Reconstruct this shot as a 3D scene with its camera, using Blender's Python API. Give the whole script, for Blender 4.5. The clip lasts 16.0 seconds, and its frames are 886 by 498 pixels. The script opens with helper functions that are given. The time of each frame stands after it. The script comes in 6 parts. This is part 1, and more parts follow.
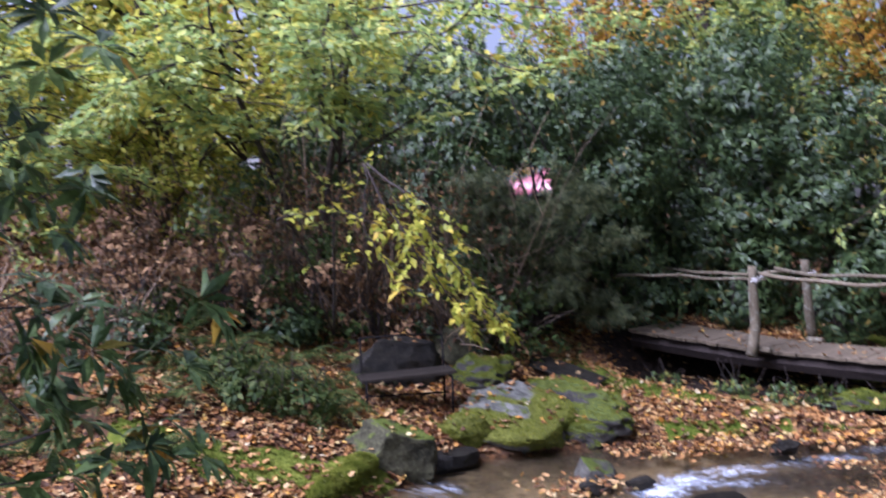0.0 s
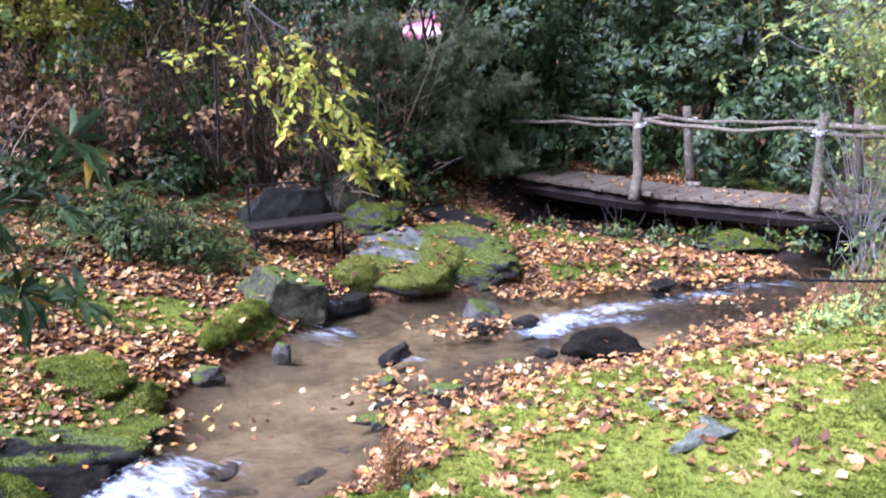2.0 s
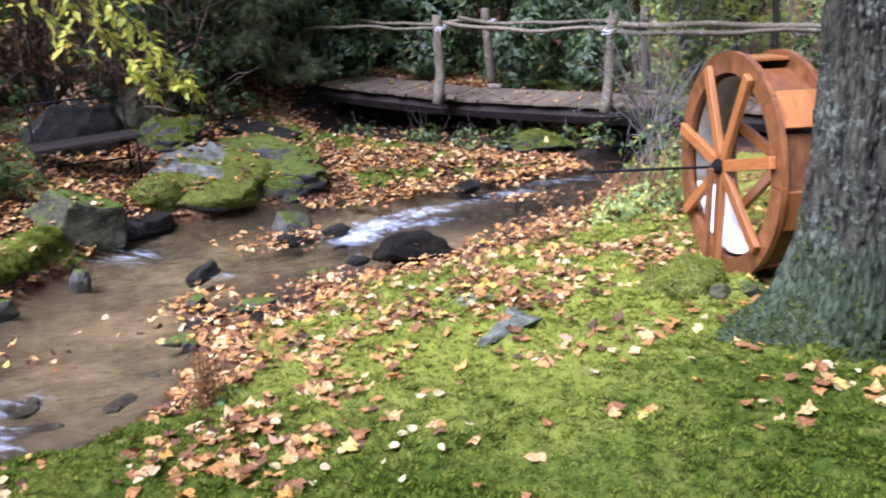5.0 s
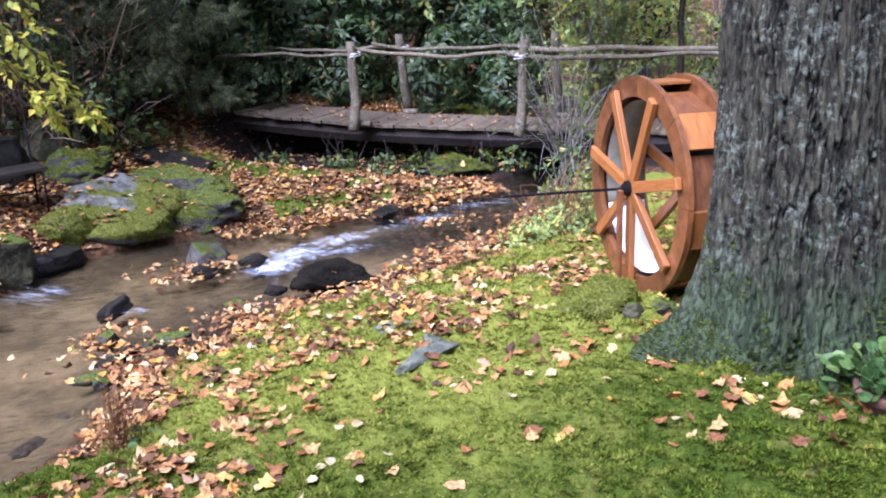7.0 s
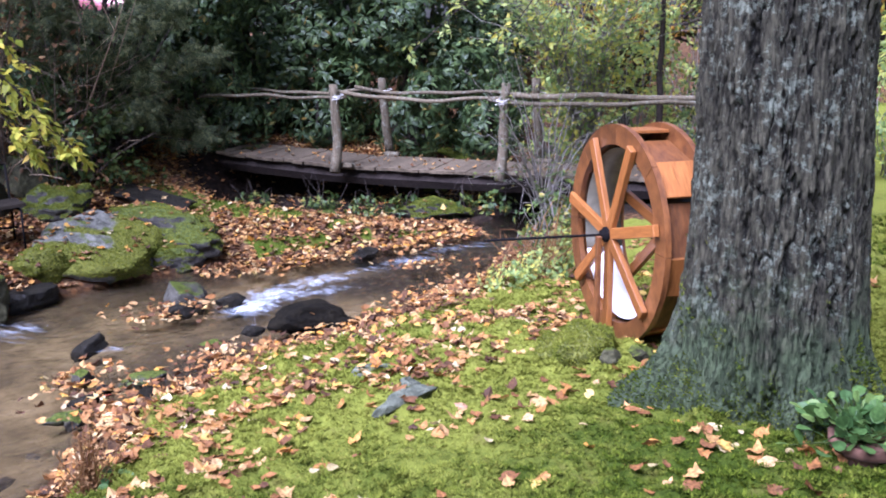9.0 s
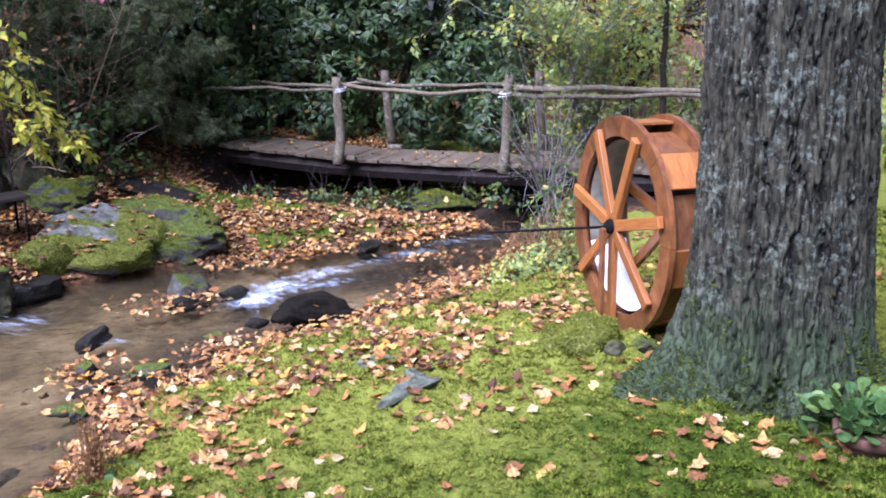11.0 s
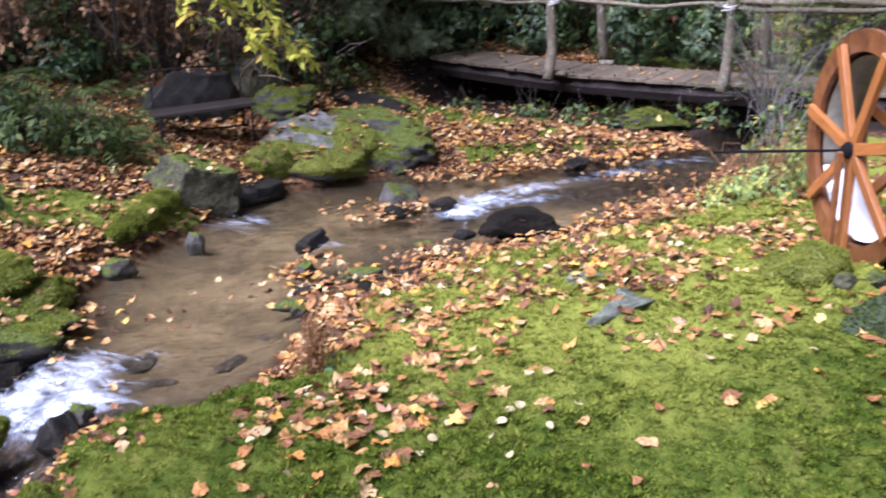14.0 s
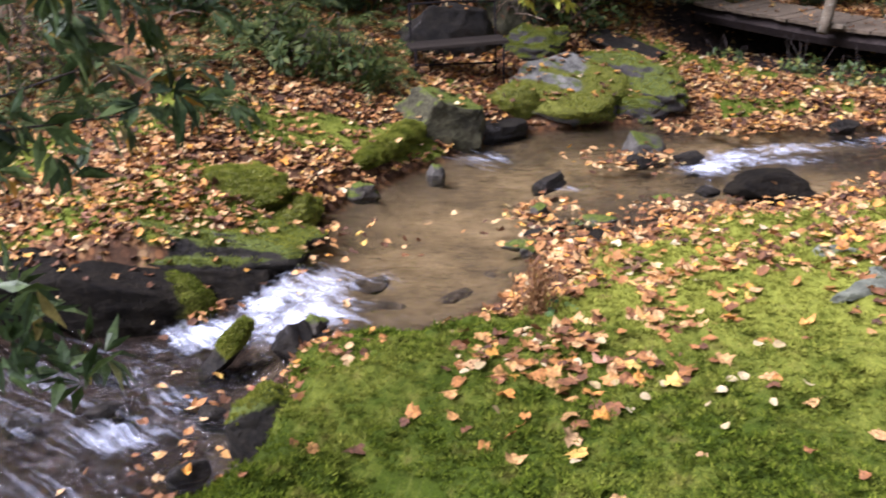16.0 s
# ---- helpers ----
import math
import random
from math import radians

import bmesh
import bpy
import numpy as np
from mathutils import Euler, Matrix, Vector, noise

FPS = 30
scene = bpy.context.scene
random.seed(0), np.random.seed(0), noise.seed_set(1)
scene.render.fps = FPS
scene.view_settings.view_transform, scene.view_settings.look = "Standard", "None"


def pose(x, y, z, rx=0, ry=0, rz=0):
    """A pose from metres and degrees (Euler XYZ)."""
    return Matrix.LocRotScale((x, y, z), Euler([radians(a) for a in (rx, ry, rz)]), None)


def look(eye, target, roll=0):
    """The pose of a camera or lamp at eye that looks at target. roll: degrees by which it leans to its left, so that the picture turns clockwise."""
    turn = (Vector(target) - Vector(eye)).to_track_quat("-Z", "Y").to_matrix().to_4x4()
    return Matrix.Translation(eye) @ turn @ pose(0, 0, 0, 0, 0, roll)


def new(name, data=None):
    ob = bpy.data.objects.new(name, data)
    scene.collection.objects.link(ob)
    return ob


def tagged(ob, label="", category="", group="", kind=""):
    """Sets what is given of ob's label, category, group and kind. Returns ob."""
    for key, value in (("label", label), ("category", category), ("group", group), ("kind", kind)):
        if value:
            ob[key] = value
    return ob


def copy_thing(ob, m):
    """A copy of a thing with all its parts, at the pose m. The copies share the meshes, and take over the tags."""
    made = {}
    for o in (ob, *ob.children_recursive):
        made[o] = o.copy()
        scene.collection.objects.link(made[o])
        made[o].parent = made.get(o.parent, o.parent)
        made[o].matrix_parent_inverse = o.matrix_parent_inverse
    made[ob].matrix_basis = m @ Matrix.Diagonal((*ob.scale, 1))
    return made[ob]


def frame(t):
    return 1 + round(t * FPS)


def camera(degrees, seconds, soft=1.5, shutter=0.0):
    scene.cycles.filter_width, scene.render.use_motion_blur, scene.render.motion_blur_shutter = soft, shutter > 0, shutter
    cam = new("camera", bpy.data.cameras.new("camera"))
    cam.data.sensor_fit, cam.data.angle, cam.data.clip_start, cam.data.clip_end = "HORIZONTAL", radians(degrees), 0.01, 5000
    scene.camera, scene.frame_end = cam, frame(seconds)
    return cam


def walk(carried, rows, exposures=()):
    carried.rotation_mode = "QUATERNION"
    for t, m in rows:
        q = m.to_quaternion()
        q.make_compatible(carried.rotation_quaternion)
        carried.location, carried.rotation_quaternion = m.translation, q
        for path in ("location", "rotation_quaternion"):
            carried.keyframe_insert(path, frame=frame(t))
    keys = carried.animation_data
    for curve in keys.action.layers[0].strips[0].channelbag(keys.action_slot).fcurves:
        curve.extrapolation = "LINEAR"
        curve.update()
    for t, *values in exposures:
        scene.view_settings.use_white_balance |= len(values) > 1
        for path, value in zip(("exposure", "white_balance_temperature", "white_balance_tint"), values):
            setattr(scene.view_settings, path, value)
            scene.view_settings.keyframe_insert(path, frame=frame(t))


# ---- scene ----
from mathutils.bvhtree import BVHTree

cam = camera(50.9, 16.0, soft=1.9, shutter=0.55)
# seconds, place, tilt, lean, heading
PATH = [
    (0.0, -0.040, -0.058, 1.662, 88.19, -1.25, 1.84),
    (0.5, -0.041, -0.042, 1.654, 85.60, -2.07, -0.83),
    (1.0, -0.049, -0.028, 1.639, 83.34, -1.04, -2.00),
    (1.5, -0.033, -0.029, 1.631, 81.07, -1.29, -3.27),
    (2.0, -0.028, -0.023, 1.625, 78.84, -0.94, -4.71),
    (2.5, -0.038, -0.016, 1.600, 76.25, -1.61, -3.94),
    (3.0, -0.023, -0.028, 1.595, 73.13, -1.62, -3.20),
    (3.5, -0.019, -0.002, 1.581, 71.98, -1.43, -5.77),
    (4.0, -0.004, -0.004, 1.581, 71.89, -1.16, -9.67),
    (4.5, 0.013, -0.002, 1.585, 72.66, -1.48, -12.98),
    (5.0, 0.023, -0.004, 1.591, 73.12, -1.65, -16.29),
    (7.5, 0.065, -0.011, 1.609, 75.44, -1.67, -21.73),
    (8.0, 0.063, -0.016, 1.612, 76.82, -1.20, -22.18),
    (8.5, 0.065, -0.016, 1.615, 77.06, -0.89, -22.35),
    (9.0, 0.061, -0.019, 1.613, 77.00, -0.70, -22.60),
    (11.5, 0.038, -0.014, 1.601, 76.34, -0.76, -22.33),
    (12.0, 0.017, -0.008, 1.596, 75.70, -0.76, -19.61),
    (12.5, 0.000, 0.000, 1.590, 75.24, -0.50, -17.81),
    (13.0, -0.021, 0.008, 1.579, 74.36, -0.69, -15.66),
    (13.5, -0.051, 0.016, 1.573, 73.32, -0.83, -13.31),
    (14.0, -0.030, 0.044, 1.572, 71.82, -1.28, -9.93),
    (14.5, -0.004, 0.074, 1.579, 71.16, -0.53, -5.53),
    (15.0, 0.019, 0.085, 1.575, 70.41, -0.33, -1.58),
    (15.5, 0.024, 0.084, 1.565, 69.47, -0.88, 1.98),
    (16.0, 0.005, 0.078, 1.559, 68.61, -0.53, 5.57),
]
walk(cam, [(t, pose(x, y, z, tilt, 0, turn) @ pose(0, 0, 0, 0, 0, lean)) for t, x, y, z, tilt, lean, turn in PATH], exposures=[(0.0, 1.36, 5080, 36), (0.5, 1.72, 4980, 34), (1.5, 1.86, 4840, 36), (2.5, 2.06, 4920, 34), (3.0, 1.67, 5210, 33), (4.0, 1.77, 5210, 32), (5.0, 1.62, 5060, 31), (9.0, 1.58, 4970, 35), (13.0, 1.54, 4990, 33), (14.5, 1.53, 5340, 33), (16.0, 1.47, 5620, 33)])

# ---- sky, sun and exposure ----
world = bpy.data.worlds.new("overcast_sky")
scene.world = world
world.use_nodes = True
wn = world.node_tree
sky = wn.nodes.new("ShaderNodeTexSky")
sky.sky_type = "NISHITA"
sky.sun_disc = False
sky.sun_elevation = radians(51)
sky.sun_rotation = radians(303)
sky.dust_density = 4.0
soften = wn.nodes.new("ShaderNodeHueSaturation")
soften.inputs["Saturation"].default_value = 0.6
wn.links.new(sky.outputs["Color"], soften.inputs["Color"])
wn.links.new(soften.outputs["Color"], wn.nodes["Background"].inputs["Color"])
wn.nodes["Background"].inputs["Strength"].default_value = 0.05
sun = new("sun", bpy.data.lights.new("sun", "SUN"))
sun.data.energy = 4.6
sun.data.angle = radians(40)
sun.data.color = (1.0, 0.98, 0.95)
sun.matrix_world = look((-7, 0.0, 11), (0.5, 5, 0))


# ---- materials ----
def tex_coord(nt):
    return nt.nodes.new("ShaderNodeNewGeometry").outputs["Position"]


def noise_tex(nt, scale, detail=4.0, rough=0.6, vec=None, stretch=None):
    n = nt.nodes.new("ShaderNodeTexNoise")
    n.inputs["Scale"].default_value = scale
    n.inputs["Detail"].default_value = detail
    n.inputs["Roughness"].default_value = rough
    vec = vec or tex_coord(nt)
    if stretch:
        mp = nt.nodes.new("ShaderNodeMapping")
        mp.inputs["Scale"].default_value = stretch
        nt.links.new(vec, mp.inputs["Vector"])
        vec = mp.outputs["Vector"]
    nt.links.new(vec, n.inputs["Vector"])
    return n.outputs["Fac"]


def ramp(nt, fac, stops):
    r = nt.nodes.new("ShaderNodeValToRGB")
    while len(r.color_ramp.elements) < len(stops):
        r.color_ramp.elements.new(0.5)
    for e, (p, c) in zip(r.color_ramp.elements, stops):
        e.position = p
        e.color = (*c, 1) if len(c) == 3 else c
    nt.links.new(fac, r.inputs["Fac"])
    return r.outputs["Color"]


def grey(v):
    return (v, v, v)


def mix(nt, fac, a, b):
    m = nt.nodes.new("ShaderNodeMix")
    m.data_type = "RGBA"
    for sock, value in ((m.inputs[0], fac), (m.inputs[6], a), (m.inputs[7], b)):
        if isinstance(value, (int, float)):
            sock.default_value = value
        elif isinstance(value, tuple):
            sock.default_value = (*value, 1)
        else:
            nt.links.new(value, sock)
    return m.outputs[2]


def calc(nt, op, a, b=0.5):
    m = nt.nodes.new("ShaderNodeMath")
    m.operation = op
    m.use_clamp = True
    for sock, value in ((m.inputs[0], a), (m.inputs[1], b)):
        if isinstance(value, (int, float)):
            sock.default_value = value
        else:
            nt.links.new(value, sock)
    return m.outputs[0]


def bump(nt, height, strength, distance, normal=None):
    b = nt.nodes.new("ShaderNodeBump")
    b.inputs["Strength"].default_value = strength
    b.inputs["Distance"].default_value = distance
    nt.links.new(height, b.inputs["Height"])
    if normal:
        nt.links.new(normal, b.inputs["Normal"])
    return b.outputs["Normal"]


def plain(name, rough=0.7, metal=0.0):
    m = bpy.data.materials.new(name)
    m.use_nodes = True
    p = m.node_tree.nodes["Principled BSDF"]
    p.inputs["Roughness"].default_value = rough
    p.inputs["Metallic"].default_value = metal
    return m, m.node_tree, p


def up_facing(nt):
    g = nt.nodes.new("ShaderNodeNewGeometry")
    s = nt.nodes.new("ShaderNodeSeparateXYZ")
    nt.links.new(g.outputs["Normal"], s.inputs[0])
    return s.outputs["Z"]


def island(nt):
    return nt.nodes.new("ShaderNodeNewGeometry").outputs["Random Per Island"]


def each(nt):
    return nt.nodes.new("ShaderNodeObjectInfo").outputs["Random"]


def leaf_material(name, stops, rough=0.5, through_light=0.25, rand=island, spots=0.35, shine=0.5):
    m, nt, p = plain(name, rough)
    p.inputs["Specular IOR Level"].default_value = shine
    col = ramp(nt, rand(nt), stops)
    blotch = ramp(nt, noise_tex(nt, 60, 3), [(0.4, grey(1.0 - spots)), (0.65, grey(1.0))])
    mul = nt.nodes.new("ShaderNodeMix")
    mul.data_type = "RGBA"
    mul.blend_type = "MULTIPLY"
    mul.inputs[0].default_value = 1
    nt.links.new(col, mul.inputs[6])
    nt.links.new(blotch, mul.inputs[7])
    nt.links.new(mul.outputs[2], p.inputs["Base Color"])
    if through_light:
        tl = nt.nodes.new("ShaderNodeBsdfTranslucent")
        nt.links.new(mul.outputs[2], tl.inputs["Color"])
        ms = nt.nodes.new("ShaderNodeMixShader")
        ms.inputs[0].default_value = through_light
        nt.links.new(p.outputs[0], ms.inputs[1])
        nt.links.new(tl.outputs[0], ms.inputs[2])
        nt.links.new(ms.outputs[0], nt.nodes["Material Output"].inputs["Surface"])
    return m


def wood_material(name, dark, light, grain=(1, 1, 12), rough=0.7, scale=14.0, lichen=0.0, gloss=0.0, shine=0.2):
    m, nt, p = plain(name, rough)
    co = nt.nodes.new("ShaderNodeTexCoord").outputs["Object"]
    g = noise_tex(nt, scale, 6, 0.65, co, grain)
    col = ramp(nt, g, [(0.3, dark), (0.7, light)])
    tone = mix(nt, each(nt), grey(0.75), grey(1.2))
    mul = nt.nodes.new("ShaderNodeMix")
    mul.data_type = "RGBA"
    mul.blend_type = "MULTIPLY"
    mul.inputs[0].default_value = 1
    nt.links.new(col, mul.inputs[6])
    nt.links.new(tone, mul.inputs[7])
    col = mul.outputs[2]
    if lichen:
        col = mix(nt, ramp(nt, noise_tex(nt, 22, 5, 0.7), [(0.56, grey(0)), (0.64, grey(lichen))]), col, (0.33, 0.36, 0.29))
    nt.links.new(col, p.inputs["Base Color"])
    p.inputs["Coat Weight"].default_value = gloss
    p.inputs["Coat Roughness"].default_value = 0.25
    p.inputs["Specular IOR Level"].default_value = 0.5 if gloss else shine
    nt.links.new(bump(nt, g, 0.5, 0.006), p.inputs["Normal"])
    return m


def rock_material(name, dark, light, moss, rough=0.75, wet=0.0, shine=0.3):
    m, nt, p = plain(name, rough)
    a = noise_tex(nt, 5, 8, 0.65)
    b = noise_tex(nt, 38, 5, 0.7)
    col = ramp(nt, a, [(0.35, dark), (0.62, light)])
    col = mix(nt, ramp(nt, b, [(0.5, grey(0)), (0.66, grey(0.6))]), col, tuple(c * 1.8 for c in light))
    col = mix(nt, ramp(nt, noise_tex(nt, 13, 6, 0.7), [(0.5, grey(0)), (0.62, grey(0.65))]), col, dark)
    if moss:
        top = calc(nt, "ADD", calc(nt, "MULTIPLY", up_facing(nt), 0.55), calc(nt, "MULTIPLY", noise_tex(nt, 7, 5), 0.75))
        mask = ramp(nt, top, [(1.0 - moss * 0.6, grey(0)), (min(1.0, 1.1 - moss * 0.6), grey(1))])
        mosscol = ramp(nt, noise_tex(nt, 55, 4), [(0.3, (0.03, 0.045, 0.006)), (0.7, (0.11, 0.135, 0.018))])
        col = mix(nt, mask, col, mosscol)
    grown = nt.nodes.new("ShaderNodeAttribute")
    grown.attribute_name = "mossy"
    col = mix(nt, grown.outputs["Fac"], col, ramp(nt, noise_tex(nt, 40, 4), [(0.3, (0.06, 0.07, 0.012)), (0.7, (0.18, 0.185, 0.03))]))
    nt.links.new(col, p.inputs["Base Color"])
    p.inputs["Coat Weight"].default_value = wet
    p.inputs["Coat Roughness"].default_value = 0.15
    p.inputs["Specular IOR Level"].default_value = shine
    h = calc(nt, "ADD", calc(nt, "MULTIPLY", a, 0.6), calc(nt, "MULTIPLY", b, 0.4))
    nt.links.new(bump(nt, h, 1.0, 0.05), p.inputs["Normal"])
    return m


def ground_material():
    m, nt, p = plain("forest_ground", 0.95)
    p.inputs["Specular IOR Level"].default_value = 0.12
    at = nt.nodes.new("ShaderNodeAttribute")
    at.attribute_name = "zone"
    sp = nt.nodes.new("ShaderNodeSeparateColor")
    nt.links.new(at.outputs["Color"], sp.inputs[0])
    fine, mid, wide = noise_tex(nt, 140, 5, 0.7), noise_tex(nt, 18, 5), noise_tex(nt, 2.2, 4)
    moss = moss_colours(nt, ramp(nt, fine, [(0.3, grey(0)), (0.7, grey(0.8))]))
    soil = ramp(nt, mid, [(0.3, (0.03, 0.02, 0.012)), (0.52, (0.085, 0.05, 0.027)), (0.72, (0.17, 0.095, 0.046))])
    soil = mix(nt, ramp(nt, fine, [(0.5, grey(0)), (0.7, grey(0.5))]), soil, (0.24, 0.13, 0.058))
    bits = nt.nodes.new("ShaderNodeTexVoronoi")
    bits.inputs["Scale"].default_value = 17
    nt.links.new(tex_coord(nt), bits.inputs["Vector"])
    tint = nt.nodes.new("ShaderNodeSeparateColor")
    nt.links.new(bits.outputs["Color"], tint.inputs[0])
    old = ramp(nt, tint.outputs["Red"], [(0.0, (0.05, 0.027, 0.015)), (0.35, (0.13, 0.062, 0.028)), (0.65, (0.26, 0.12, 0.042)), (0.9, (0.36, 0.2, 0.08)), (1.0, (0.42, 0.28, 0.13))])
    soil = mix(nt, 0.62, soil, mix(nt, ramp(nt, bits.outputs["Distance"], [(0.35, grey(0)), (0.6, grey(0.8))]), old, (0.035, 0.02, 0.012)))
    # near-black wet soil, also painting the shade below the bridge deck
    damp_and_shade = ramp(nt, mid, [(0.35, (0.012, 0.009, 0.007)), (0.6, (0.032, 0.022, 0.015)), (0.75, (0.075, 0.045, 0.027))])
    soil = mix(nt, at.outputs["Alpha"], soil, damp_and_shade)
    sand = ramp(nt, wide, [(0.3, (0.115, 0.09, 0.05)), (0.5, (0.25, 0.188, 0.094)), (0.7, (0.35, 0.268, 0.14))])
    gravel = ramp(nt, mid, [(0.35, (0.03, 0.024, 0.018)), (0.55, (0.075, 0.058, 0.038)), (0.74, (0.16, 0.122, 0.078))])
    sand = mix(nt, ramp(nt, mid, [(0.55, grey(0)), (0.72, grey(0.6))]), sand, (0.13, 0.098, 0.062))
    edge = calc(nt, "ADD", calc(nt, "MULTIPLY", sp.outputs["Red"], 1.0), calc(nt, "MULTIPLY", calc(nt, "SUBTRACT", mid, 0.5), 0.8))
    col = mix(nt, ramp(nt, edge, [(0.42, grey(0)), (0.58, grey(1))]), soil, moss)
    sand = mix(nt, ramp(nt, calc(nt, "ADD", sp.outputs["Green"], calc(nt, "SUBTRACT", mid, 0.5)), [(0.1, grey(0)), (0.95, grey(1))]), sand, gravel)
    sand = mix(nt, at.outputs["Alpha"], sand, damp_and_shade)
    col = mix(nt, sp.outputs["Blue"], col, sand)
    nt.links.new(col, p.inputs["Base Color"])
    h = calc(nt, "ADD", calc(nt, "MULTIPLY", fine, 0.6), calc(nt, "MULTIPLY", mid, 0.4))
    nt.links.new(bump(nt, h, 0.9, 0.03), p.inputs["Normal"])
    return m


def water_material():
    m, nt, p = plain("stream_water", 0.5)
    out = nt.nodes["Material Output"]
    at = nt.nodes.new("ShaderNodeAttribute")
    at.attribute_name = "foam_and_sheen"
    flow = nt.nodes.new("ShaderNodeAttribute")
    flow.attribute_name = "flow"
    small = noise_tex(nt, 17.0, 1.5, 0.5, tex_coord(nt), (1, 1.5, 1))
    big = noise_tex(nt, 5.0, 2, 0.5, tex_coord(nt), (1, 1.7, 1))
    wave = calc(nt, "ADD", calc(nt, "MULTIPLY", small, 0.45), calc(nt, "MULTIPLY", big, 0.55))
    chop = nt.nodes.new("ShaderNodeAttribute")
    chop.attribute_name = "chop"
    nrm = bump(nt, calc(nt, "MULTIPLY", wave, chop.outputs["Fac"]), 1.0, 0.06)
    clear = nt.nodes.new("ShaderNodeBsdfTransparent")
    clear.inputs["Color"].default_value = (0.93, 0.91, 0.86, 1)
    gloss = nt.nodes.new("ShaderNodeBsdfGlossy")
    gloss.inputs["Roughness"].default_value = 0.04
    nt.links.new(nrm, gloss.inputs["Normal"])
    fr = nt.nodes.new("ShaderNodeFresnel")
    fr.inputs["IOR"].default_value = 1.36
    nt.links.new(nrm, fr.inputs["Normal"])
    body = nt.nodes.new("ShaderNodeMixShader")
    nt.links.new(fr.outputs[0], body.inputs[0])
    nt.links.new(clear.outputs[0], body.inputs[1])
    nt.links.new(gloss.outputs[0], body.inputs[2])
    streak = noise_tex(nt, 1.0, 7, 0.75, flow.outputs["Vector"], (12, 17, 1))
    broken = ramp(nt, streak, [(0.34, grey(0)), (0.68, grey(1))])
    lift = calc(nt, "ADD", calc(nt, "MULTIPLY", at.outputs["Fac"], 0.5), calc(nt, "MULTIPLY", broken, 0.5))
    mask = ramp(nt, lift, [(0.5, grey(0)), (0.75, grey(0.32)), (1.0, grey(0.82))])
    # bluish white for the froth and for the painted sky sheen
    p.inputs["Base Color"].default_value = (0.62, 0.69, 0.78, 1)
    nt.links.new(nrm, p.inputs["Normal"])
    top = nt.nodes.new("ShaderNodeMixShader")
    nt.links.new(mask, top.inputs[0])
    nt.links.new(body.outputs[0], top.inputs[1])
    nt.links.new(p.outputs[0], top.inputs[2])
    nt.links.new(top.outputs[0], out.inputs["Surface"])
    return m


def bark_material(name, dark, light, lichen, green, furrow=False):
    m, nt, p = plain(name, 0.9)
    co = tex_coord(nt)
    ridge = noise_tex(nt, 34, 8, 0.72, co, (1, 1, 0.4))
    fine = noise_tex(nt, 90, 4, 0.7, co, (1, 1, 0.5))
    col = ramp(nt, ridge, [(0.32, dark), (0.56, light)])
    col = mix(nt, ramp(nt, fine, [(0.5, grey(0)), (0.75, grey(0.4))]), col, tuple(c * 1.45 for c in light))
    if furrow:
        fa = nt.nodes.new("ShaderNodeAttribute")
        fa.attribute_name = "furrow"
        col = mix(nt, fa.outputs["Fac"], col, dark)
        split = noise_tex(nt, 60, 6, 0.7, co, (1, 1, 0.2))
        col = mix(nt, ramp(nt, split, [(0.36, grey(0.8)), (0.43, grey(0))]), col, dark)
    patch = calc(nt, "ADD", calc(nt, "MULTIPLY", noise_tex(nt, 4, 4, 0.7), 0.4), calc(nt, "MULTIPLY", noise_tex(nt, 30, 5, 0.8), 0.6))
    spread_over = ramp(nt, patch, [(0.525, grey(0)), (0.575, grey(lichen))])
    if green:
        h0 = nt.nodes.new("ShaderNodeSeparateXYZ")
        nt.links.new(co, h0.inputs[0])
        spread_over = calc(nt, "MULTIPLY", spread_over, ramp(nt, h0.outputs["Z"], [(0.1, grey(0.5)), (0.7, grey(1))]))
    col = mix(nt, spread_over, col, (0.215, 0.24, 0.175))
    if green:
        s = nt.nodes.new("ShaderNodeSeparateXYZ")
        nt.links.new(co, s.inputs[0])
        low = ramp(nt, calc(nt, "MULTIPLY", s.outputs["Z"], 1.0), [(0.05, grey(0.55)), (0.45, grey(0.28)), (0.95, grey(0.08))])
        gm = calc(nt, "ADD", low, calc(nt, "MULTIPLY", noise_tex(nt, 6, 5, 0.7), 0.75))
        col = mix(nt, ramp(nt, gm, [(0.6, grey(0)), (0.8, grey(green))]), col, mix(nt, fine, (0.018, 0.03, 0.012), (0.09, 0.125, 0.055)))
    nt.links.new(col, p.inputs["Base Color"])
    h = calc(nt, "ADD", calc(nt, "MULTIPLY", ridge, 0.75), calc(nt, "MULTIPLY", fine, 0.25))
    if furrow:
        h = calc(nt, "ADD", calc(nt, "MULTIPLY", h, 0.6), calc(nt, "MULTIPLY", ramp(nt, split, [(0.34, grey(0)), (0.5, grey(1))]), 0.4))
    nt.links.new(bump(nt, h, 1.0, 0.05), p.inputs["Normal"])
    p.inputs["Specular IOR Level"].default_value = 0.2
    return m


def coloured(name, colour, rough=0.6, metal=0.0, vary=0.25, scale=30, shine=0.5):
    m, nt, p = plain(name, rough, metal)
    p.inputs["Specular IOR Level"].default_value = shine
    n = noise_tex(nt, scale, 5)
    lo, hi = tuple(c * (1 - vary) for c in colour), tuple(min(1, c * (1 + vary)) for c in colour)
    nt.links.new(ramp(nt, n, [(0.3, lo), (0.7, hi)]), p.inputs["Base Color"])
    nt.links.new(bump(nt, n, 0.3, 0.004), p.inputs["Normal"])
    return m


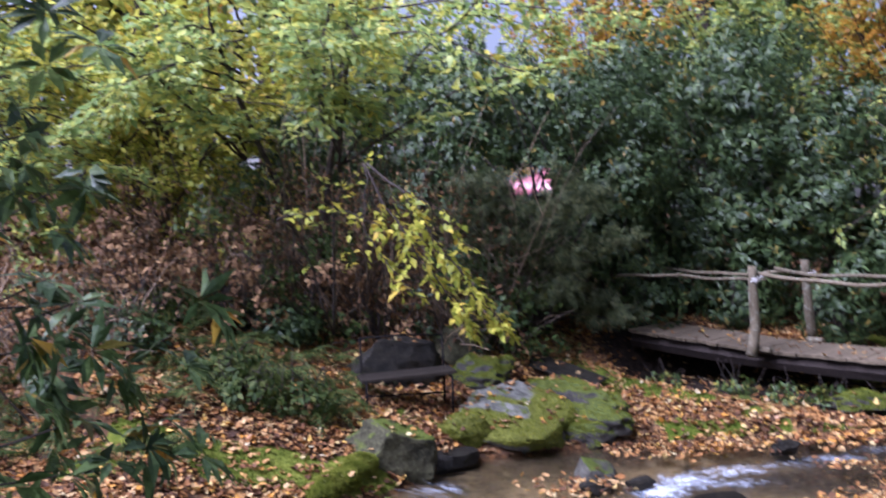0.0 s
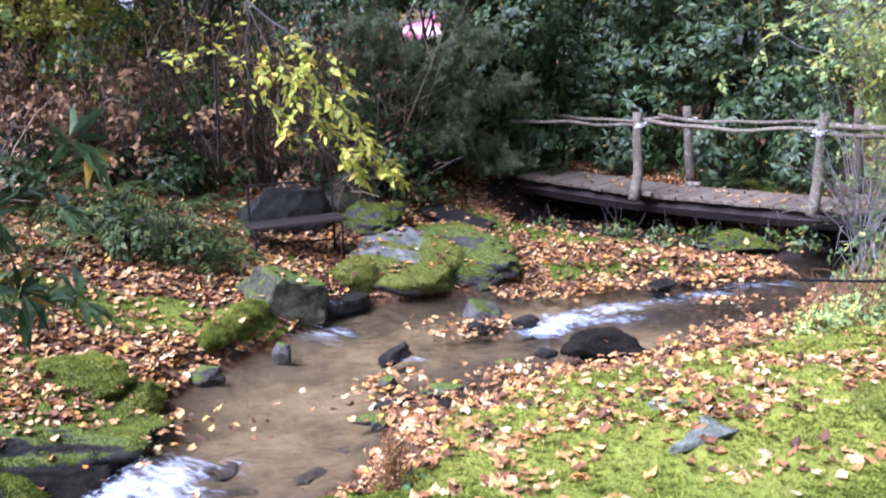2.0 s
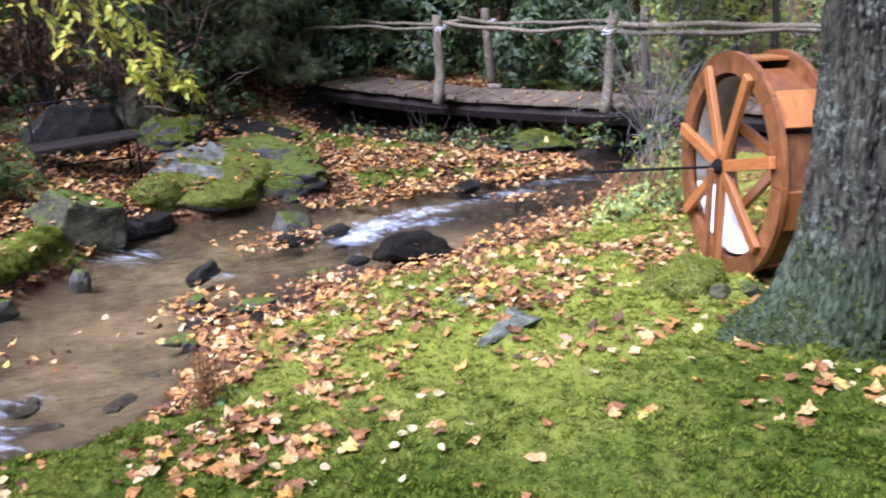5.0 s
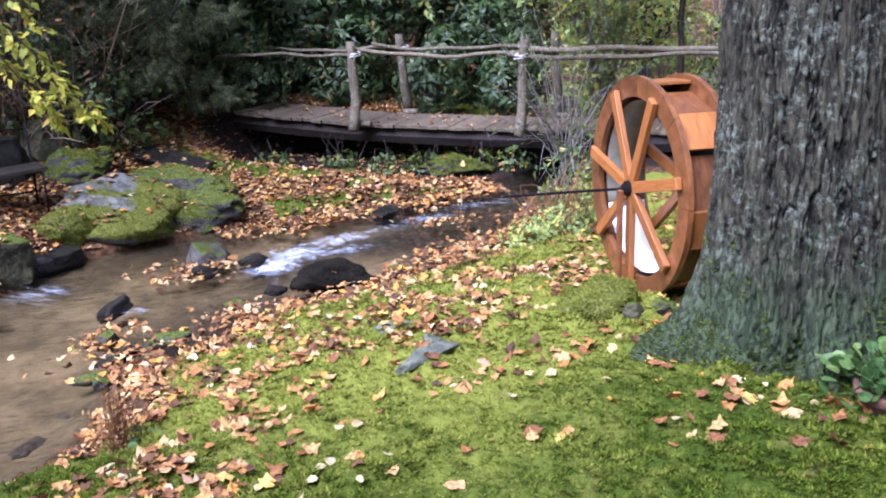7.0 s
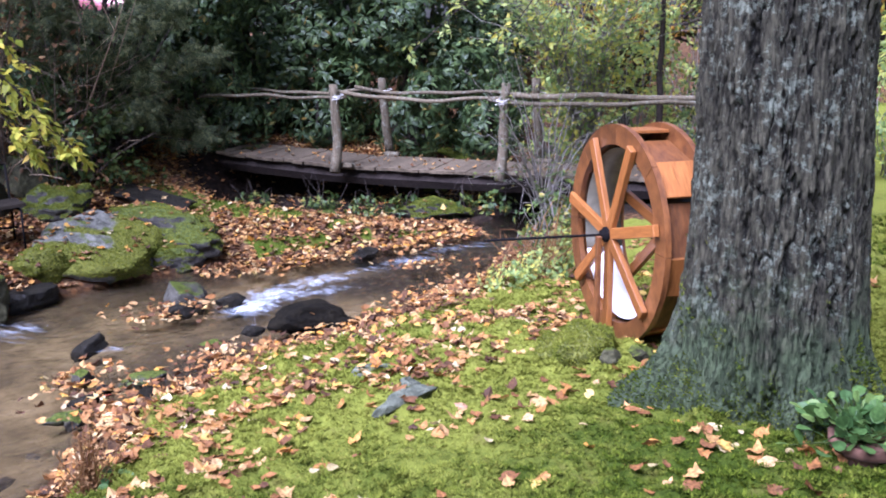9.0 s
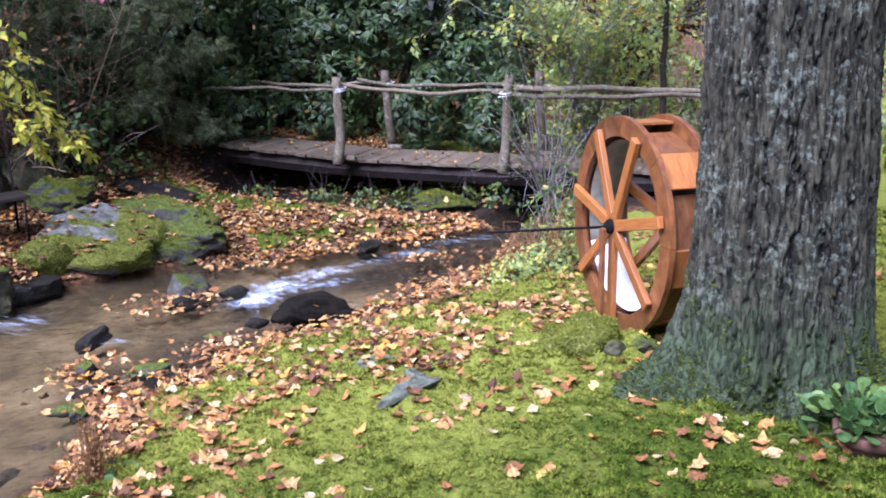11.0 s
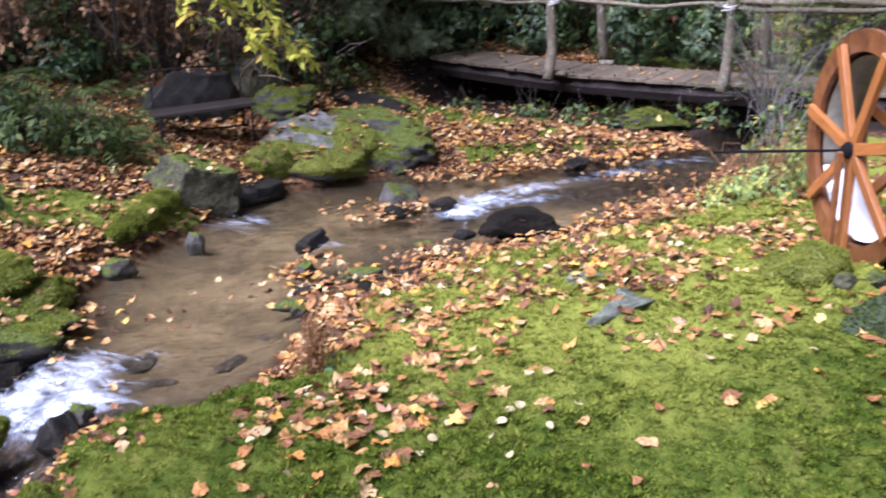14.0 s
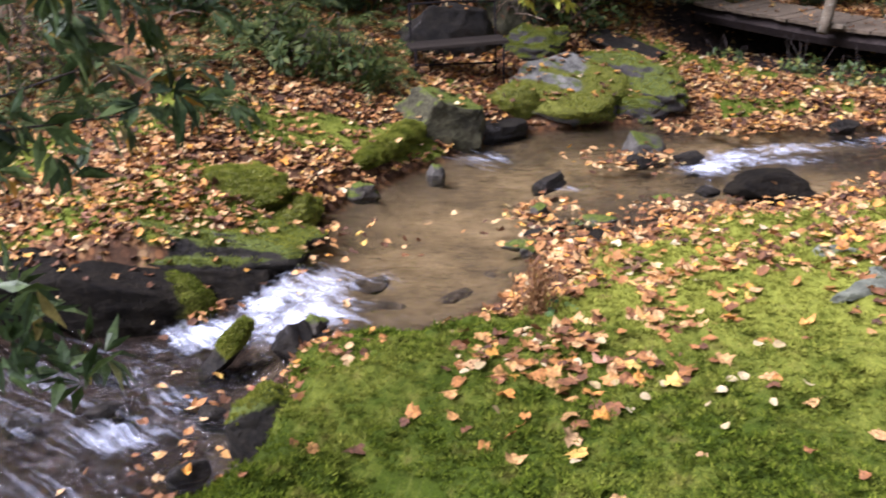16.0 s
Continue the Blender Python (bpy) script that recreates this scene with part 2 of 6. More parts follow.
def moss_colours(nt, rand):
    """Deep and bright green moss with browned patches, by place and by painted light."""
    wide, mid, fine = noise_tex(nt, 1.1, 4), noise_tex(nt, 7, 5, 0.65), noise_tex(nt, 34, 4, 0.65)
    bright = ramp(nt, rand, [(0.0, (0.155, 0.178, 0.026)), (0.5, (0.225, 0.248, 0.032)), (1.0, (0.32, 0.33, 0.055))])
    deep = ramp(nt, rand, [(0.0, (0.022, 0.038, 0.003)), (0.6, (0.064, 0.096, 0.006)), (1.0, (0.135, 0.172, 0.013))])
    # lifts the tone where sun is painted, leaves it deep in painted shade
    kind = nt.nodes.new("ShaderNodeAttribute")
    kind.attribute_name = "painted_sun"
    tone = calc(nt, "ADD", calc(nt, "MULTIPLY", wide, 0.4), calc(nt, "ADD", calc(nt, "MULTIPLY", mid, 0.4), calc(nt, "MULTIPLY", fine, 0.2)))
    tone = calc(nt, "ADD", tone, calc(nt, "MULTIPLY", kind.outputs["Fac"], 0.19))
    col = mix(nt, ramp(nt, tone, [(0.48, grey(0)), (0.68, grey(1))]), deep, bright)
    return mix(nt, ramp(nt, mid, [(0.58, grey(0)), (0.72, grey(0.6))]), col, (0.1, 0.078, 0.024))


def moss_material():
    m, nt, p = plain("moss_tuft", 0.95)
    p.inputs["Specular IOR Level"].default_value = 0.08
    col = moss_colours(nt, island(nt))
    nt.links.new(col, p.inputs["Base Color"])
    tl = nt.nodes.new("ShaderNodeBsdfTranslucent")
    nt.links.new(col, tl.inputs["Color"])
    ms = nt.nodes.new("ShaderNodeMixShader")
    ms.inputs[0].default_value = 0.42
    nt.links.new(p.outputs[0], ms.inputs[1])
    nt.links.new(tl.outputs[0], ms.inputs[2])
    nt.links.new(ms.outputs[0], nt.nodes["Material Output"].inputs["Surface"])
    return m


MAT_GROUND = ground_material()
MAT_WATER = water_material()
MAT_ROCK = rock_material("grey_stone", (0.014, 0.0125, 0.009), (0.075, 0.067, 0.05), 0.66, shine=0.15)
MAT_ROCK_BARE = rock_material("bare_stone", (0.022, 0.02, 0.016), (0.088, 0.083, 0.066), 0.42, shine=0.18)
MAT_BOULDER = rock_material("weathered_boulder", (0.016, 0.015, 0.008), (0.07, 0.067, 0.034), 0.4, shine=0.15)
MAT_ROCK_MOSS = rock_material("mossy_stone", (0.02, 0.019, 0.015), (0.065, 0.06, 0.05), 0.85)
MAT_ROCK_WET = rock_material("wet_stone", (0.0045, 0.004, 0.0027), (0.02, 0.017, 0.011), 0.0, 0.65, 0.06, 0.16)
MAT_ROCK_PALE = rock_material("pale_grey_stone", (0.06, 0.066, 0.044), (0.155, 0.168, 0.115), 0.0)
MAT_ROCK_SLAB = rock_material("grey_slab_stone", (0.048, 0.048, 0.038), (0.17, 0.168, 0.14), 0.1, shine=0.15)
MAT_ROCK_BED = rock_material("brown_bed_stone", (0.03, 0.025, 0.018), (0.1, 0.08, 0.055), 0.0, shine=0.15)
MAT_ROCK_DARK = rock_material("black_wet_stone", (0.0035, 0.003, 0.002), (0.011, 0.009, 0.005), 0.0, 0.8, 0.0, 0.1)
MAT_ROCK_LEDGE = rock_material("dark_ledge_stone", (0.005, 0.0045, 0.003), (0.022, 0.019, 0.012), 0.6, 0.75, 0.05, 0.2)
MAT_BARK = bark_material("grey_furrowed_bark", (0.0065, 0.0055, 0.0032), (0.078, 0.072, 0.044), 0.7, 0.8, True)
MAT_TWIG = bark_material("dark_twig", (0.018, 0.013, 0.011), (0.06, 0.045, 0.037), 0.15, 0.0)
MAT_TWIG_PALE = bark_material("pale_twig", (0.11, 0.1, 0.085), (0.3, 0.27, 0.23), 0.3, 0.0)
MAT_DECK = wood_material("weathered_plank", (0.055, 0.042, 0.026), (0.155, 0.122, 0.078), (2, 14, 2), 0.85, 6)
MAT_POST = wood_material("grey_post_wood", (0.055, 0.043, 0.026), (0.18, 0.148, 0.096), (12, 12, 1), 0.9, 6, 0.5)
MAT_BENCH = wood_material("dull_bench_plank", (0.008, 0.0065, 0.005), (0.026, 0.021, 0.015), (1, 10, 10), 0.85, 6, shine=0.1)
MAT_BEAM = wood_material("dark_beam", (0.012, 0.009, 0.008), (0.04, 0.03, 0.024), (1, 10, 10), 0.9, 5)
MAT_WHEEL = wood_material("stained_red_wood", (0.075, 0.025, 0.006), (0.2, 0.076, 0.018), (6, 2, 2), 0.5, 7, 0, 0.25)
MAT_SPOKE = wood_material("orange_stained_wood", (0.18, 0.06, 0.01), (0.36, 0.135, 0.026), (9, 9, 1), 0.5, 7, 0, 0.25)
# the drum's one metal in two tones: sky-lit bottom pale, shaded top dark
MAT_STEEL = coloured("pale_galvanised_sheet", (0.8, 0.8, 0.8), 0.5, 0.0, 0.08, 12)
MAT_DRUM_SHADE = coloured("shaded_drum_sheet", (0.17, 0.155, 0.11), 0.55, 0.2, 0.3, 12)
MAT_IRON = coloured("dark_iron", (0.006, 0.005, 0.005), 0.8, 0.0, shine=0.1)
MAT_ROPE = coloured("white_rope", (0.55, 0.53, 0.5), 0.9, 0, 0.25)
MAT_CLAY = coloured("terracotta", (0.11, 0.052, 0.03), 0.9, 0, 0.4, 14)
MAT_CAR = coloured("red_car_paint", (0.4, 0.13, 0.15), 0.25, 0.1, 0.05)
MAT_GLASS = coloured("dark_car_glass", (0.03, 0.035, 0.04), 0.08, 0.0, 0.05)
MAT_TYRE = coloured("black_rubber", (0.015, 0.015, 0.015), 0.8)
RHODO = [(0.0, (0.028, 0.05, 0.018)), (0.5, (0.056, 0.094, 0.03)), (0.85, (0.105, 0.155, 0.046)), (0.97, (0.1, 0.15, 0.045)), (1.0, (0.3, 0.2, 0.04))]
MAT_RHODO = leaf_material("glossy_evergreen_leaf", RHODO, 0.45, 0.25, shine=0.32)
MAT_HEMLOCK = leaf_material("hemlock_needle", [(0.0, (0.035, 0.052, 0.02)), (0.6, (0.095, 0.12, 0.045)), (1.0, (0.21, 0.21, 0.085))], 0.6, 0.35, shine=0.25)
MAT_YELLOW = leaf_material("yellow_green_leaf", [(0.0, (0.23, 0.276, 0.0345)), (0.5, (0.437, 0.448, 0.0517)), (0.85, (0.575, 0.529, 0.069)), (1.0, (0.621, 0.437, 0.0575))], 0.5, 0.5, spots=0.15, shine=0.3)
MAT_LIME = leaf_material("pale_green_leaf", [(0.0, (0.182, 0.286, 0.091)), (0.45, (0.364, 0.468, 0.143)), (0.8, (0.546, 0.585, 0.13)), (1.0, (0.72, 0.624, 0.091))], 0.5, 0.55, spots=0.15)
MAT_GOLD = leaf_material("golden_leaf", [(0.0, (0.3, 0.26, 0.04)), (0.5, (0.55, 0.36, 0.04)), (1.0, (0.55, 0.24, 0.04))], 0.5, 0.55, spots=0.15)
MAT_MIXED = leaf_material("green_leaf", [(0.0, (0.04, 0.075, 0.02)), (0.5, (0.09, 0.15, 0.03)), (0.85, (0.17, 0.22, 0.04)), (1.0, (0.45, 0.36, 0.05))], 0.5, 0.3)
MAT_FERN = leaf_material("fern_frond", [(0.0, (0.026, 0.048, 0.01)), (0.6, (0.055, 0.085, 0.016)), (1.0, (0.12, 0.14, 0.03))], 0.65, 0.3, shine=0.2)
LITTER = [(0.0, (0.065, 0.032, 0.016)), (0.22, (0.165, 0.072, 0.026)), (0.42, (0.33, 0.145, 0.04)), (0.6, (0.46, 0.235, 0.07)), (0.8, (0.56, 0.39, 0.175)), (0.9, (0.6, 0.27, 0.03)), (0.95, (0.66, 0.46, 0.1)), (0.99, (0.68, 0.58, 0.34)), (1.0, (0.36, 0.07, 0.03))]
MAT_LITTER = leaf_material("fallen_maple_leaf", LITTER, 0.75, 0.15, shine=0.3)
MAT_LITTER_ONE = leaf_material("single_fallen_leaf", [(0.0, (0.13, 0.06, 0.028)), (0.25, (0.3, 0.13, 0.04)), (0.5, (0.48, 0.215, 0.048)), (0.7, (0.56, 0.32, 0.1)), (0.85, (0.58, 0.38, 0.17)), (0.94, (0.62, 0.27, 0.03)), (1.0, (0.66, 0.45, 0.1))], 0.7, 0.15, each, 0.55, shine=0.3)
MAT_PALE_LEAF = leaf_material("pale_yellow_leaf", [(0.0, (0.36, 0.27, 0.1)), (1.0, (0.48, 0.4, 0.21))], 0.7, 0.1, each)
MAT_POT_LEAF = leaf_material("fresh_green_leaf", [(0.0, (0.05, 0.11, 0.03)), (0.6, (0.1, 0.19, 0.045)), (1.0, (0.2, 0.3, 0.07))], 0.5, 0.35, shine=0.3)
MAT_MOSS = moss_material()
MAT_DEAD = leaf_material("dead_brown_leaf", [(0.0, (0.085, 0.046, 0.022)), (0.6, (0.22, 0.12, 0.055)), (1.0, (0.46, 0.29, 0.13))], 0.8, 0.25, shine=0.2)
MAT_RUST = leaf_material("rusty_dry_leaf", [(0.0, (0.18, 0.0825, 0.0225)), (0.6, (0.345, 0.173, 0.0525)), (1.0, (0.435, 0.285, 0.12))], 0.8, 0.4)
MAT_BRUSH = leaf_material("bare_brown_brush", [(0.0, (0.055, 0.039, 0.024)), (0.6, (0.15, 0.105, 0.064)), (1.0, (0.37, 0.265, 0.165))], 0.8, 0.1)


# ---- mesh helpers ----
def mesh_of(name, verts, faces, mat, smooth=False):
    """A mesh from arrays of corners and of triangles or quads."""
    verts, faces = np.asarray(verts, float), np.asarray(faces, int)
    me = bpy.data.meshes.new(name)
    me.vertices.add(len(verts))
    me.vertices.foreach_set("co", verts.ravel())
    n, k = faces.shape
    me.loops.add(n * k)
    me.loops.foreach_set("vertex_index", faces.ravel())
    me.polygons.add(n)
    me.polygons.foreach_set("loop_start", np.arange(0, n * k, k))
    me.polygons.foreach_set("loop_total", np.full(n, k))
    me.polygons.foreach_set("use_smooth", np.full(n, smooth))
    me.materials.append(mat)
    me.update(calc_edges=True)
    me.validate()
    return me


def piece(name, verts, faces, mat, parent=None, smooth=False, label=""):
    ob = new(name, mesh_of(name, verts, faces, mat, smooth))
    if parent:
        ob.parent = parent
    return tagged(ob, label)


def part(name, bm, mat, parent=None, label="", smooth=False):
    me = bpy.data.meshes.new(name)
    bmesh.ops.recalc_face_normals(bm, faces=bm.faces)
    bm.to_mesh(me)
    bm.free()
    me.materials.append(mat)
    me.polygons.foreach_set("use_smooth", np.full(len(me.polygons), smooth))
    ob = new(name, me)
    if parent:
        ob.parent = parent
    return tagged(ob, label)


def thing(name, label, category, at=(0, 0, 0), group="", turn=0.0):
    ob = new(name)
    ob.empty_display_size = 0.1
    ob.matrix_basis = pose(*at, 0, 0, turn)
    return tagged(ob, label, category, group)


def board(size, m=None, bevel=0.006, wobble=0.0, seed=0):
    bm = bmesh.new()
    bmesh.ops.create_cube(bm, size=1.0)
    bmesh.ops.scale(bm, vec=size, verts=bm.verts)
    if bevel:
        bmesh.ops.bevel(bm, geom=bm.edges[:], offset=bevel, segments=1, affect="EDGES")
    rng = random.Random(seed)
    if wobble:
        for v in bm.verts:
            v.co += Vector([rng.uniform(-wobble, wobble) for _ in range(3)])
    if m is not None:
        bmesh.ops.transform(bm, matrix=m, verts=bm.verts)
    return bm


def tube(points, radii, seg=8, rough=0.0, rng=None):
    """Corners and quads of a tapered tube along a line of points."""
    pts = np.asarray(points, float)
    radii = np.broadcast_to(radii, len(pts))
    d = np.gradient(pts, axis=0)
    d /= np.linalg.norm(d, axis=1)[:, None] + 1e-9
    ref = np.array([0.0, 0, 1]) if abs(d[0][2]) < 0.9 else np.array([1.0, 0, 0])
    a = np.cross(d, ref)
    a /= np.linalg.norm(a, axis=1)[:, None] + 1e-9
    b = np.cross(d, a)
    th = np.linspace(0, 2 * np.pi, seg, endpoint=False)
    r = radii[:, None, None]
    if rough and rng is not None:
        r = r * (1 + rough * rng.uniform(-1, 1, (len(pts), seg, 1)))
    v = pts[:, None] + r * (np.cos(th)[None, :, None] * a[:, None] + np.sin(th)[None, :, None] * b[:, None])
    i, j = np.meshgrid(np.arange(len(pts) - 1), np.arange(seg), indexing="ij")
    i, j = i.ravel(), j.ravel()
    k = (j + 1) % seg
    f = np.stack([i * seg + j, i * seg + k, (i + 1) * seg + k, (i + 1) * seg + j], 1)
    v = v.reshape(-1, 3)
    e = len(v)
    v = np.vstack([v, pts[0], pts[-1]])
    last = (len(pts) - 1) * seg
    caps = [(e, (q + 1) % seg, q, e) for q in range(seg)] + [(e + 1, last + q, last + (q + 1) % seg, e + 1) for q in range(seg)]
    # the caps are thin quads that lean on the centre
    caps = [(c[0], c[1], c[2], c[2]) for c in caps]
    return v, f, np.array([c[:3] for c in caps])


def joined(pieces):
    vs, fs, n = [], [], 0
    for v, f in pieces:
        vs.append(v)
        fs.append(np.asarray(f) + n)
        n += len(v)
    return np.vstack(vs), np.vstack(fs)


def tris(f):
    f = np.asarray(f)
    return np.vstack([f[:, :3], f[:, [0, 2, 3]]])


def rod(points, radii, seg=8, rough=0.0, rng=None):
    v, f, c = tube(points, radii, seg, rough, rng)
    return v, np.vstack([tris(f), c])


def scatter(template, places, ahead, normal, size, width=None):
    """Copies of a small template (x across, y along, z up) joined into one array of corners and triangles."""
    tv, tf = template
    y = ahead / (np.linalg.norm(ahead, axis=1)[:, None] + 1e-9)
    x = np.cross(y, normal)
    x /= np.linalg.norm(x, axis=1)[:, None] + 1e-9
    z = np.cross(x, y)
    size = np.broadcast_to(size, len(places))
    w = size if width is None else width
    v = places[:, None] + tv[None, :, 0:1] * x[:, None] * w[:, None, None] + tv[None, :, 1:2] * y[:, None] * size[:, None, None] + tv[None, :, 2:3] * z[:, None] * size[:, None, None]
    f = tf[None] + (np.arange(len(places)) * len(tv))[:, None, None]
    return v.reshape(-1, 3), f.reshape(-1, 3)


OVATE = (np.array([[0, 0, 0], [-0.27, 0.4, 0.06], [0.27, 0.4, 0.06], [0, 0.45, 0.0], [0, 1, -0.08]]), np.array([[0, 3, 1], [0, 2, 3], [1, 3, 4], [3, 2, 4]]))
STRAP = (np.array([[0, 0, 0], [-0.15, 0.45, 0.03], [0.15, 0.45, 0.03], [0, 0.5, 0.0], [0, 1, -0.16]]), np.array([[0, 3, 1], [0, 2, 3], [1, 3, 4], [3, 2, 4]]))
ROUND = (np.array([[0, 0, 0.03]] + [[0.42 * math.sin(a), 0.5 - 0.5 * math.cos(a), 0.12 * math.sin(a) ** 2] for a in np.linspace(0.4, 5.9, 9)]) - np.array([0, 0.0, 0]), np.array([[0, k + 2, k + 1] for k in range(8)]))
FAR_LEAF = (np.array([[0, 0, 0], [-0.3, 0.5, 0.08], [0.3, 0.5, 0.08], [0, 1, -0.1]]), np.array([[0, 2, 1], [1, 2, 3]]))
BLADE = (np.array([[-0.5, 0, 0], [0.5, 0, 0], [0, 1, 0.1]]), np.array([[0, 1, 2]]))


def spray(rng, pairs=9):
    """A flat spray: a thin stalk with narrow leaflets on both sides."""
    v, f = [[-0.012, 0, 0], [0.012, 0, 0], [0, 1, -0.1]], [[0, 1, 2]]
    for k in range(pairs):
        y = (k + 0.6) / (pairs + 0.6)
        reach = 0.36 * (1 - y) ** 0.7 + 0.04
        for s in (-1, 1):
            n = len(v)
            v += [[0, y - 0.22 / pairs, -0.1 * y * y], [0, y + 0.3 / pairs, -0.1 * y * y], [s * reach, y + reach * 0.55, -0.1 * y * y - 0.06 + rng.uniform(-0.04, 0.04)]]
            f.append([n, n + 1, n + 2])
    return np.array(v, float), np.array(f)


def maple(rng):
    """A lobed leaf, curled a little."""
    tips = [(-150, 0.55), (-112, 0.6), (-76, 0.85), (-52, 0.74), (-33, 0.9), (-14, 0.86), (0, 0.98), (14, 0.86), (33, 0.9), (52, 0.74), (76, 0.85), (112, 0.6), (150, 0.55), (180, 0.2)]
    v = [[0, 0, 0]]
    bend, roll, cup, fold = rng.uniform(-0.7, 0.9), rng.uniform(-0.6, 1.2), rng.uniform(0.0, 0.4), rng.uniform(0, 3.1)
    squash = rng.uniform(0.65, 1.0)
    for a, r in tips:
        a, r = radians(a + rng.uniform(-8, 8)), r * rng.uniform(0.72, 1.15) * 0.55
        x, y = r * math.sin(a) * squash, r * math.cos(a)
        across = abs(x * math.cos(fold) + y * math.sin(fold))
        v.append([x, y, bend * y * y + roll * x * x + cup * r * r + 0.35 * across * (cup > 0.35) + rng.uniform(-0.08, 0.08)])
    n = len(tips)
    return np.array(v), np.array([[0, (k + 1) % n + 1, k + 1] for k in range(n)])


def litter_leaf(rng):
    """A small lobed leaf for the thick litter."""
    v = [[0, 0, 0]]
    bend, roll = rng.uniform(-0.8, 1.1), rng.uniform(-0.7, 1.3)
    for a, r in ((-140, 0.55), (-80, 0.85), (-55, 0.55), (-32, 0.9), (0, 1.0), (32, 0.9), (55, 0.55), (80, 0.85), (140, 0.55)):
        a, r = radians(a + rng.uniform(-10, 10)), r * rng.uniform(0.7, 1.15) * 0.55
        x, y = r * math.sin(a), r * math.cos(a)
        v.append([x, y, bend * y * y + roll * x * x + rng.uniform(-0.09, 0.09)])
    return np.array(v), np.array([[0, (k + 1) % 9 + 1, k + 1] for k in range(9)])


def fine_maple(rng):
    """A lobed leaf with an inner ring, gently curled."""
    v, f = maple(rng)
    rim = v[1:]
    n = len(rim)
    ring = rim * np.array([0.55, 0.55, 0.4]) + np.array([[0, 0, rng.uniform(-0.03, 0.03)] for _ in range(n)])
    f = [[0, (k + 1) % n + 1, k + 1] for k in range(n)]
    for k in range(n):
        a, b, c, d = k + 1, (k + 1) % n + 1, n + (k + 1) % n + 1, n + k + 1
        f += [[a, b, c], [a, c, d]]
    stalk = len(v) + n
    v = np.vstack([[[0, 0, 0]], ring, rim, [[-0.012, -0.05, 0.01], [0.012, -0.05, 0.01], [0.05, -0.6, 0.08]]])
    f.append([2 * n + 1, 2 * n + 2, 2 * n + 3])
    return v, np.array(f)


TABLE = np.random.RandomState(5).rand(64, 64)


def vnoise(x, y):
    """Smooth value noise of unit cells, 0 to 1."""
    xi, yi = np.floor(x).astype(int), np.floor(y).astype(int)
    u, v = x - xi, y - yi
    u, v = u * u * (3 - 2 * u), v * v * (3 - 2 * v)
    a, b = TABLE[xi % 64, yi % 64], TABLE[(xi + 1) % 64, yi % 64]
    c, d = TABLE[xi % 64, (yi + 1) % 64], TABLE[(xi + 1) % 64, (yi + 1) % 64]
    return (a * (1 - u) + b * u) * (1 - v) + (c * (1 - u) + d * u) * v


def fbm(x, y, octaves=4):
    s, w = 0.0, 0.5
    for k in range(octaves):
        s = s + w * vnoise(x * 2**k + 17.3 * k, y * 2**k + 9.1 * k)
        w *= 0.5
    return s


def ease(a, b, x):
    t = np.clip((x - a) / (b - a), 0, 1)
    return t * t * (3 - 2 * t)


# ---- the ground: a brook between a mossy lawn and a wooded slope ----
FAR_SHORE = [(14, 15.5), (8.2, 12.0), (5.6, 10.2), (4.6, 9.4), (3.9, 9.0), (3.1, 8.75), (1.84, 8.67), (1.29, 8.95), (0.76, 8.8), (-0.12, 8.5), (-0.62, 7.8), (-1.15, 6.8), (-1.4, 6.2), (-1.55, 5.55),
             (-1.62, 5.15), (-2.1, 4.95), (-2.7, 4.85), (-3.4, 4.85), (-5, 4.3), (-9, 2.5), (-30, -2)]
NEAR_SHORE = [(14, 14.0), (8.6, 10.4), (6.0, 9.4), (5.0, 8.85), (4.18, 8.1), (3.8, 7.7), (3.37, 7.05), (2.75, 6.6), (2.3, 6.35), (1.5, 6.1), (1.0, 5.95), (0.55, 5.5), (0.2, 5.45), (0.02, 5.15),
              (-0.13, 4.66), (-0.55, 4.3), (-0.98, 4.25), (-1.18, 4.12), (-1.16, 3.8), (-1.1, 3.5), (-1.2, 3.05), (-1.8, 2.2), (-3, 0.6), (-6, -1.5), (-30, -8)]
MIDDLE = [(14, 14.7, -0.38), (5.6, 9.7, -0.44), (3.6, 8.1, -0.47), (2.3, 7.7, -0.48), (1.25, 7.5, -0.555), (0, 6.6, -0.56), (-0.8, 5.2, -0.56), (-1.2, 4.85, -0.57), (-1.65, 4.62, -0.8),
          (-2.1, 4.25, -0.85), (-2.5, 3.6, -0.92), (-3.4, 2.6, -1.0), (-6, 0.6, -1.1), (-30, -5, -1.5)]


def to_line(x, y, line):
    """Distance to a broken line and the place along it."""
    best, along = np.full(x.shape, 1e9), np.zeros(x.shape)
    run = 0.0
    for (ax, ay, *_), (bx, by, *_) in zip(line, line[1:]):
        dx, dy = bx - ax, by - ay
        n = math.hypot(dx, dy)
        t = np.clip(((x - ax) * dx + (y - ay) * dy) / n**2, 0, 1)
        d = np.hypot(x - ax - t * dx, y - ay - t * dy)
        closer = d < best
        best, along = np.where(closer, d, best), np.where(closer, run + t * n, along)
        run += n
    return best, along


def in_brook(x, y):
    ring = FAR_SHORE + NEAR_SHORE[::-1]
    inside = np.zeros(x.shape, bool)
    for (ax, ay), (bx, by) in zip(ring, ring[1:] + ring[:1]):
        if ay != by:
            inside ^= ((ay > y) != (by > y)) & (x < (bx - ax) * (y - ay) / (by - ay) + ax)
    return inside


RUNS = np.cumsum([0] + [math.hypot(b[0] - a[0], b[1] - a[1]) for a, b in zip(MIDDLE, MIDDLE[1:])])


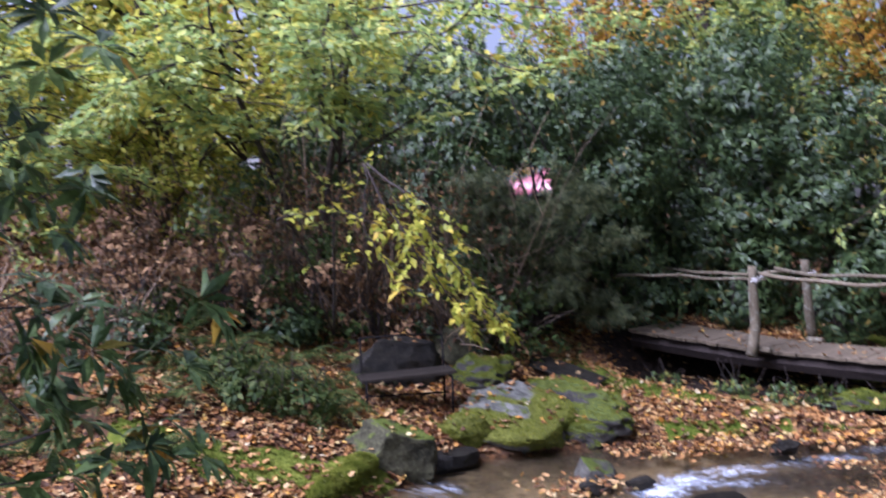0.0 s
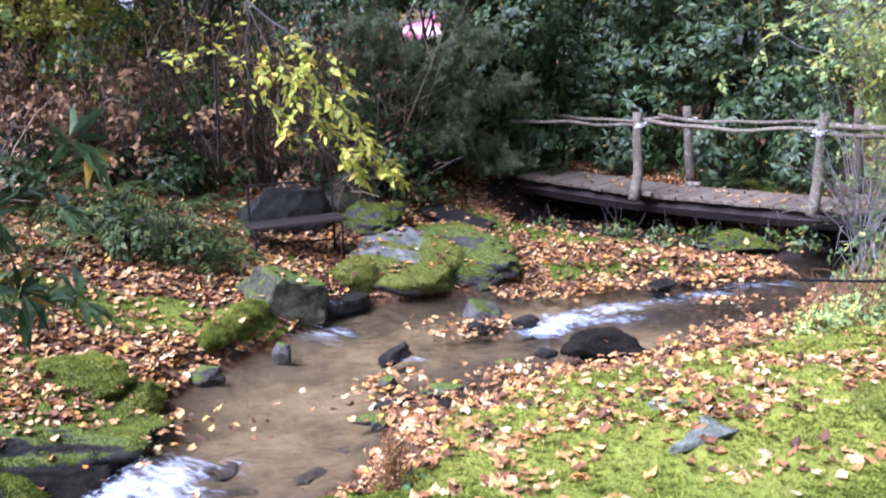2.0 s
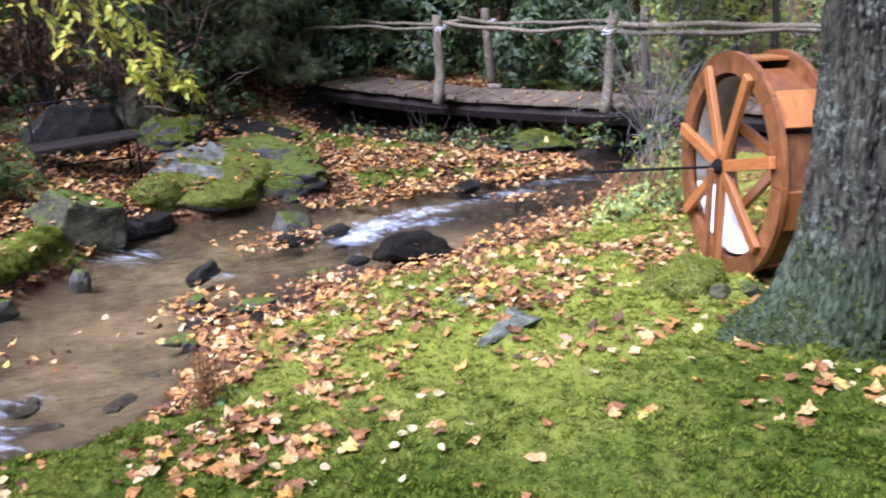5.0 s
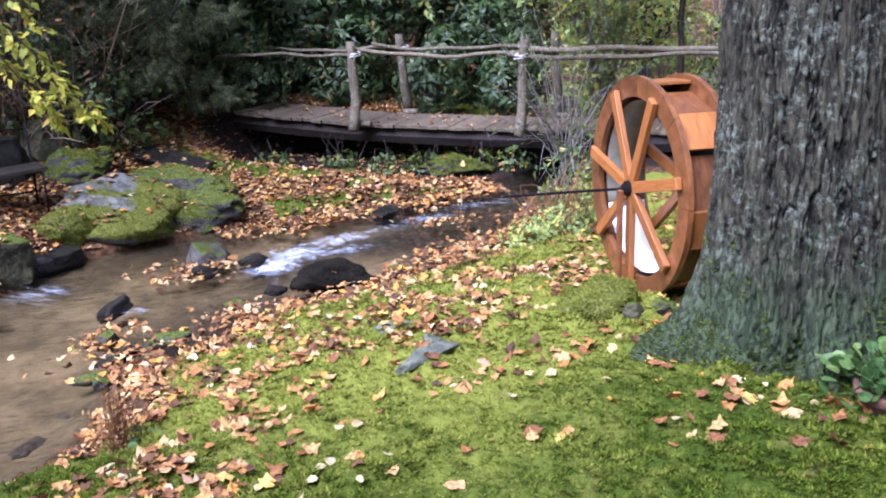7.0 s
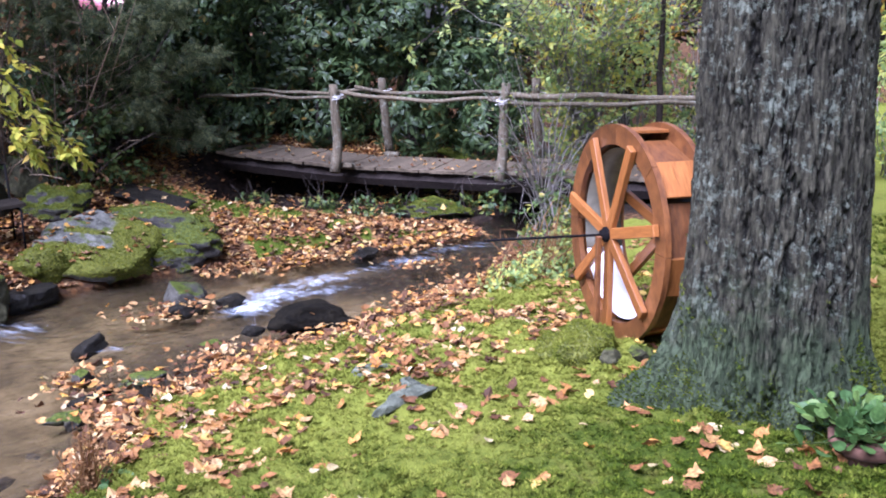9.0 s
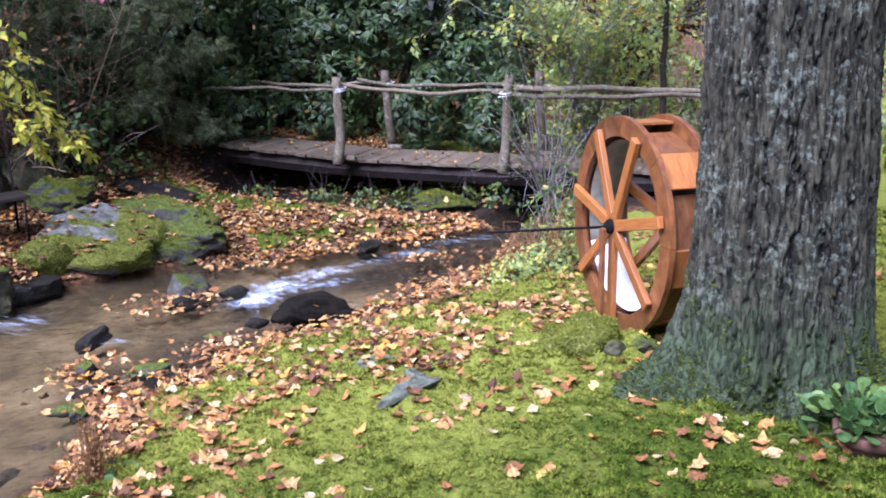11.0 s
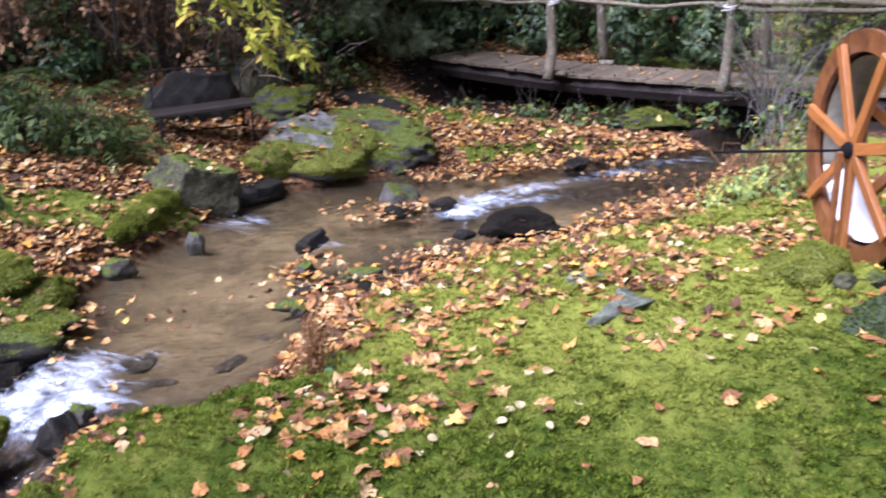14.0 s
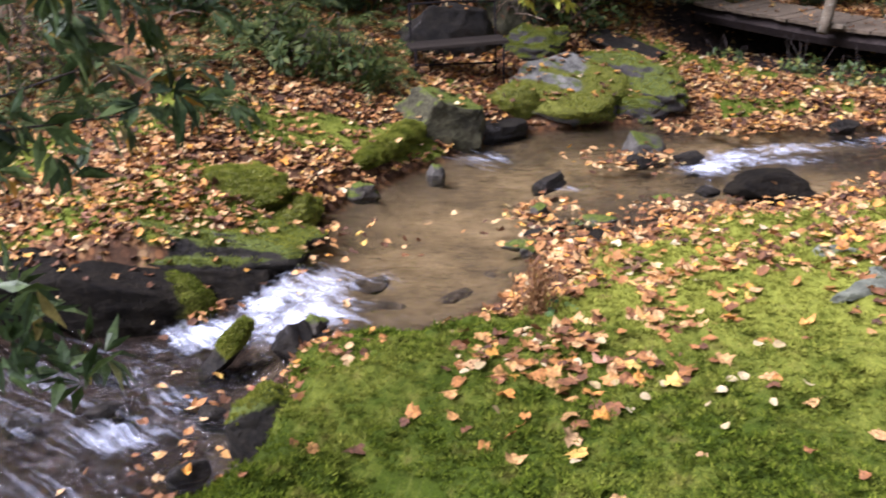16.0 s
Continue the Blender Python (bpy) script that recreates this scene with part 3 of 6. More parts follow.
def brook(x, y):
    """Water level, distance from either shore, whether inside, and the place along the brook."""
    _, s = to_line(x, y, MIDDLE)
    level = np.interp(s, RUNS, [m[2] for m in MIDDLE])
    dl, _ = to_line(x, y, FAR_SHORE)
    dr, _ = to_line(x, y, NEAR_SHORE)
    return level, dl, dr, in_brook(x, y), s


def height(x, y):
    x, y = np.asarray(x, float), np.asarray(y, float)
    level, dl, dr, inside, _ = brook(x, y)
    d = np.minimum(dl, dr)
    lumps = fbm(x * 1.7, y * 1.7) - 0.47
    small = fbm(x * 9, y * 9, 3) - 0.43
    bed = level - np.minimum(0.12, 0.015 + 0.3 * d) + 0.05 * small
    steep = ease(-0.4, -1.0, x) * ease(5.2, 4.4, y)
    lawn = -0.16 * ease(4.0, 6.5, y) + 0.25 * ease(9, 20, y) + 0.1 * ease(0, -6, y) - 0.1 * ease(1.5, 0.0, x)
    step = 0.1 + 0.12 * steep
    right = level + step * ease(0, 0.16, dr) + (lawn - level - step) * (1 - np.exp(-dr / (1.25 - 0.75 * steep))) + 0.05 * lumps * ease(0, 0.6, dr)
    low = np.maximum(level, -0.6) + 0.01 + 0.3 * dr
    right = right - np.maximum(right - low, 0) * ease(3.45, 3.75, y) * ease(0.5, 0.0, x)
    grade = 0.36 - 0.19 * ease(-1.0, 1.5, x) + 0.06 * ease(-1.2, -3.0, x)
    crest = 3.2 - 0.9 * ease(-1, 2, x)
    shelf = np.maximum(level, -0.56 - 0.3 * ease(-2.2, -3.6, x))
    left = level + (shelf - level) * ease(0.0, 0.25, dl) + 0.1 * ease(0, 0.2, dl) + crest * (1 - np.exp(-grade * dl / crest)) + 0.16 * lumps * ease(0, 1.2, dl) + 0.03 * small
    left = left + 0.63 * ease(15.5, 19, y) * ease(26, 23, y)
    gully, _ = to_line(x, y, [(2.7, 11.2), (6.0, 8.5)])
    left = np.maximum(left - 0.8 * np.exp(-((gully / 1.0) ** 4)), level + 0.03)
    z = np.where(inside, bed, np.where(dl < dr, left, right))
    cushion = np.abs(fbm(x * 6 + 5, y * 6 + 2, 3) - 0.45)
    tuft = np.abs(fbm(x * 17 + 5, y * 17 + 2, 2) - 0.37)
    return z + (0.012 * small + (0.22 * (cushion - 0.06) + 0.07 * (tuft - 0.06)) * (dr < dl) * ease(0, 0.2, dr) * ease(1.1, 1.7, y) * ease(5.7, 5.1, x)) * ~inside


MOSS_PATCHES = [(-1.81, 6.99, 0.55), (-1.33, 7.24, 0.45), (-1.02, 7.57, 0.35), (-2.55, 6.93, 0.50), (-1.58, 7.02, 0.30), (-2.01, 5.83, 0.40), (-1.92, 5.56, 0.35), (-2.77, 6.36, 0.35), (-3.50, 6.14, 0.40), (-2.80, 5.45, 0.35), (2.16, 9.68, 0.40), (0.38, 9.15, 0.40), (-2.2, 5.5, 0.45), (-1.75, 5.58, 0.3), (-2.9, 5.45, 0.45), (-1.0, 7.6, 0.35)]


def zones(x, y):
    """Moss, litter and stream-bed weights."""
    level, dl, dr, inside, _ = brook(x, y)
    patch = fbm(x * 0.9 + 4, y * 0.9 + 1)
    moss_r = np.clip(1.15 - 0.5 * ease(0.64, 0.72, fbm(x * 2.3, y * 2.3)), 0, 1) * ease(0.0, 0.14, dr)
    moss_l = ease(0.44, 0.53, 0.6 * patch + 0.4 * fbm(x * 2.6, y * 2.6 + 3) - 0.03) * ease(2.8, 1.6, dl) * ease(0, 0.08, dl)
    for mx, my, mr in MOSS_PATCHES:
        moss_l = np.maximum(moss_l, ease(1.0, 0.6, np.hypot(x - mx, (y - my) * 1.2) / mr + 1.1 * (fbm(x * 3.1 + 2, y * 3.1) - 0.47)))
    moss = np.where(inside, 0.0, np.where(dl < dr, moss_l, moss_r))
    moss = moss * np.where((dr < dl) & (y > 4.3), ease(0.25, 0.75, dr + 0.45 * (patch - 0.5)), 1.0)
    bed = inside * ease(0.0, 0.12, np.minimum(dl, dr))
    pool = np.exp(-(((x + 0.45) / 0.85) ** 2 + ((y - 5.75) / 1.25) ** 2) ** 1.3) + 0.8 * np.exp(-(((x - 2.0) / 0.8) ** 2 + ((y - 7.1) / 0.45) ** 2)) + 0.8 * np.exp(-(((x - 1.9) / 0.9) ** 2 + ((y - 8.25) / 0.3) ** 2))
    pool = pool + 1.0 * np.exp(-(((x - 0.35) / 0.95) ** 2 + ((y - 7.6) / 0.85) ** 2))
    gully, _ = to_line(x, y, [(2.5, 11.4), (6.0, 8.5)])
    moss = moss * ease(0.7, 1.4, gully)
    moss = np.where((y < 2.4) & (dr < dl), np.maximum(moss, 0.9), moss)
    return moss, np.clip(1.1 - 1.2 * pool, 0, 1), bed


def painted_sun(x, y):
    """Painted light and shade: yellower moss on the bank's crown, deeper green lower lawn."""
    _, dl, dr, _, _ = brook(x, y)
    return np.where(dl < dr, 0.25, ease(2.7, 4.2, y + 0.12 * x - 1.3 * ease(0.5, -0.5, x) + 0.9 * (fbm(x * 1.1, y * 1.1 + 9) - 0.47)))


def spread(lo, hi, fine, grow=1.12, end=400.0):
    core = list(np.arange(lo, hi + 1e-6, fine))
    out, step, x = [], fine, hi
    while x < end:
        step *= grow
        x += step
        out.append(x)
    back, step, x = [], fine, lo
    while x > -end:
        step *= grow
        x -= step
        back.append(x)
    return np.array(back[::-1] + core + out)


def build_ground():
    xs, ys = spread(-3.2, 5.2, 0.04), spread(1.55, 10.4, 0.04)
    x, y = np.meshgrid(xs, ys)
    x, y = x.ravel(), y.ravel()
    z = height(x, y)
    w = len(xs)
    i, j = np.meshgrid(np.arange(len(ys) - 1), np.arange(w - 1), indexing="ij")
    q = (i * w + j).ravel()
    faces = np.stack([q, q + 1, q + w + 1, q + w], 1)
    ob = piece("ground", np.stack([x, y, z], 1), faces, MAT_GROUND, None, True)
    at = ob.data.attributes.new("zone", "FLOAT_COLOR", "POINT")
    m, l, b = zones(x, y)
    # strip along the deck darkened for its shade, plus the dark lower brook bed
    gully, _ = to_line(x, y, [(2.3, 11.95), (7.5, 7.6)])
    damp_and_shade = np.maximum(ease(1.15, 0.6, gully), ease(-1.3, -1.65, x) * in_brook(x, y))
    at.data.foreach_set("color", np.stack([m, l, b, damp_and_shade], 1).ravel())
    ob.data.attributes.new("painted_sun", "FLOAT", "POINT").data.foreach_set("value", painted_sun(x, y))
    return tagged(ob, "mossy lawn, leaf-strewn wooded slope and sandy brook bed", "ground", "", "structure")


# white water; the weak wide entries paint sky reflection on the brook
RIFFLES_AND_SHEEN = [(1.42, 7.4, 0.28, 0.28, 1.25), (1.68, 7.58, 0.36, 0.27, 1.1), (2.1, 7.74, 0.45, 0.22, 0.85), (2.55, 7.86, 0.45, 0.17, 0.66), (3.05, 8.02, 0.4, 0.16, 0.85), (3.7, 8.3, 0.6, 0.17, 0.68), (2.0, 7.4, 0.5, 0.12, 0.72),
           (-1.2, 4.56, 0.34, 0.28, 1.2), (-2.2, 3.3, 0.7, 0.4, 0.52), (-2.4, 4.2, 0.9, 0.55, 0.55), (-1.15, 4.84, 0.26, 0.36, 1.0), (-1.45, 4.82, 0.3, 0.32, 1.15), (-1.78, 4.66, 0.3, 0.2, 1.4), (-0.36, 7.52, 0.34, 0.36, 0.68), (-1.92, 3.74, 0.34, 0.17, 0.9), (-1.75, 4.0, 0.25, 0.3, 0.6), (-2.4, 3.9, 0.4, 0.2, 0.6), (-0.9, 4.98, 0.4, 0.14, 0.5), (0.3, 6.75, 0.25, 0.12, 0.5)]


def build_water():
    xs, ys = np.arange(-9.0, 9.0, 0.032), np.arange(-3.0, 12.6, 0.032)
    x, y = np.meshgrid(xs, ys)
    level, dl, dr, inside, s = brook(x, y)
    keep = inside | (np.minimum(dl, dr) < 0.12)
    foam_and_sheen = np.zeros(x.shape)
    for cx, cy, rx, ry, a in RIFFLES_AND_SHEEN:
        foam_and_sheen = np.maximum(foam_and_sheen, a * np.exp(-(((x - cx) / rx) ** 2 + ((y - cy) / ry) ** 2)))
    dmid, _ = to_line(x, y, MIDDLE)
    rough = 0.006 + 0.03 * np.clip(foam_and_sheen, 0, 1) + 0.01 * ease(-1.3, -1.7, x)
    z = level + rough * (fbm(s * 7, dmid * 12 + x * 2, 4) - 0.47) * 2
    idx = -np.ones(x.shape, int)
    a, b, c, d = keep[:-1, :-1], keep[:-1, 1:], keep[1:, 1:], keep[1:, :-1]
    cell = a & b & c & d
    used = np.zeros(x.shape, bool)
    for sl in ((slice(None, -1), slice(None, -1)), (slice(None, -1), slice(1, None)), (slice(1, None), slice(1, None)), (slice(1, None), slice(None, -1))):
        used[sl] |= cell
    idx[used] = np.arange(used.sum())
    f = np.stack([idx[:-1, :-1][cell], idx[:-1, 1:][cell], idx[1:, 1:][cell], idx[1:, :-1][cell]], 1)
    ob = piece("water", np.stack([x[used], y[used], z[used]], 1), f, MAT_WATER, None, True)
    ob.data.attributes.new("foam_and_sheen", "FLOAT", "POINT").data.foreach_set("value", foam_and_sheen[used])
    calm = np.exp(-(((x + 0.4) / 1.1) ** 2 + ((y - 6.0) / 1.2) ** 2))
    ob.data.attributes.new("chop", "FLOAT", "POINT").data.foreach_set("value", np.clip(0.75 - 0.4 * calm + 0.5 * foam_and_sheen + 0.45 * ease(-1.3, -1.7, x), 0.1, 1)[used])
    side = np.where(dl < dr, dl, 10 - dr)
    fl = np.stack([s[used], (x * 0.3 + y)[used] + 0.3 * side[used], np.zeros(used.sum())], 1)
    ob.data.attributes.new("flow", "FLOAT_VECTOR", "POINT").data.foreach_set("vector", fl.ravel())
    return tagged(ob, "shallow clear brown brook with white riffles and a small cascade", "water", "", "structure")


build_ground()
build_water()


def ground_at(x, y):
    return float(height(np.array([x]), np.array([y]))[0])


# ---- stones ----
def stone_mesh(name, mat, size, seed, cuts=14, round_off=0.04, facets=()):
    rng = random.Random(seed)
    bm = bmesh.new()
    bmesh.ops.create_icosphere(bm, subdivisions=5 if max(size) > 0.42 else 4, radius=1.0)
    planes = [(Vector(q[:3]).normalized(), q[3]) for q in facets]
    for _ in range(cuts):
        n = Vector((rng.gauss(0, 1), rng.gauss(0, 1), rng.gauss(0, 0.8))).normalized()
        planes.append((n, rng.uniform(0.5, 0.86)))
    off = Vector((seed * 3.7, seed * 1.3, 0))
    for v in bm.verts:
        for n, d in planes:
            over = v.co.dot(n) - d
            if over > 0:
                v.co -= n * over * (1 - round_off)
        v.co *= 1 + (0.15 if facets else 0.24) * noise.noise(v.co * 1.6 + off) + (0.16 if mat == MAT_ROCK_MOSS else 0.07) * noise.noise(v.co * 4 + off) + 0.035 * noise.noise(v.co * 10 + off) + 0.018 * noise.noise(v.co * 24 + off)
        v.co = Vector((v.co.x * size[0] * 0.64, v.co.y * size[1] * 0.64, v.co.z * size[2] * 0.64))
    me = bpy.data.meshes.new(name)
    bm.to_mesh(me)
    bm.free()
    me.materials.append(mat)
    me.polygons.foreach_set("use_smooth", np.full(len(me.polygons), True))
    return me


def moss_cover(ob, amount, seed, where=None):
    """Tufts of moss on the upper faces of a stone, or where a function of the stone's own coordinates says."""
    rng = np.random.RandomState(seed)
    me = ob.data
    tri = np.empty(len(me.polygons) * 3, int)
    pts = np.empty(len(me.vertices) * 3)
    me.polygons.foreach_get("vertices", tri)
    me.vertices.foreach_get("co", pts)
    tri, pts = tri.reshape(-1, 3), pts.reshape(-1, 3)
    a, b, c = (pts[tri[:, k]] for k in range(3))
    no = np.cross(b - a, c - a)
    area = np.linalg.norm(no, axis=1)
    no = no / (area[:, None] + 1e-12)
    pick = rng.choice(len(tri), 26000 if max(ob.dimensions) > 0.6 else 11000, p=area / area.sum())
    u, w = rng.rand(len(pick), 1), rng.rand(len(pick), 1)
    flip = u + w > 1
    u, w = np.where(flip, 1 - u, u), np.where(flip, 1 - w, w)
    co, no = a[pick] + (b[pick] - a[pick]) * u + (c[pick] - a[pick]) * w, no[pick]
    turned = np.array(ob.matrix_basis.to_3x3())
    up = (no @ turned.T)[:, 2] + 0.9 * (fbm(co[:, 0] * 7 + seed, co[:, 1] * 7) - 0.45)
    if where:
        up = up * 0.25 + where(co) - 0.22
        flat = np.ones(len(pts)) * 0.35 + 0.9 * (fbm(pts[:, 0] * 7 + seed, pts[:, 1] * 7) - 0.45) * 0.4
        me.attributes.new("mossy", "FLOAT", "POINT").data.foreach_set("value", ease(0.35, 0.55, flat + where(pts) - 0.35))
    pick = np.flatnonzero(up > 0.95 - 0.75 * amount)
    if len(pick) < 10:
        return
    k = pick
    c = co[k]
    v, f = scatter(BLADE, c, no[k] + rng.normal(0, 0.5, c.shape), rng.normal(0, 1, c.shape), rng.uniform(0.008, 0.022, len(k)), rng.uniform(0.006, 0.011, len(k)))
    cover = tagged(piece("moss_cover", v, f, MAT_MOSS, ob, False, "green moss growing over the stone"), kind="stuff")
    cover.data.attributes.new("painted_sun", "FLOAT", "POINT").data.foreach_set("value", np.full(len(v), 0.6))


def all_over(co):
    return np.full(len(co), 0.85)


def stone(label, mat, x, y, size, seed, turn=0, sink=0.3, tilt=(0, 0), z=None, cuts=14, name="stone", facets=(), mossy=None):
    ob = new(name, stone_mesh(name, mat, size, seed, 5 if mat == MAT_ROCK_MOSS and not facets else cuts, facets=facets))
    z = ground_at(x, y) if z is None else z
    ob.matrix_basis = pose(x, y, z + size[2] * (0.5 - sink), tilt[0], tilt[1], turn)
    if mat == MAT_ROCK_MOSS and any(w in label for w in ("cushion", "clump", "mound")):
        mossy = all_over
    if mossy:
        moss_cover(ob, 0.85, seed, mossy)
    elif mat == MAT_ROCK_MOSS:
        moss_cover(ob, 0.85, seed)
    elif mat == MAT_ROCK_LEDGE:
        moss_cover(ob, 0.36, seed)
    elif mat == MAT_ROCK and max(size) > 0.4:
        moss_cover(ob, 0.15, seed)
    return tagged(ob, label, "stone")


MOSSY = "mossy dark stone on the brook bank"
BLOCK = [(0.08, -0.1, 1, 0.6), (-0.1, -1, 0.12, 0.66), (1, -0.25, 0.05, 0.68), (-1, -0.3, 0.45, 0.62), (0.6, -0.8, 0.3, 0.74), (0, 1, 0.3, 0.7)]
SLAB = [(0, 0, 1, 0.55), (0.3, -0.1, 1, 0.6), (-0.2, -1, -0.45, 0.66), (0.4, -1, -0.35, 0.7), (1, 0.1, 0.1, 0.76), (-1, -0.4, 0.1, 0.72), (-0.8, 0.9, 0.1, 0.74), (0.5, 1, 0.2, 0.78)]
WEDGE = [(1, 0, 0.25, 0.6), (-1, 0, 0.3, 0.6), (0, -1, 0.5, 0.6), (0, 1, 0.5, 0.6)]


def top_moss(co):
    return ease(-0.02, 0.1, co[:, 2]) * 0.8


stone("large angular grey boulder at the water's edge", MAT_BOULDER, -0.74, 7.95, (0.76, 0.58, 0.56), 3, 24, 0.42, (4, 12), cuts=10, facets=BLOCK)
# stone put in for the dark wet undercut of the bank
stone("low wet dark stone beside the boulder", MAT_ROCK_WET, -0.24, 8.3, (0.6, 0.3, 0.24), 4, 42, 0.3, facets=BLOCK, cuts=5)
stone("bright green moss cushion at the water's edge", MAT_ROCK_MOSS, -0.15, 8.72, (0.42, 0.34, 0.28), 72, 10, 0.4)


def slab_moss(co):
    """A ribbon of moss across the slab and a thick mat along its front."""
    wave = 0.06 * np.sin(co[:, 0] * 6) + 0.1 * (fbm(co[:, 0] * 5 + 3, co[:, 1] * 5) - 0.45)
    return np.where(co[:, 1] + wave < -0.17, 0.8, 0.0) + 0.8 * np.exp(-(((co[:, 1] + wave - 0.1) / 0.06) ** 2)) * (np.abs(co[:, 0]) < 0.32) + np.where(co[:, 0] + 2 * wave > 0.2, 0.6, 0.0) - 0.8 * (co[:, 2] < 0.03)


stone("broad flat grey slab patched with moss, tilted on the bank", MAT_ROCK_SLAB, 0.36, 9.1, (1.2, 1.04, 0.44), 5, -4, 0.1, (16, 6), -0.52, 5, facets=SLAB, mossy=slab_moss)
stone("long humped moss-covered boulder on the bank", MAT_ROCK_MOSS, 0.94, 9.6, (0.52, 1.4, 0.4), 7, 30, 0.45)
stone("low moss-covered stone at the water's edge", MAT_ROCK_MOSS, 1.06, 8.98, (0.4, 0.3, 0.22), 73, 0, 0.4)
stone("dark flat slab lying on the leafy bank", MAT_ROCK_WET, 0.98, 10.4, (1.05, 0.42, 0.2), 8, -42, 0.15, (8, 8), cuts=4, facets=SLAB)
stone("upright dark grey boulder behind the bench", MAT_ROCK_WET, -0.9, 9.7, (0.95, 0.45, 0.66), 9, 8, 0.25, (-8, 4), cuts=6, facets=BLOCK)
stone("grey boulder among the brush", MAT_BOULDER, -0.22, 10.4, (0.5, 0.4, 0.6), 10, 20, 0.3, cuts=8, facets=BLOCK)
stone(MOSSY, MAT_ROCK_MOSS, 0.02, 9.95, (0.75, 0.5, 0.36), 11, 5, 0.3)
for n, (px, py, pw) in enumerate([(-1.26, 6.94, 0.2), (-1.2, 7.1, 0.16), (-1.12, 7.26, 0.19), (-1.06, 7.42, 0.15), (-1.0, 7.58, 0.2)]):
    stone("bright green moss clump along the water's edge", MAT_ROCK_MOSS, px, py, (pw, pw * 1.25, 0.15), 112 + n, 31 * n, 0.45)
stone("pale grey blocky stone standing in the brook", MAT_ROCK_BARE, 0.95, 7.86, (0.42, 0.32, 0.36), 13, 12, 0.3, (6, 10), cuts=10, facets=BLOCK)
stone("small wet black stone in the brook", MAT_ROCK_WET, 0.88, 7.45, (0.2, 0.16, 0.12), 14, 0, 0.2, z=-0.58)
stone("small wet black stone in the brook", MAT_ROCK_WET, 1.3, 7.5, (0.24, 0.18, 0.16), 15, 30, 0.2, z=-0.58)
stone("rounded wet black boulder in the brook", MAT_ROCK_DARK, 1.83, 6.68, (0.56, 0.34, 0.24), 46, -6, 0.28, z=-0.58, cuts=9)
stone("low mossy stone beside the black boulder", MAT_ROCK_MOSS, 2.2, 6.47, (0.3, 0.2, 0.16), 17, 12, 0.35)
stone("small pointed stone with a mossy face standing in the brook", MAT_ROCK_WET, 0.16, 6.82, (0.25, 0.15, 0.13), 18, 24, 0.32, (0, -24), z=-0.56, cuts=8, facets=BLOCK)
stone("small dark stone in the shallows", MAT_ROCK, 0.08, 6.2, (0.13, 0.12, 0.12), 19, 50, 0.35, z=-0.58)
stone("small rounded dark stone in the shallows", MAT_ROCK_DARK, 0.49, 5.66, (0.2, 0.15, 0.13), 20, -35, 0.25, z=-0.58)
stone("small flat dark stone in the shallows", MAT_ROCK_WET, 0.06, 5.78, (0.18, 0.1, 0.06), 21, 15, 0.3, z=-0.57)
stone("flat grey stone just under the water", MAT_ROCK_BARE, -0.02, 5.6, (0.22, 0.13, 0.07), 51, 10, 0.4, z=-0.57)
stone("flat grey stone just under the water", MAT_ROCK_BARE, 0.45, 6.05, (0.34, 0.16, 0.07), 52, 25, 0.45, z=-0.57)
for n, (px, py, pw) in enumerate([(-0.85, 4.85, 0.34), (-0.4, 5.0, 0.3), (-0.95, 5.15, 0.28), (-0.2, 5.25, 0.24)]):
    stone("flat brown stone under the shallow water", MAT_ROCK_BED, px, py, (pw, pw * 0.65, 0.08), 80 + n, 37 * n, 0.5, z=-0.69)
stone("small wet stone in the shallows", MAT_ROCK, 0.02, 5.45, (0.14, 0.1, 0.07), 53, 40, 0.3, z=-0.57)
stone("small wet stone in the shallows", MAT_ROCK_WET, 0.2, 5.95, (0.12, 0.09, 0.06), 54, -40, 0.3, z=-0.57)
stone("small wet stone in the shallows", MAT_ROCK, 0.95, 6.5, (0.16, 0.1, 0.08), 55, 0, 0.3, z=-0.57)
stone("small wet stone in the shallows", MAT_ROCK_WET, 1.3, 6.75, (0.18, 0.12, 0.08), 56, 20, 0.3, z=-0.57)
stone("small pale stone at the water's edge", MAT_ROCK_BARE, -0.72, 7.05, (0.13, 0.1, 0.19), 22, 15, 0.35, z=-0.58, cuts=6, facets=BLOCK)
stone("small mossy stone at the water's edge", MAT_ROCK, -1.24, 6.48, (0.28, 0.2, 0.16), 23, 0, 0.25, z=-0.58)
stone("bright green moss cushion over a stone", MAT_ROCK_MOSS, -1.9, 5.85, (0.56, 0.42, 0.22), 24, 12, 0.55)
stone("bright green moss cushion over a stone", MAT_ROCK_MOSS, -1.58, 5.86, (0.34, 0.4, 0.2), 25, 60, 0.5)


def edge_moss(co):
    """Moss on the end of a rock, thinning to bare stone."""
    return 0.62 * ease(0.0, 0.4, co[:, 0] + 0.5 * (fbm(co[:, 0] * 8, co[:, 1] * 8 + 4) - 0.45)) - 0.3 * (co[:, 2] < -0.1)


LEDGE = [(0.05, -0.1, 1, 0.5), (0, -1, -0.25, 0.7), (0.5, -1, -0.2, 0.74), (1, -0.2, 0.1, 0.74), (-1, -0.1, 0.2, 0.8), (-0.4, -1, 0.1, 0.78), (0, 1, 0.1, 0.8)]
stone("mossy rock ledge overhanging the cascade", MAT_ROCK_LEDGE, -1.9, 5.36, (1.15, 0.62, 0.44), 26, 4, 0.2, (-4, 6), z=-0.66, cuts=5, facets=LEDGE)
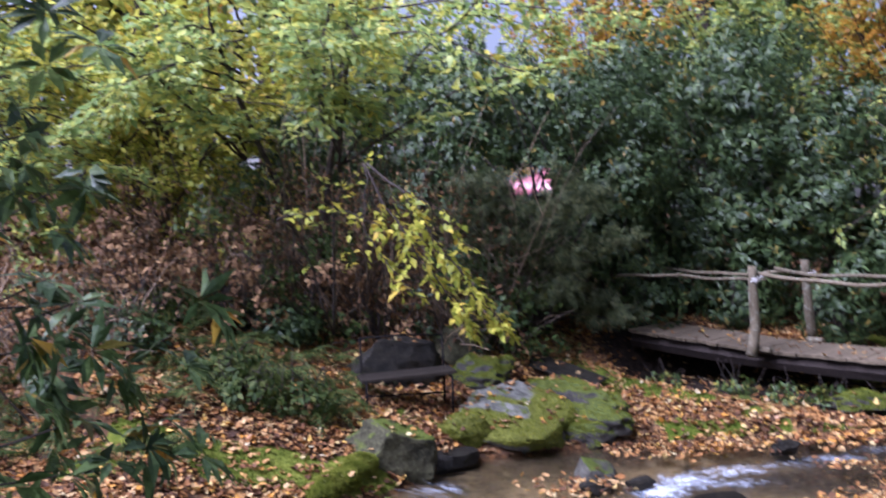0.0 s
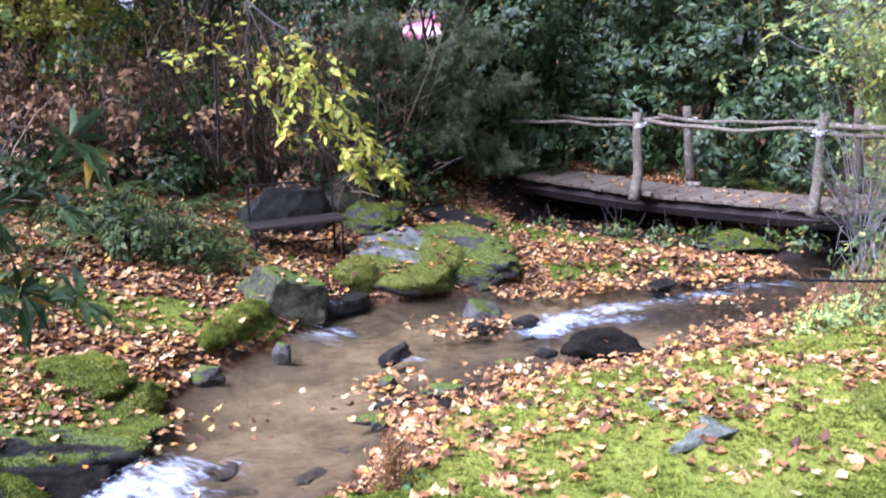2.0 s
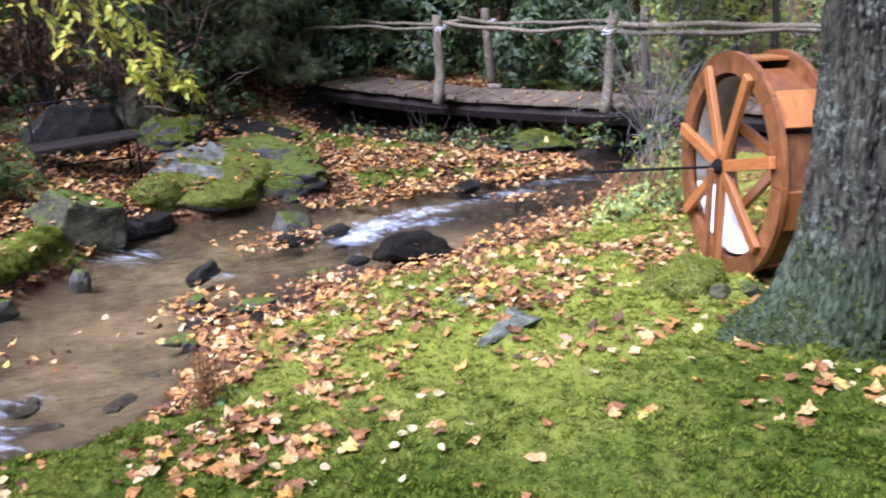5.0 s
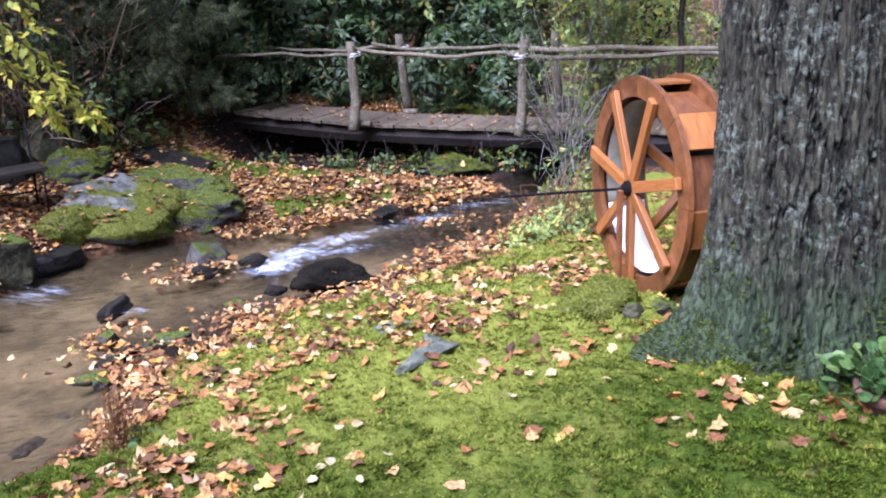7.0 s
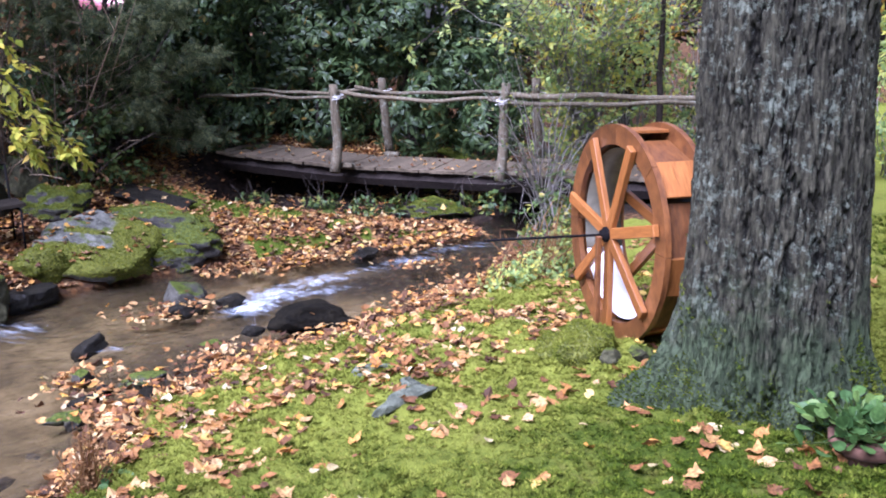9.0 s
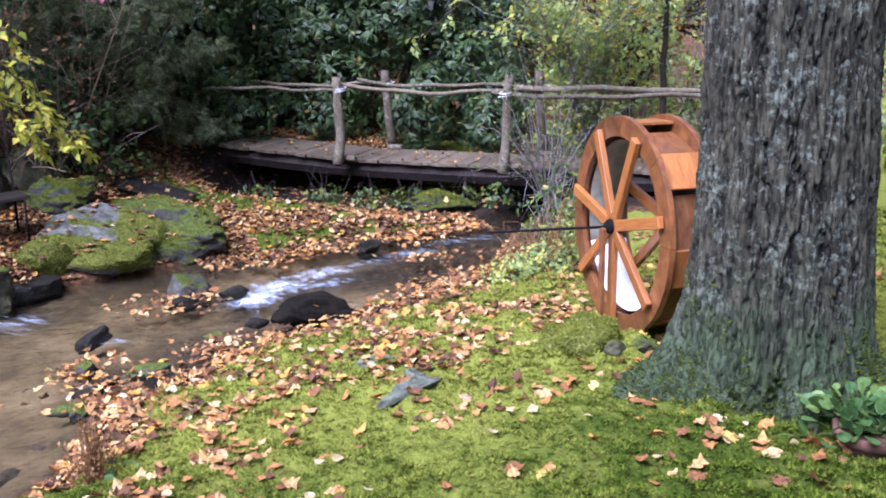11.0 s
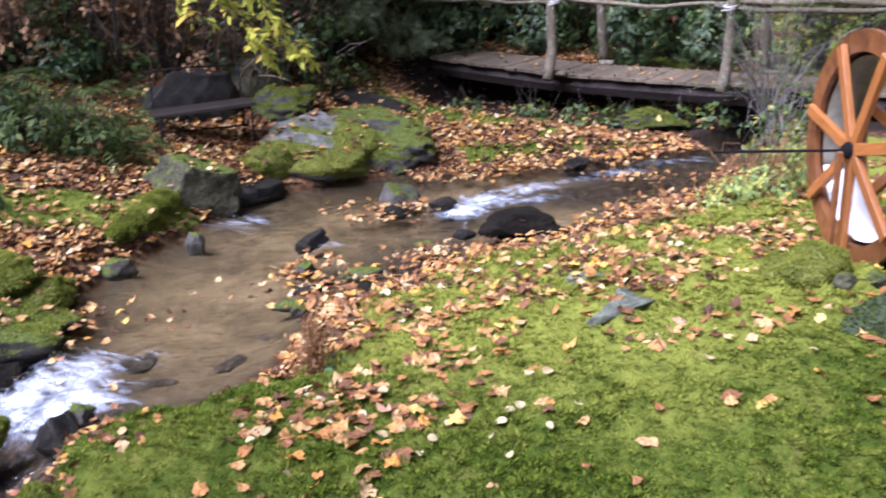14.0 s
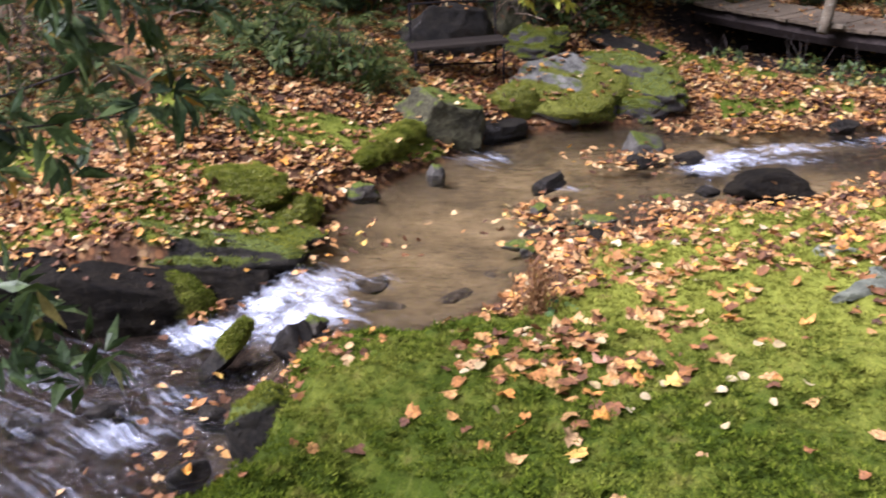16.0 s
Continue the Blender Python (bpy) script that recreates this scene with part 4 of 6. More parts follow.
# near-black rock filling the space below the overhang
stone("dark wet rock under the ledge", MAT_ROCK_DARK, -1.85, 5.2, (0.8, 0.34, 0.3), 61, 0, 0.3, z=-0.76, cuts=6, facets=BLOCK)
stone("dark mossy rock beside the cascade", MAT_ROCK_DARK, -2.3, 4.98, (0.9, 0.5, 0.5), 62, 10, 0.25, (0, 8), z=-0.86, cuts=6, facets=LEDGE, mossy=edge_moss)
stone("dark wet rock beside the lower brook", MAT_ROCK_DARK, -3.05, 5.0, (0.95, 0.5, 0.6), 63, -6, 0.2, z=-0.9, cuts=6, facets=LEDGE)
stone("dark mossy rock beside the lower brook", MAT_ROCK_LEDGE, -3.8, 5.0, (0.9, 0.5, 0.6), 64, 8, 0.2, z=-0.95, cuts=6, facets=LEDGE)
stone("wet dark stone in the lower brook", MAT_ROCK_WET, -2.3, 4.35, (0.2, 0.13, 0.1), 67, 10, 0.35, z=-0.9)
stone("wet dark stone in the lower brook", MAT_ROCK_WET, -2.05, 3.95, (0.2, 0.14, 0.1), 68, 40, 0.35, z=-0.92)
stone("wet dark stone in the lower brook", MAT_ROCK_WET, -2.5, 3.85, (0.18, 0.15, 0.1), 69, 70, 0.35, z=-0.95)
stone("wet dark stone in the lower brook", MAT_ROCK_WET, -1.5, 3.9, (0.22, 0.16, 0.14), 70, 0, 0.3, z=-0.9)
stone("small wet stone beside the cascade", MAT_ROCK, -1.1, 4.42, (0.15, 0.12, 0.12), 71, 0, 0.3, z=-0.62)
stone("mossy wedge-shaped stone standing in the cascade", MAT_ROCK_LEDGE, -1.57, 4.35, (0.13, 0.24, 0.4), 28, -15, 0.2, (0, 34), z=-0.86, cuts=6, facets=WEDGE, mossy=top_moss)
stone("small wet stone beside the cascade", MAT_ROCK_WET, -1.2, 4.3, (0.2, 0.18, 0.2), 29, 0, 0.2, z=-0.72)
stone("long flat grey stone set in the moss", MAT_ROCK_PALE, 1.49, 3.9, (0.36, 0.09, 0.09), 30, 27, 0.36, (12, 0), cuts=7, facets=SLAB)
stone("small flat grey stone set in the moss", MAT_ROCK_PALE, 1.54, 4.55, (0.2, 0.14, 0.06), 31, 10, 0.4)
stone("small flat grey stone set in the moss", MAT_ROCK_PALE, 1.6, 4.16, (0.13, 0.09, 0.06), 32, 40, 0.4)
stone("pale stone beside the water wheel", MAT_BOULDER, 2.6, 3.84, (0.15, 0.11, 0.08), 33, 20, 0.35)
stone("pale stone beside the water wheel", MAT_BOULDER, 2.74, 3.8, (0.15, 0.1, 0.08), 34, -20, 0.25)
stone("mossy mound of stone below the water wheel", MAT_ROCK_MOSS, 2.55, 4.06, (0.38, 0.3, 0.24), 75, 0, 0.4)
stone("dark mossy stone at the bank of the lower brook", MAT_ROCK_LEDGE, -1.12, 3.5, (0.3, 0.3, 0.3), 36, 12, 0.3, z=-0.72, cuts=8)
stone("mossy rock ledge beside the lower brook", MAT_ROCK_LEDGE, -2.55, 5.3, (0.8, 0.4, 0.3), 37, 5, 0.2, z=-0.66)
stone("mossy rock ledge beside the lower brook", MAT_ROCK_LEDGE, -3.25, 5.3, (0.8, 0.4, 0.36), 38, -5, 0.2, z=-0.74)
stone("low wet dark stone in the lower brook", MAT_ROCK_WET, -1.48, 3.5, (0.2, 0.15, 0.12), 39, 30, 0.35, z=-0.93)
stone("wet dark stone in the lower brook", MAT_ROCK_WET, -1.75, 4.12, (0.22, 0.14, 0.1), 40, -20, 0.3, z=-0.92)
stone("small black stone in the upper brook", MAT_ROCK_WET, 2.72, 8.35, (0.24, 0.16, 0.14), 41, 0, 0.25, z=-0.5)
stone("flat mossy stone below the bridge", MAT_ROCK_MOSS, 3.95, 9.7, (0.75, 0.4, 0.26), 42, -30, 0.25)
stone("small dark stone below the bridge", MAT_ROCK, 2.8, 9.95, (0.3, 0.2, 0.16), 43, 0, 0.25)
stone("dark stone below the bridge", MAT_ROCK_WET, 5.2, 9.9, (0.6, 0.4, 0.3), 44, -30, 0.25)
stone("stone by the upper brook", MAT_ROCK, 4.6, 8.0, (0.35, 0.3, 0.2), 45, -30, 0.3)


# ---- footbridge ----
BRIDGE_A, BRIDGE_U = np.array([1.95, 11.75]), np.array([0.765, -0.644])
BRIDGE_N = np.array([0.644, 0.765])
DECK_S, DECK_Z, DECK_W = [-0.2, 0, 1.62, 3.62, 5.6, 6.8], [0.22, 0.2, 0.08, 0.045, 0.04, 0.05], 1.15
BRIDGE_TURN = math.degrees(math.atan2(BRIDGE_U[1], BRIDGE_U[0]))


def on_deck(s, across, up=0.0):
    p = BRIDGE_A + BRIDGE_U * s + BRIDGE_N * across
    return Vector((p[0], p[1], float(np.interp(s, DECK_S, DECK_Z)) + up))


def build_bridge():
    b = thing("footbridge", "rustic weathered wooden footbridge with branch railings over the brook", "bridge")
    rng = random.Random(11)
    nrng = np.random.RandomState(11)
    s = -0.1
    while s < 6.7:
        w = rng.uniform(0.125, 0.155)
        z0, z1 = np.interp([s, s + w], DECK_S, DECK_Z)
        m = Matrix.Translation(on_deck(s + w / 2, DECK_W / 2 + 0.03 + rng.uniform(-0.02, 0.02), -0.02 + rng.uniform(-0.004, 0.004))) @ pose(0, 0, 0, 0, math.degrees(math.atan2(z0 - z1, w)), BRIDGE_TURN + rng.uniform(-0.6, 0.6))
        ob = part("plank", board((w - 0.002, DECK_W - 0.1, 0.036), None, 0.002, 0.001, rng.random()), MAT_DECK, b)
        ob.matrix_basis = m
        s += w
    for across in (0.22, DECK_W - 0.22):
        pts = [on_deck(q, across, -0.14) for q in np.linspace(-0.1, 6.7, 14)]
        v, f = rod([tuple(p) for p in pts], 0.105, 6, 0.06, nrng)
        piece("stringer", v, f, MAT_BEAM, b, False, "dark log beam under the deck")
    for across, side in ((0.0, -1), (DECK_W, 1)):
        for k, q in enumerate((1.62, 3.62, 6.15) if side < 0 else (1.79, 3.8, 6.3)):
            lean = ((-0.02, 0.07, 0.02)[k] if side < 0 else -0.03, 0.0)
            foot = on_deck(q, across + side * 0.03, -0.05 if side < 0 else 0.0)
            top = on_deck(q, across + side * 0.01, 1.0 + rng.uniform(-0.03, 0.05))
            pts = []
            for t in np.linspace(0, 1, 9):
                p = foot.lerp(top, t)
                kick = side * 0.13 * max(0, 0.35 - t) ** 1.2 * 3
                pts.append((p.x + lean[0] * t + BRIDGE_N[0] * kick + 0.012 * math.sin(5 * t + k), p.y + lean[1] * t + BRIDGE_N[1] * kick, p.z))
            v, f = rod(pts, np.linspace(0.062, 0.05, 9), 9, 0.1, nrng)
            post = piece("post", v, f, MAT_POST, b, True, "weathered grey log post")
            m = Matrix.Translation(on_deck(q + 0.08, across + side * 0.0, 0.02)) @ pose(0, 0, 0, 0, 0, BRIDGE_TURN)
            blk = part("foot_block", board((0.2, 0.09, 0.05), None, 0.01, 0.004, k), MAT_POST, b)
            blk.matrix_basis = m
            for j, up in enumerate((0.8, 0.822, 0.845)):
                ring = []
                for a in np.linspace(0, 2 * math.pi, 11):
                    c = on_deck(q + 0.01 * j + 0.068 * math.cos(a), across + side * 0.015 + 0.068 * math.sin(a), up + 0.01 * math.cos(a + j * 2.5))
                    ring.append(tuple(c))
                v, f = rod(ring, 0.006, 5)
                piece("rope_tie", v, f, MAT_ROPE, b, True, "white rope tie")
            c = on_deck(q + 0.03, across + side * 0.015 - 0.07, 0.83)
            v, f = rod([tuple(c), tuple(c + Vector((0.012, -0.01, -0.03))), tuple(c + Vector((0.004, -0.004, -0.075)))], 0.005, 5)
            piece("rope_end", v, f, MAT_ROPE, b, True, "loose end of the rope tie")
        spans = [(-0.25, 1.72, 0.019), (1.5, 3.72, 0.022), (3.45, 6.2, 0.026), (6.0, 7.4, 0.026)] if side < 0 else [(-0.25, 1.75, 0.02), (1.4, 3.7, 0.022), (3.5, 6.4, 0.033), (6.1, 7.4, 0.03)]
        for n, (s0, s1, r) in enumerate(spans):
            pts = []
            for t in np.linspace(0, 1, 12):
                q = s0 + (s1 - s0) * t
                wav = 0.018 * math.sin(7 * t + 2 * n + side) + 0.01 * math.sin(17 * t + n)
                pts.append(tuple(on_deck(q, across + side * -0.06 + 0.5 * wav, 0.835 + wav - 0.03 * math.sin(math.pi * t) + 0.02 * (n % 2) - (0.15 * (1 - t) ** 1.5 if n == 0 else 0))))
            v, f = rod(pts, np.linspace(r * 1.15, r * 0.85, 12), 8, 0.12, nrng)
            piece("rail", v, f, MAT_POST, b, True, "crooked branch handrail")
    return b


build_bridge()


# ---- water wheel ----
def arc_board(r0, r1, a0, a1, x0, x1, n=6):
    """A curved board between two radii and two angles, from x0 to x1 along the axle."""
    v, f = [], []
    for k in range(n + 1):
        a = radians(a0 + (a1 - a0) * k / n)
        for x, r in ((x0, r0), (x0, r1), (x1, r1), (x1, r0)):
            v.append((x, r * math.sin(a), r * math.cos(a)))
    for k in range(n):
        for e in range(4):
            f.append((4 * k + e, 4 * k + (e + 1) % 4, 4 * k + 4 + (e + 1) % 4, 4 * k + 4 + e))
    f += [(3, 2, 1, 0), (4 * n, 4 * n + 1, 4 * n + 2, 4 * n + 3)]
    return np.array(v), np.array(f)


def build_wheel():
    R, W = 0.61, 0.27
    hub_z = 0.605
    w = thing("water_wheel", "ornamental wooden water wheel stained red-orange beside a tree", "water wheel", (2.89, 4.305, -0.09), turn=-8.0)
    up = np.array([0, 0, hub_z])
    for x0 in (0.0, W):
        for k in range(8):
            v, f = arc_board(R - 0.112, R, 45 * k + 0.15, 45 * k + 44.85, x0, x0 + 0.032, 8)
            piece("felloe", v + up, f, MAT_WHEEL, w, False, "red-stained rim board")
        side = -0.022 if x0 == 0 else 0.062
        for k in range(7):
            a = 26 + 360 / 7 * k
            m = Matrix.Translation((x0 + side, 0, hub_z)) @ Matrix.Rotation(radians(-a), 4, "X") @ Matrix.Translation((0, 0, 0.3))
            ob = part("spoke", board((0.034, 0.064, 0.52), None, 0.004), MAT_SPOKE, w, "orange-stained spoke")
            ob.matrix_basis = m
    # light and shade inside the drum painted as two sheet colours
    for a0, a1, mat, label in ((-118, 112, MAT_DRUM_SHADE, "sheet of the drum with the shade of its upper side painted dark"), (112.4, 241.6, MAT_STEEL, "sheet of the drum with skylight on its lower side painted pale")):
        v, f = arc_board(R - 0.135, R - 0.131, a0, a1, 0.04, W, 40)
        piece("drum_sheet", v + up, f, mat, w, True, label)
    for k in range(7):
        a = -40 - 360 / 7 * k
        for name, mat, label, ends in (("bucket_face", MAT_SPOKE, "orange board closing the front of a bucket", ((R - 0.03, a), (R - 0.03, a - 21))), ("bucket_floor", MAT_WHEEL, "red-stained slanting bucket floor", ((R - 0.044, a - 1), (R - 0.085, a + 29.5)))):
            p, q = ((r * math.sin(radians(b)), r * math.cos(radians(b))) for r, b in ends)
            mid, run = ((p[0] + q[0]) / 2, (p[1] + q[1]) / 2), math.hypot(p[0] - q[0], p[1] - q[1])
            ob = part(name, board((W - 0.04, 0.018, run), None, 0.003), mat, w, label)
            ob.matrix_basis = Matrix.Translation((0.036 + (W - 0.036) / 2, mid[0], hub_z + mid[1])) @ Matrix.Rotation(math.atan2(q[0] - p[0], p[1] - q[1]), 4, "X")
    v, f = rod([(-0.75, 0, hub_z + 0.012), (-0.1, 0, hub_z), (W + 0.2, 0, hub_z)], 0.0075, 8)
    piece("axle", v, f, MAT_IRON, w, True, "thin rusty iron axle rod")
    for x0 in (-0.075, W + 0.05):
        v, f = rod([(x0, 0, hub_z), (x0 + 0.02, 0, hub_z), (x0 + 0.02, 0, hub_z), (x0 + 0.09, 0, hub_z)], [0.026, 0.036, 0.042, 0.042], 14)
        piece("hub", v, f, MAT_IRON, w, True, "black iron hub")
    for x0 in (-0.1, W + 0.16):
        ob = part("stand_post", board((0.028, 0.034, 0.62), None, 0.004), MAT_WHEEL, w, "dark wooden stand post")
        ob.matrix_basis = pose(x0, -0.03, hub_z - 0.31)
    return w


build_wheel()


# ---- the big tree beside the wheel ----
def build_big_tree():
    t = thing("maple_tree", "large old tree with grey furrowed lichen-covered bark and mossy roots", "tree", (3.03, 3.19, 0.0))
    na, zs = 440, np.concatenate([np.linspace(-0.25, 2.25, 230), np.linspace(2.4, 7.5, 12)])
    th = np.radians(np.concatenate([np.linspace(120, 330, 350, endpoint=False), np.linspace(330, 480, 90, endpoint=False)]))
    TH, Z = np.meshgrid(th, zs)
    flare = 0.05 * np.exp(-np.maximum(Z, 0) / 0.5) + 0.035 * np.exp(-np.maximum(Z, -0.2) / 0.16)
    lobes = 0.0
    for ang, amp, wid in ((157, 0.24, 0.34), (205, 0.07, 0.3), (250, 0.1, 0.3), (300, 0.1, 0.3), (20, 0.16, 0.4), (85, 0.12, 0.4)):
        dd = np.angle(np.exp(1j * (TH - radians(ang))))
        lobes = lobes + amp * np.exp(-((dd / wid) ** 2)) * np.exp(-np.maximum(Z + 0.03, -0.1) / 0.17)
    r = 0.388 - 0.018 * np.clip(Z, 0, 8) + flare + lobes
    # furrows: two slanting families of cracks that meet round long plates of bark
    sway = 0.7 * (fbm(TH * 5 + 1, Z * 2.4, 3) - 0.45) + 0.45 * (fbm(TH * 16, Z * 11, 3) - 0.45)
    crack = 0.0
    for tilt, count, part_of in ((1.3, 21, 0.0), (-1.5, 19, 0.4), (0.1, 16, 0.7)):
        line = TH * count / (2 * np.pi) + tilt * Z + sway * (1.7 if tilt > 0 else -1.5) + part_of
        gap_d = np.abs((line % 1) - 0.5) * 2
        width = 0.1 + 0.17 * fbm(TH * 11 + tilt, Z * 5, 2)
        crack = np.maximum(crack, np.clip(1 - (1 - gap_d) / width, 0, 1) * ease(0.28, 0.46, fbm(TH * 15 + 7 * tilt, Z * 4.5, 3)))
    breaks = np.exp(-((np.abs(((Z * 7 + 4 * fbm(TH * 12, Z * 2, 2)) % 1) - 0.5) * 2 - 1) / 0.1) ** 2) * 0.3 * ease(0.42, 0.55, fbm(TH * 13 + 4, Z * 5, 2))
    plates = fbm(TH * 16, Z * 4.5, 4) - 0.47
    r = r - 0.036 * crack - 0.01 * breaks + 0.034 * plates + 0.02 * (fbm(TH * 44, Z * 26, 3) - 0.45)
    r += 0.16 * (fbm(TH * 4.5, Z * 7 + 3, 3) - 0.45) * np.exp(-np.maximum(Z, 0) / 0.16)
    r += (0.07 * (fbm(TH * 11, Z * 13, 3) - 0.45) + 0.05 * (fbm(TH * 24, Z * 26, 2) - 0.37)) * np.exp(-np.maximum(Z - 0.05, 0) / 0.14)
    r += 0.03 * (fbm(TH * 1.6 + 3, Z * 1.1, 2) - 0.4)
    bend_x, bend_y = -0.012 * Z + 0.01 * np.sin(Z), 0.004 * Z
    v = np.stack([r * np.cos(TH) + bend_x, r * np.sin(TH) + bend_y, Z], 2).reshape(-1, 3)
    i, j = np.meshgrid(np.arange(len(zs) - 1), np.arange(na), indexing="ij")
    i, j = i.ravel(), j.ravel()
    k = (j + 1) % na
    f = np.stack([i * na + j, i * na + k, (i + 1) * na + k, (i + 1) * na + j], 1)
    tr = piece("trunk", v, f, MAT_BARK, t, True)
    deep = np.clip(1.0 * crack + 0.5 * breaks + 0.35 * ease(0.0, -0.16, plates), 0, 1)
    tr.data.attributes.new("furrow", "FLOAT", "POINT").data.foreach_set("value", deep.ravel())
    rng = np.random.RandomState(3)
    foot = np.flatnonzero((v[:, 2] > -0.12) & (v[:, 2] < 0.75) & (v[:, 1] < 0.3))
    grown = fbm(TH.ravel()[foot] * 7, v[foot, 2] * 6, 3) - 0.47 + 0.75 * np.exp(-np.maximum(v[foot, 2], 0) / 0.16)
    foot = foot[grown > rng.uniform(0.15, 0.6, len(foot))]
    foot = rng.choice(foot, min(16000, len(foot)), replace=False)
    way = np.stack([np.cos(TH.ravel()[foot]), np.sin(TH.ravel()[foot]), 0.7 + 0 * foot], 1)
    mv, mf = scatter(BLADE, v[foot], way + rng.normal(0, 0.5, way.shape), rng.normal(0, 1, way.shape), rng.uniform(0.008, 0.026, len(foot)), rng.uniform(0.006, 0.011, len(foot)))
    tagged(piece("moss_cover", mv, mf, MAT_MOSS, t, False, "moss on the roots and foot of the trunk"), kind="stuff")
    tips = []
    for n in range(9):
        a, z0 = n * 2.4, 5.2 + 0.28 * n
        p0 = np.array([0.15 * math.cos(a) - 0.06, 0.15 * math.sin(a), z0])
        p3 = p0 + np.array([math.cos(a) * rng.uniform(2.2, 3.4), math.sin(a) * rng.uniform(2.2, 3.4), rng.uniform(1.8, 3.2)])
        pts = [p0 + (p3 - p0) * q + np.array([0, 0, 0.5 * math.sin(q * 3)]) for q in np.linspace(0, 1, 8)]
        vv, ff = rod(pts, np.linspace(0.13, 0.02, 8), 7)
        piece("limb", vv, ff, MAT_BARK, t, True)
        tips += [pts[3], pts[5], pts[6], pts[7]]
    tips = np.array(tips)
    n = 9000
    c = tips[rng.randint(0, len(tips), n)] + rng.normal(0, 0.5, (n, 3))
    vv, ff = scatter(FAR_LEAF, c, rng.normal(0, 1, (n, 3)), rng.normal(0, 1, (n, 3)) + 0.01, rng.uniform(0.09, 0.15, n))
    piece("crown", vv, ff, MAT_GOLD, t, False, "thin golden autumn leaves")


build_big_tree()


# ---- potted plant ----
def build_pot():
    x, y = 2.86, 2.45
    p = thing("potted_plant", "terracotta pot of small green leaves sunk in the moss", "plant", (x, y, ground_at(x, y) - 0.085))
    prof = [(0.0, 0.0), (0.1, 0.0), (0.13, 0.13), (0.135, 0.135), (0.155, 0.14), (0.158, 0.185), (0.14, 0.187), (0.125, 0.15), (0.0, 0.148)]
    seg = 28
    v = [(r * math.cos(2 * math.pi * k / seg), r * math.sin(2 * math.pi * k / seg), z) for r, z in prof for k in range(seg)]
    f = [(a * seg + k, a * seg + (k + 1) % seg, (a + 1) * seg + (k + 1) % seg, (a + 1) * seg + k) for a in range(len(prof) - 1) for k in range(seg)]
    ob = piece("pot", v, f, MAT_CLAY, p, True, "mossy terracotta pot")
    ob.matrix_basis = pose(0, 0, 0, 3, -2, 0) @ Matrix.Scale(0.9, 4)
    rng = np.random.RandomState(8)
    n = 190
    c = rng.normal(0, 1, (n, 3)) * np.array([0.09, 0.09, 0.035]) + np.array([0, 0, 0.2])
    out = c - np.array([0, 0, 0.1])
    vv, ff = scatter(ROUND, c, out + rng.normal(0, 0.08, (n, 3)), np.tile([0.0, 0, 1], (n, 1)) + rng.normal(0, 0.4, (n, 3)), rng.uniform(0.035, 0.075, n))
    piece("foliage", vv, ff, MAT_POT_LEAF, p)
    sv, sf = joined([rod([(0, 0, 0.13), tuple(q * 0.6 + np.array([0, 0, 0.06])), tuple(q)], 0.003, 4) for q in c[:40]])
    tagged(piece("stem_mass", sv, sf, MAT_FERN, p), kind="stuff")


build_pot()


# ---- bench on the far bank ----
def build_bench():
    x, y, turn = -0.72, 9.05, 14
    b = thing("garden_bench", "dark weathered garden bench with thin iron legs on the leafy bank", "bench", (x, y, ground_at(x, y)), turn=turn)
    L = 0.84
    for sx in (-L / 2, L / 2):
        for pts, nm in (([(sx, -0.2, -0.06), (sx, -0.19, 0.3)], "leg"), ([(sx, 0.2, -0.06), (sx, 0.19, 0.3), (sx, 0.27, 0.66)], "leg"), ([(sx, -0.2, 0.293), (sx, 0.2, 0.293)], "seat_bracket")):
            v, f = rod(pts, 0.011, 7)
            piece(nm, v, f, MAT_IRON, b, True)
    v, f = rod([(sx0, -0.03, 0.12) for sx0 in (-L / 2, L / 2)], 0.009, 6)
    piece("stretcher", v, f, MAT_IRON, b, True)
    for k in range(2):
        ob = part("seat_plank", board((L + 0.1, 0.19, 0.03), None, 0.004, 0.003, k), MAT_BENCH, b)
        ob.matrix_basis = pose(0, -0.1 + 0.2 * k, 0.315, 0, -3, 0)
    v, f = rod([(-L / 2, 0.27, 0.655), (0, 0.275, 0.67), (L / 2, 0.27, 0.655)], 0.009, 7)
    piece("back_rail", v, f, MAT_IRON, b, True)


build_bench()


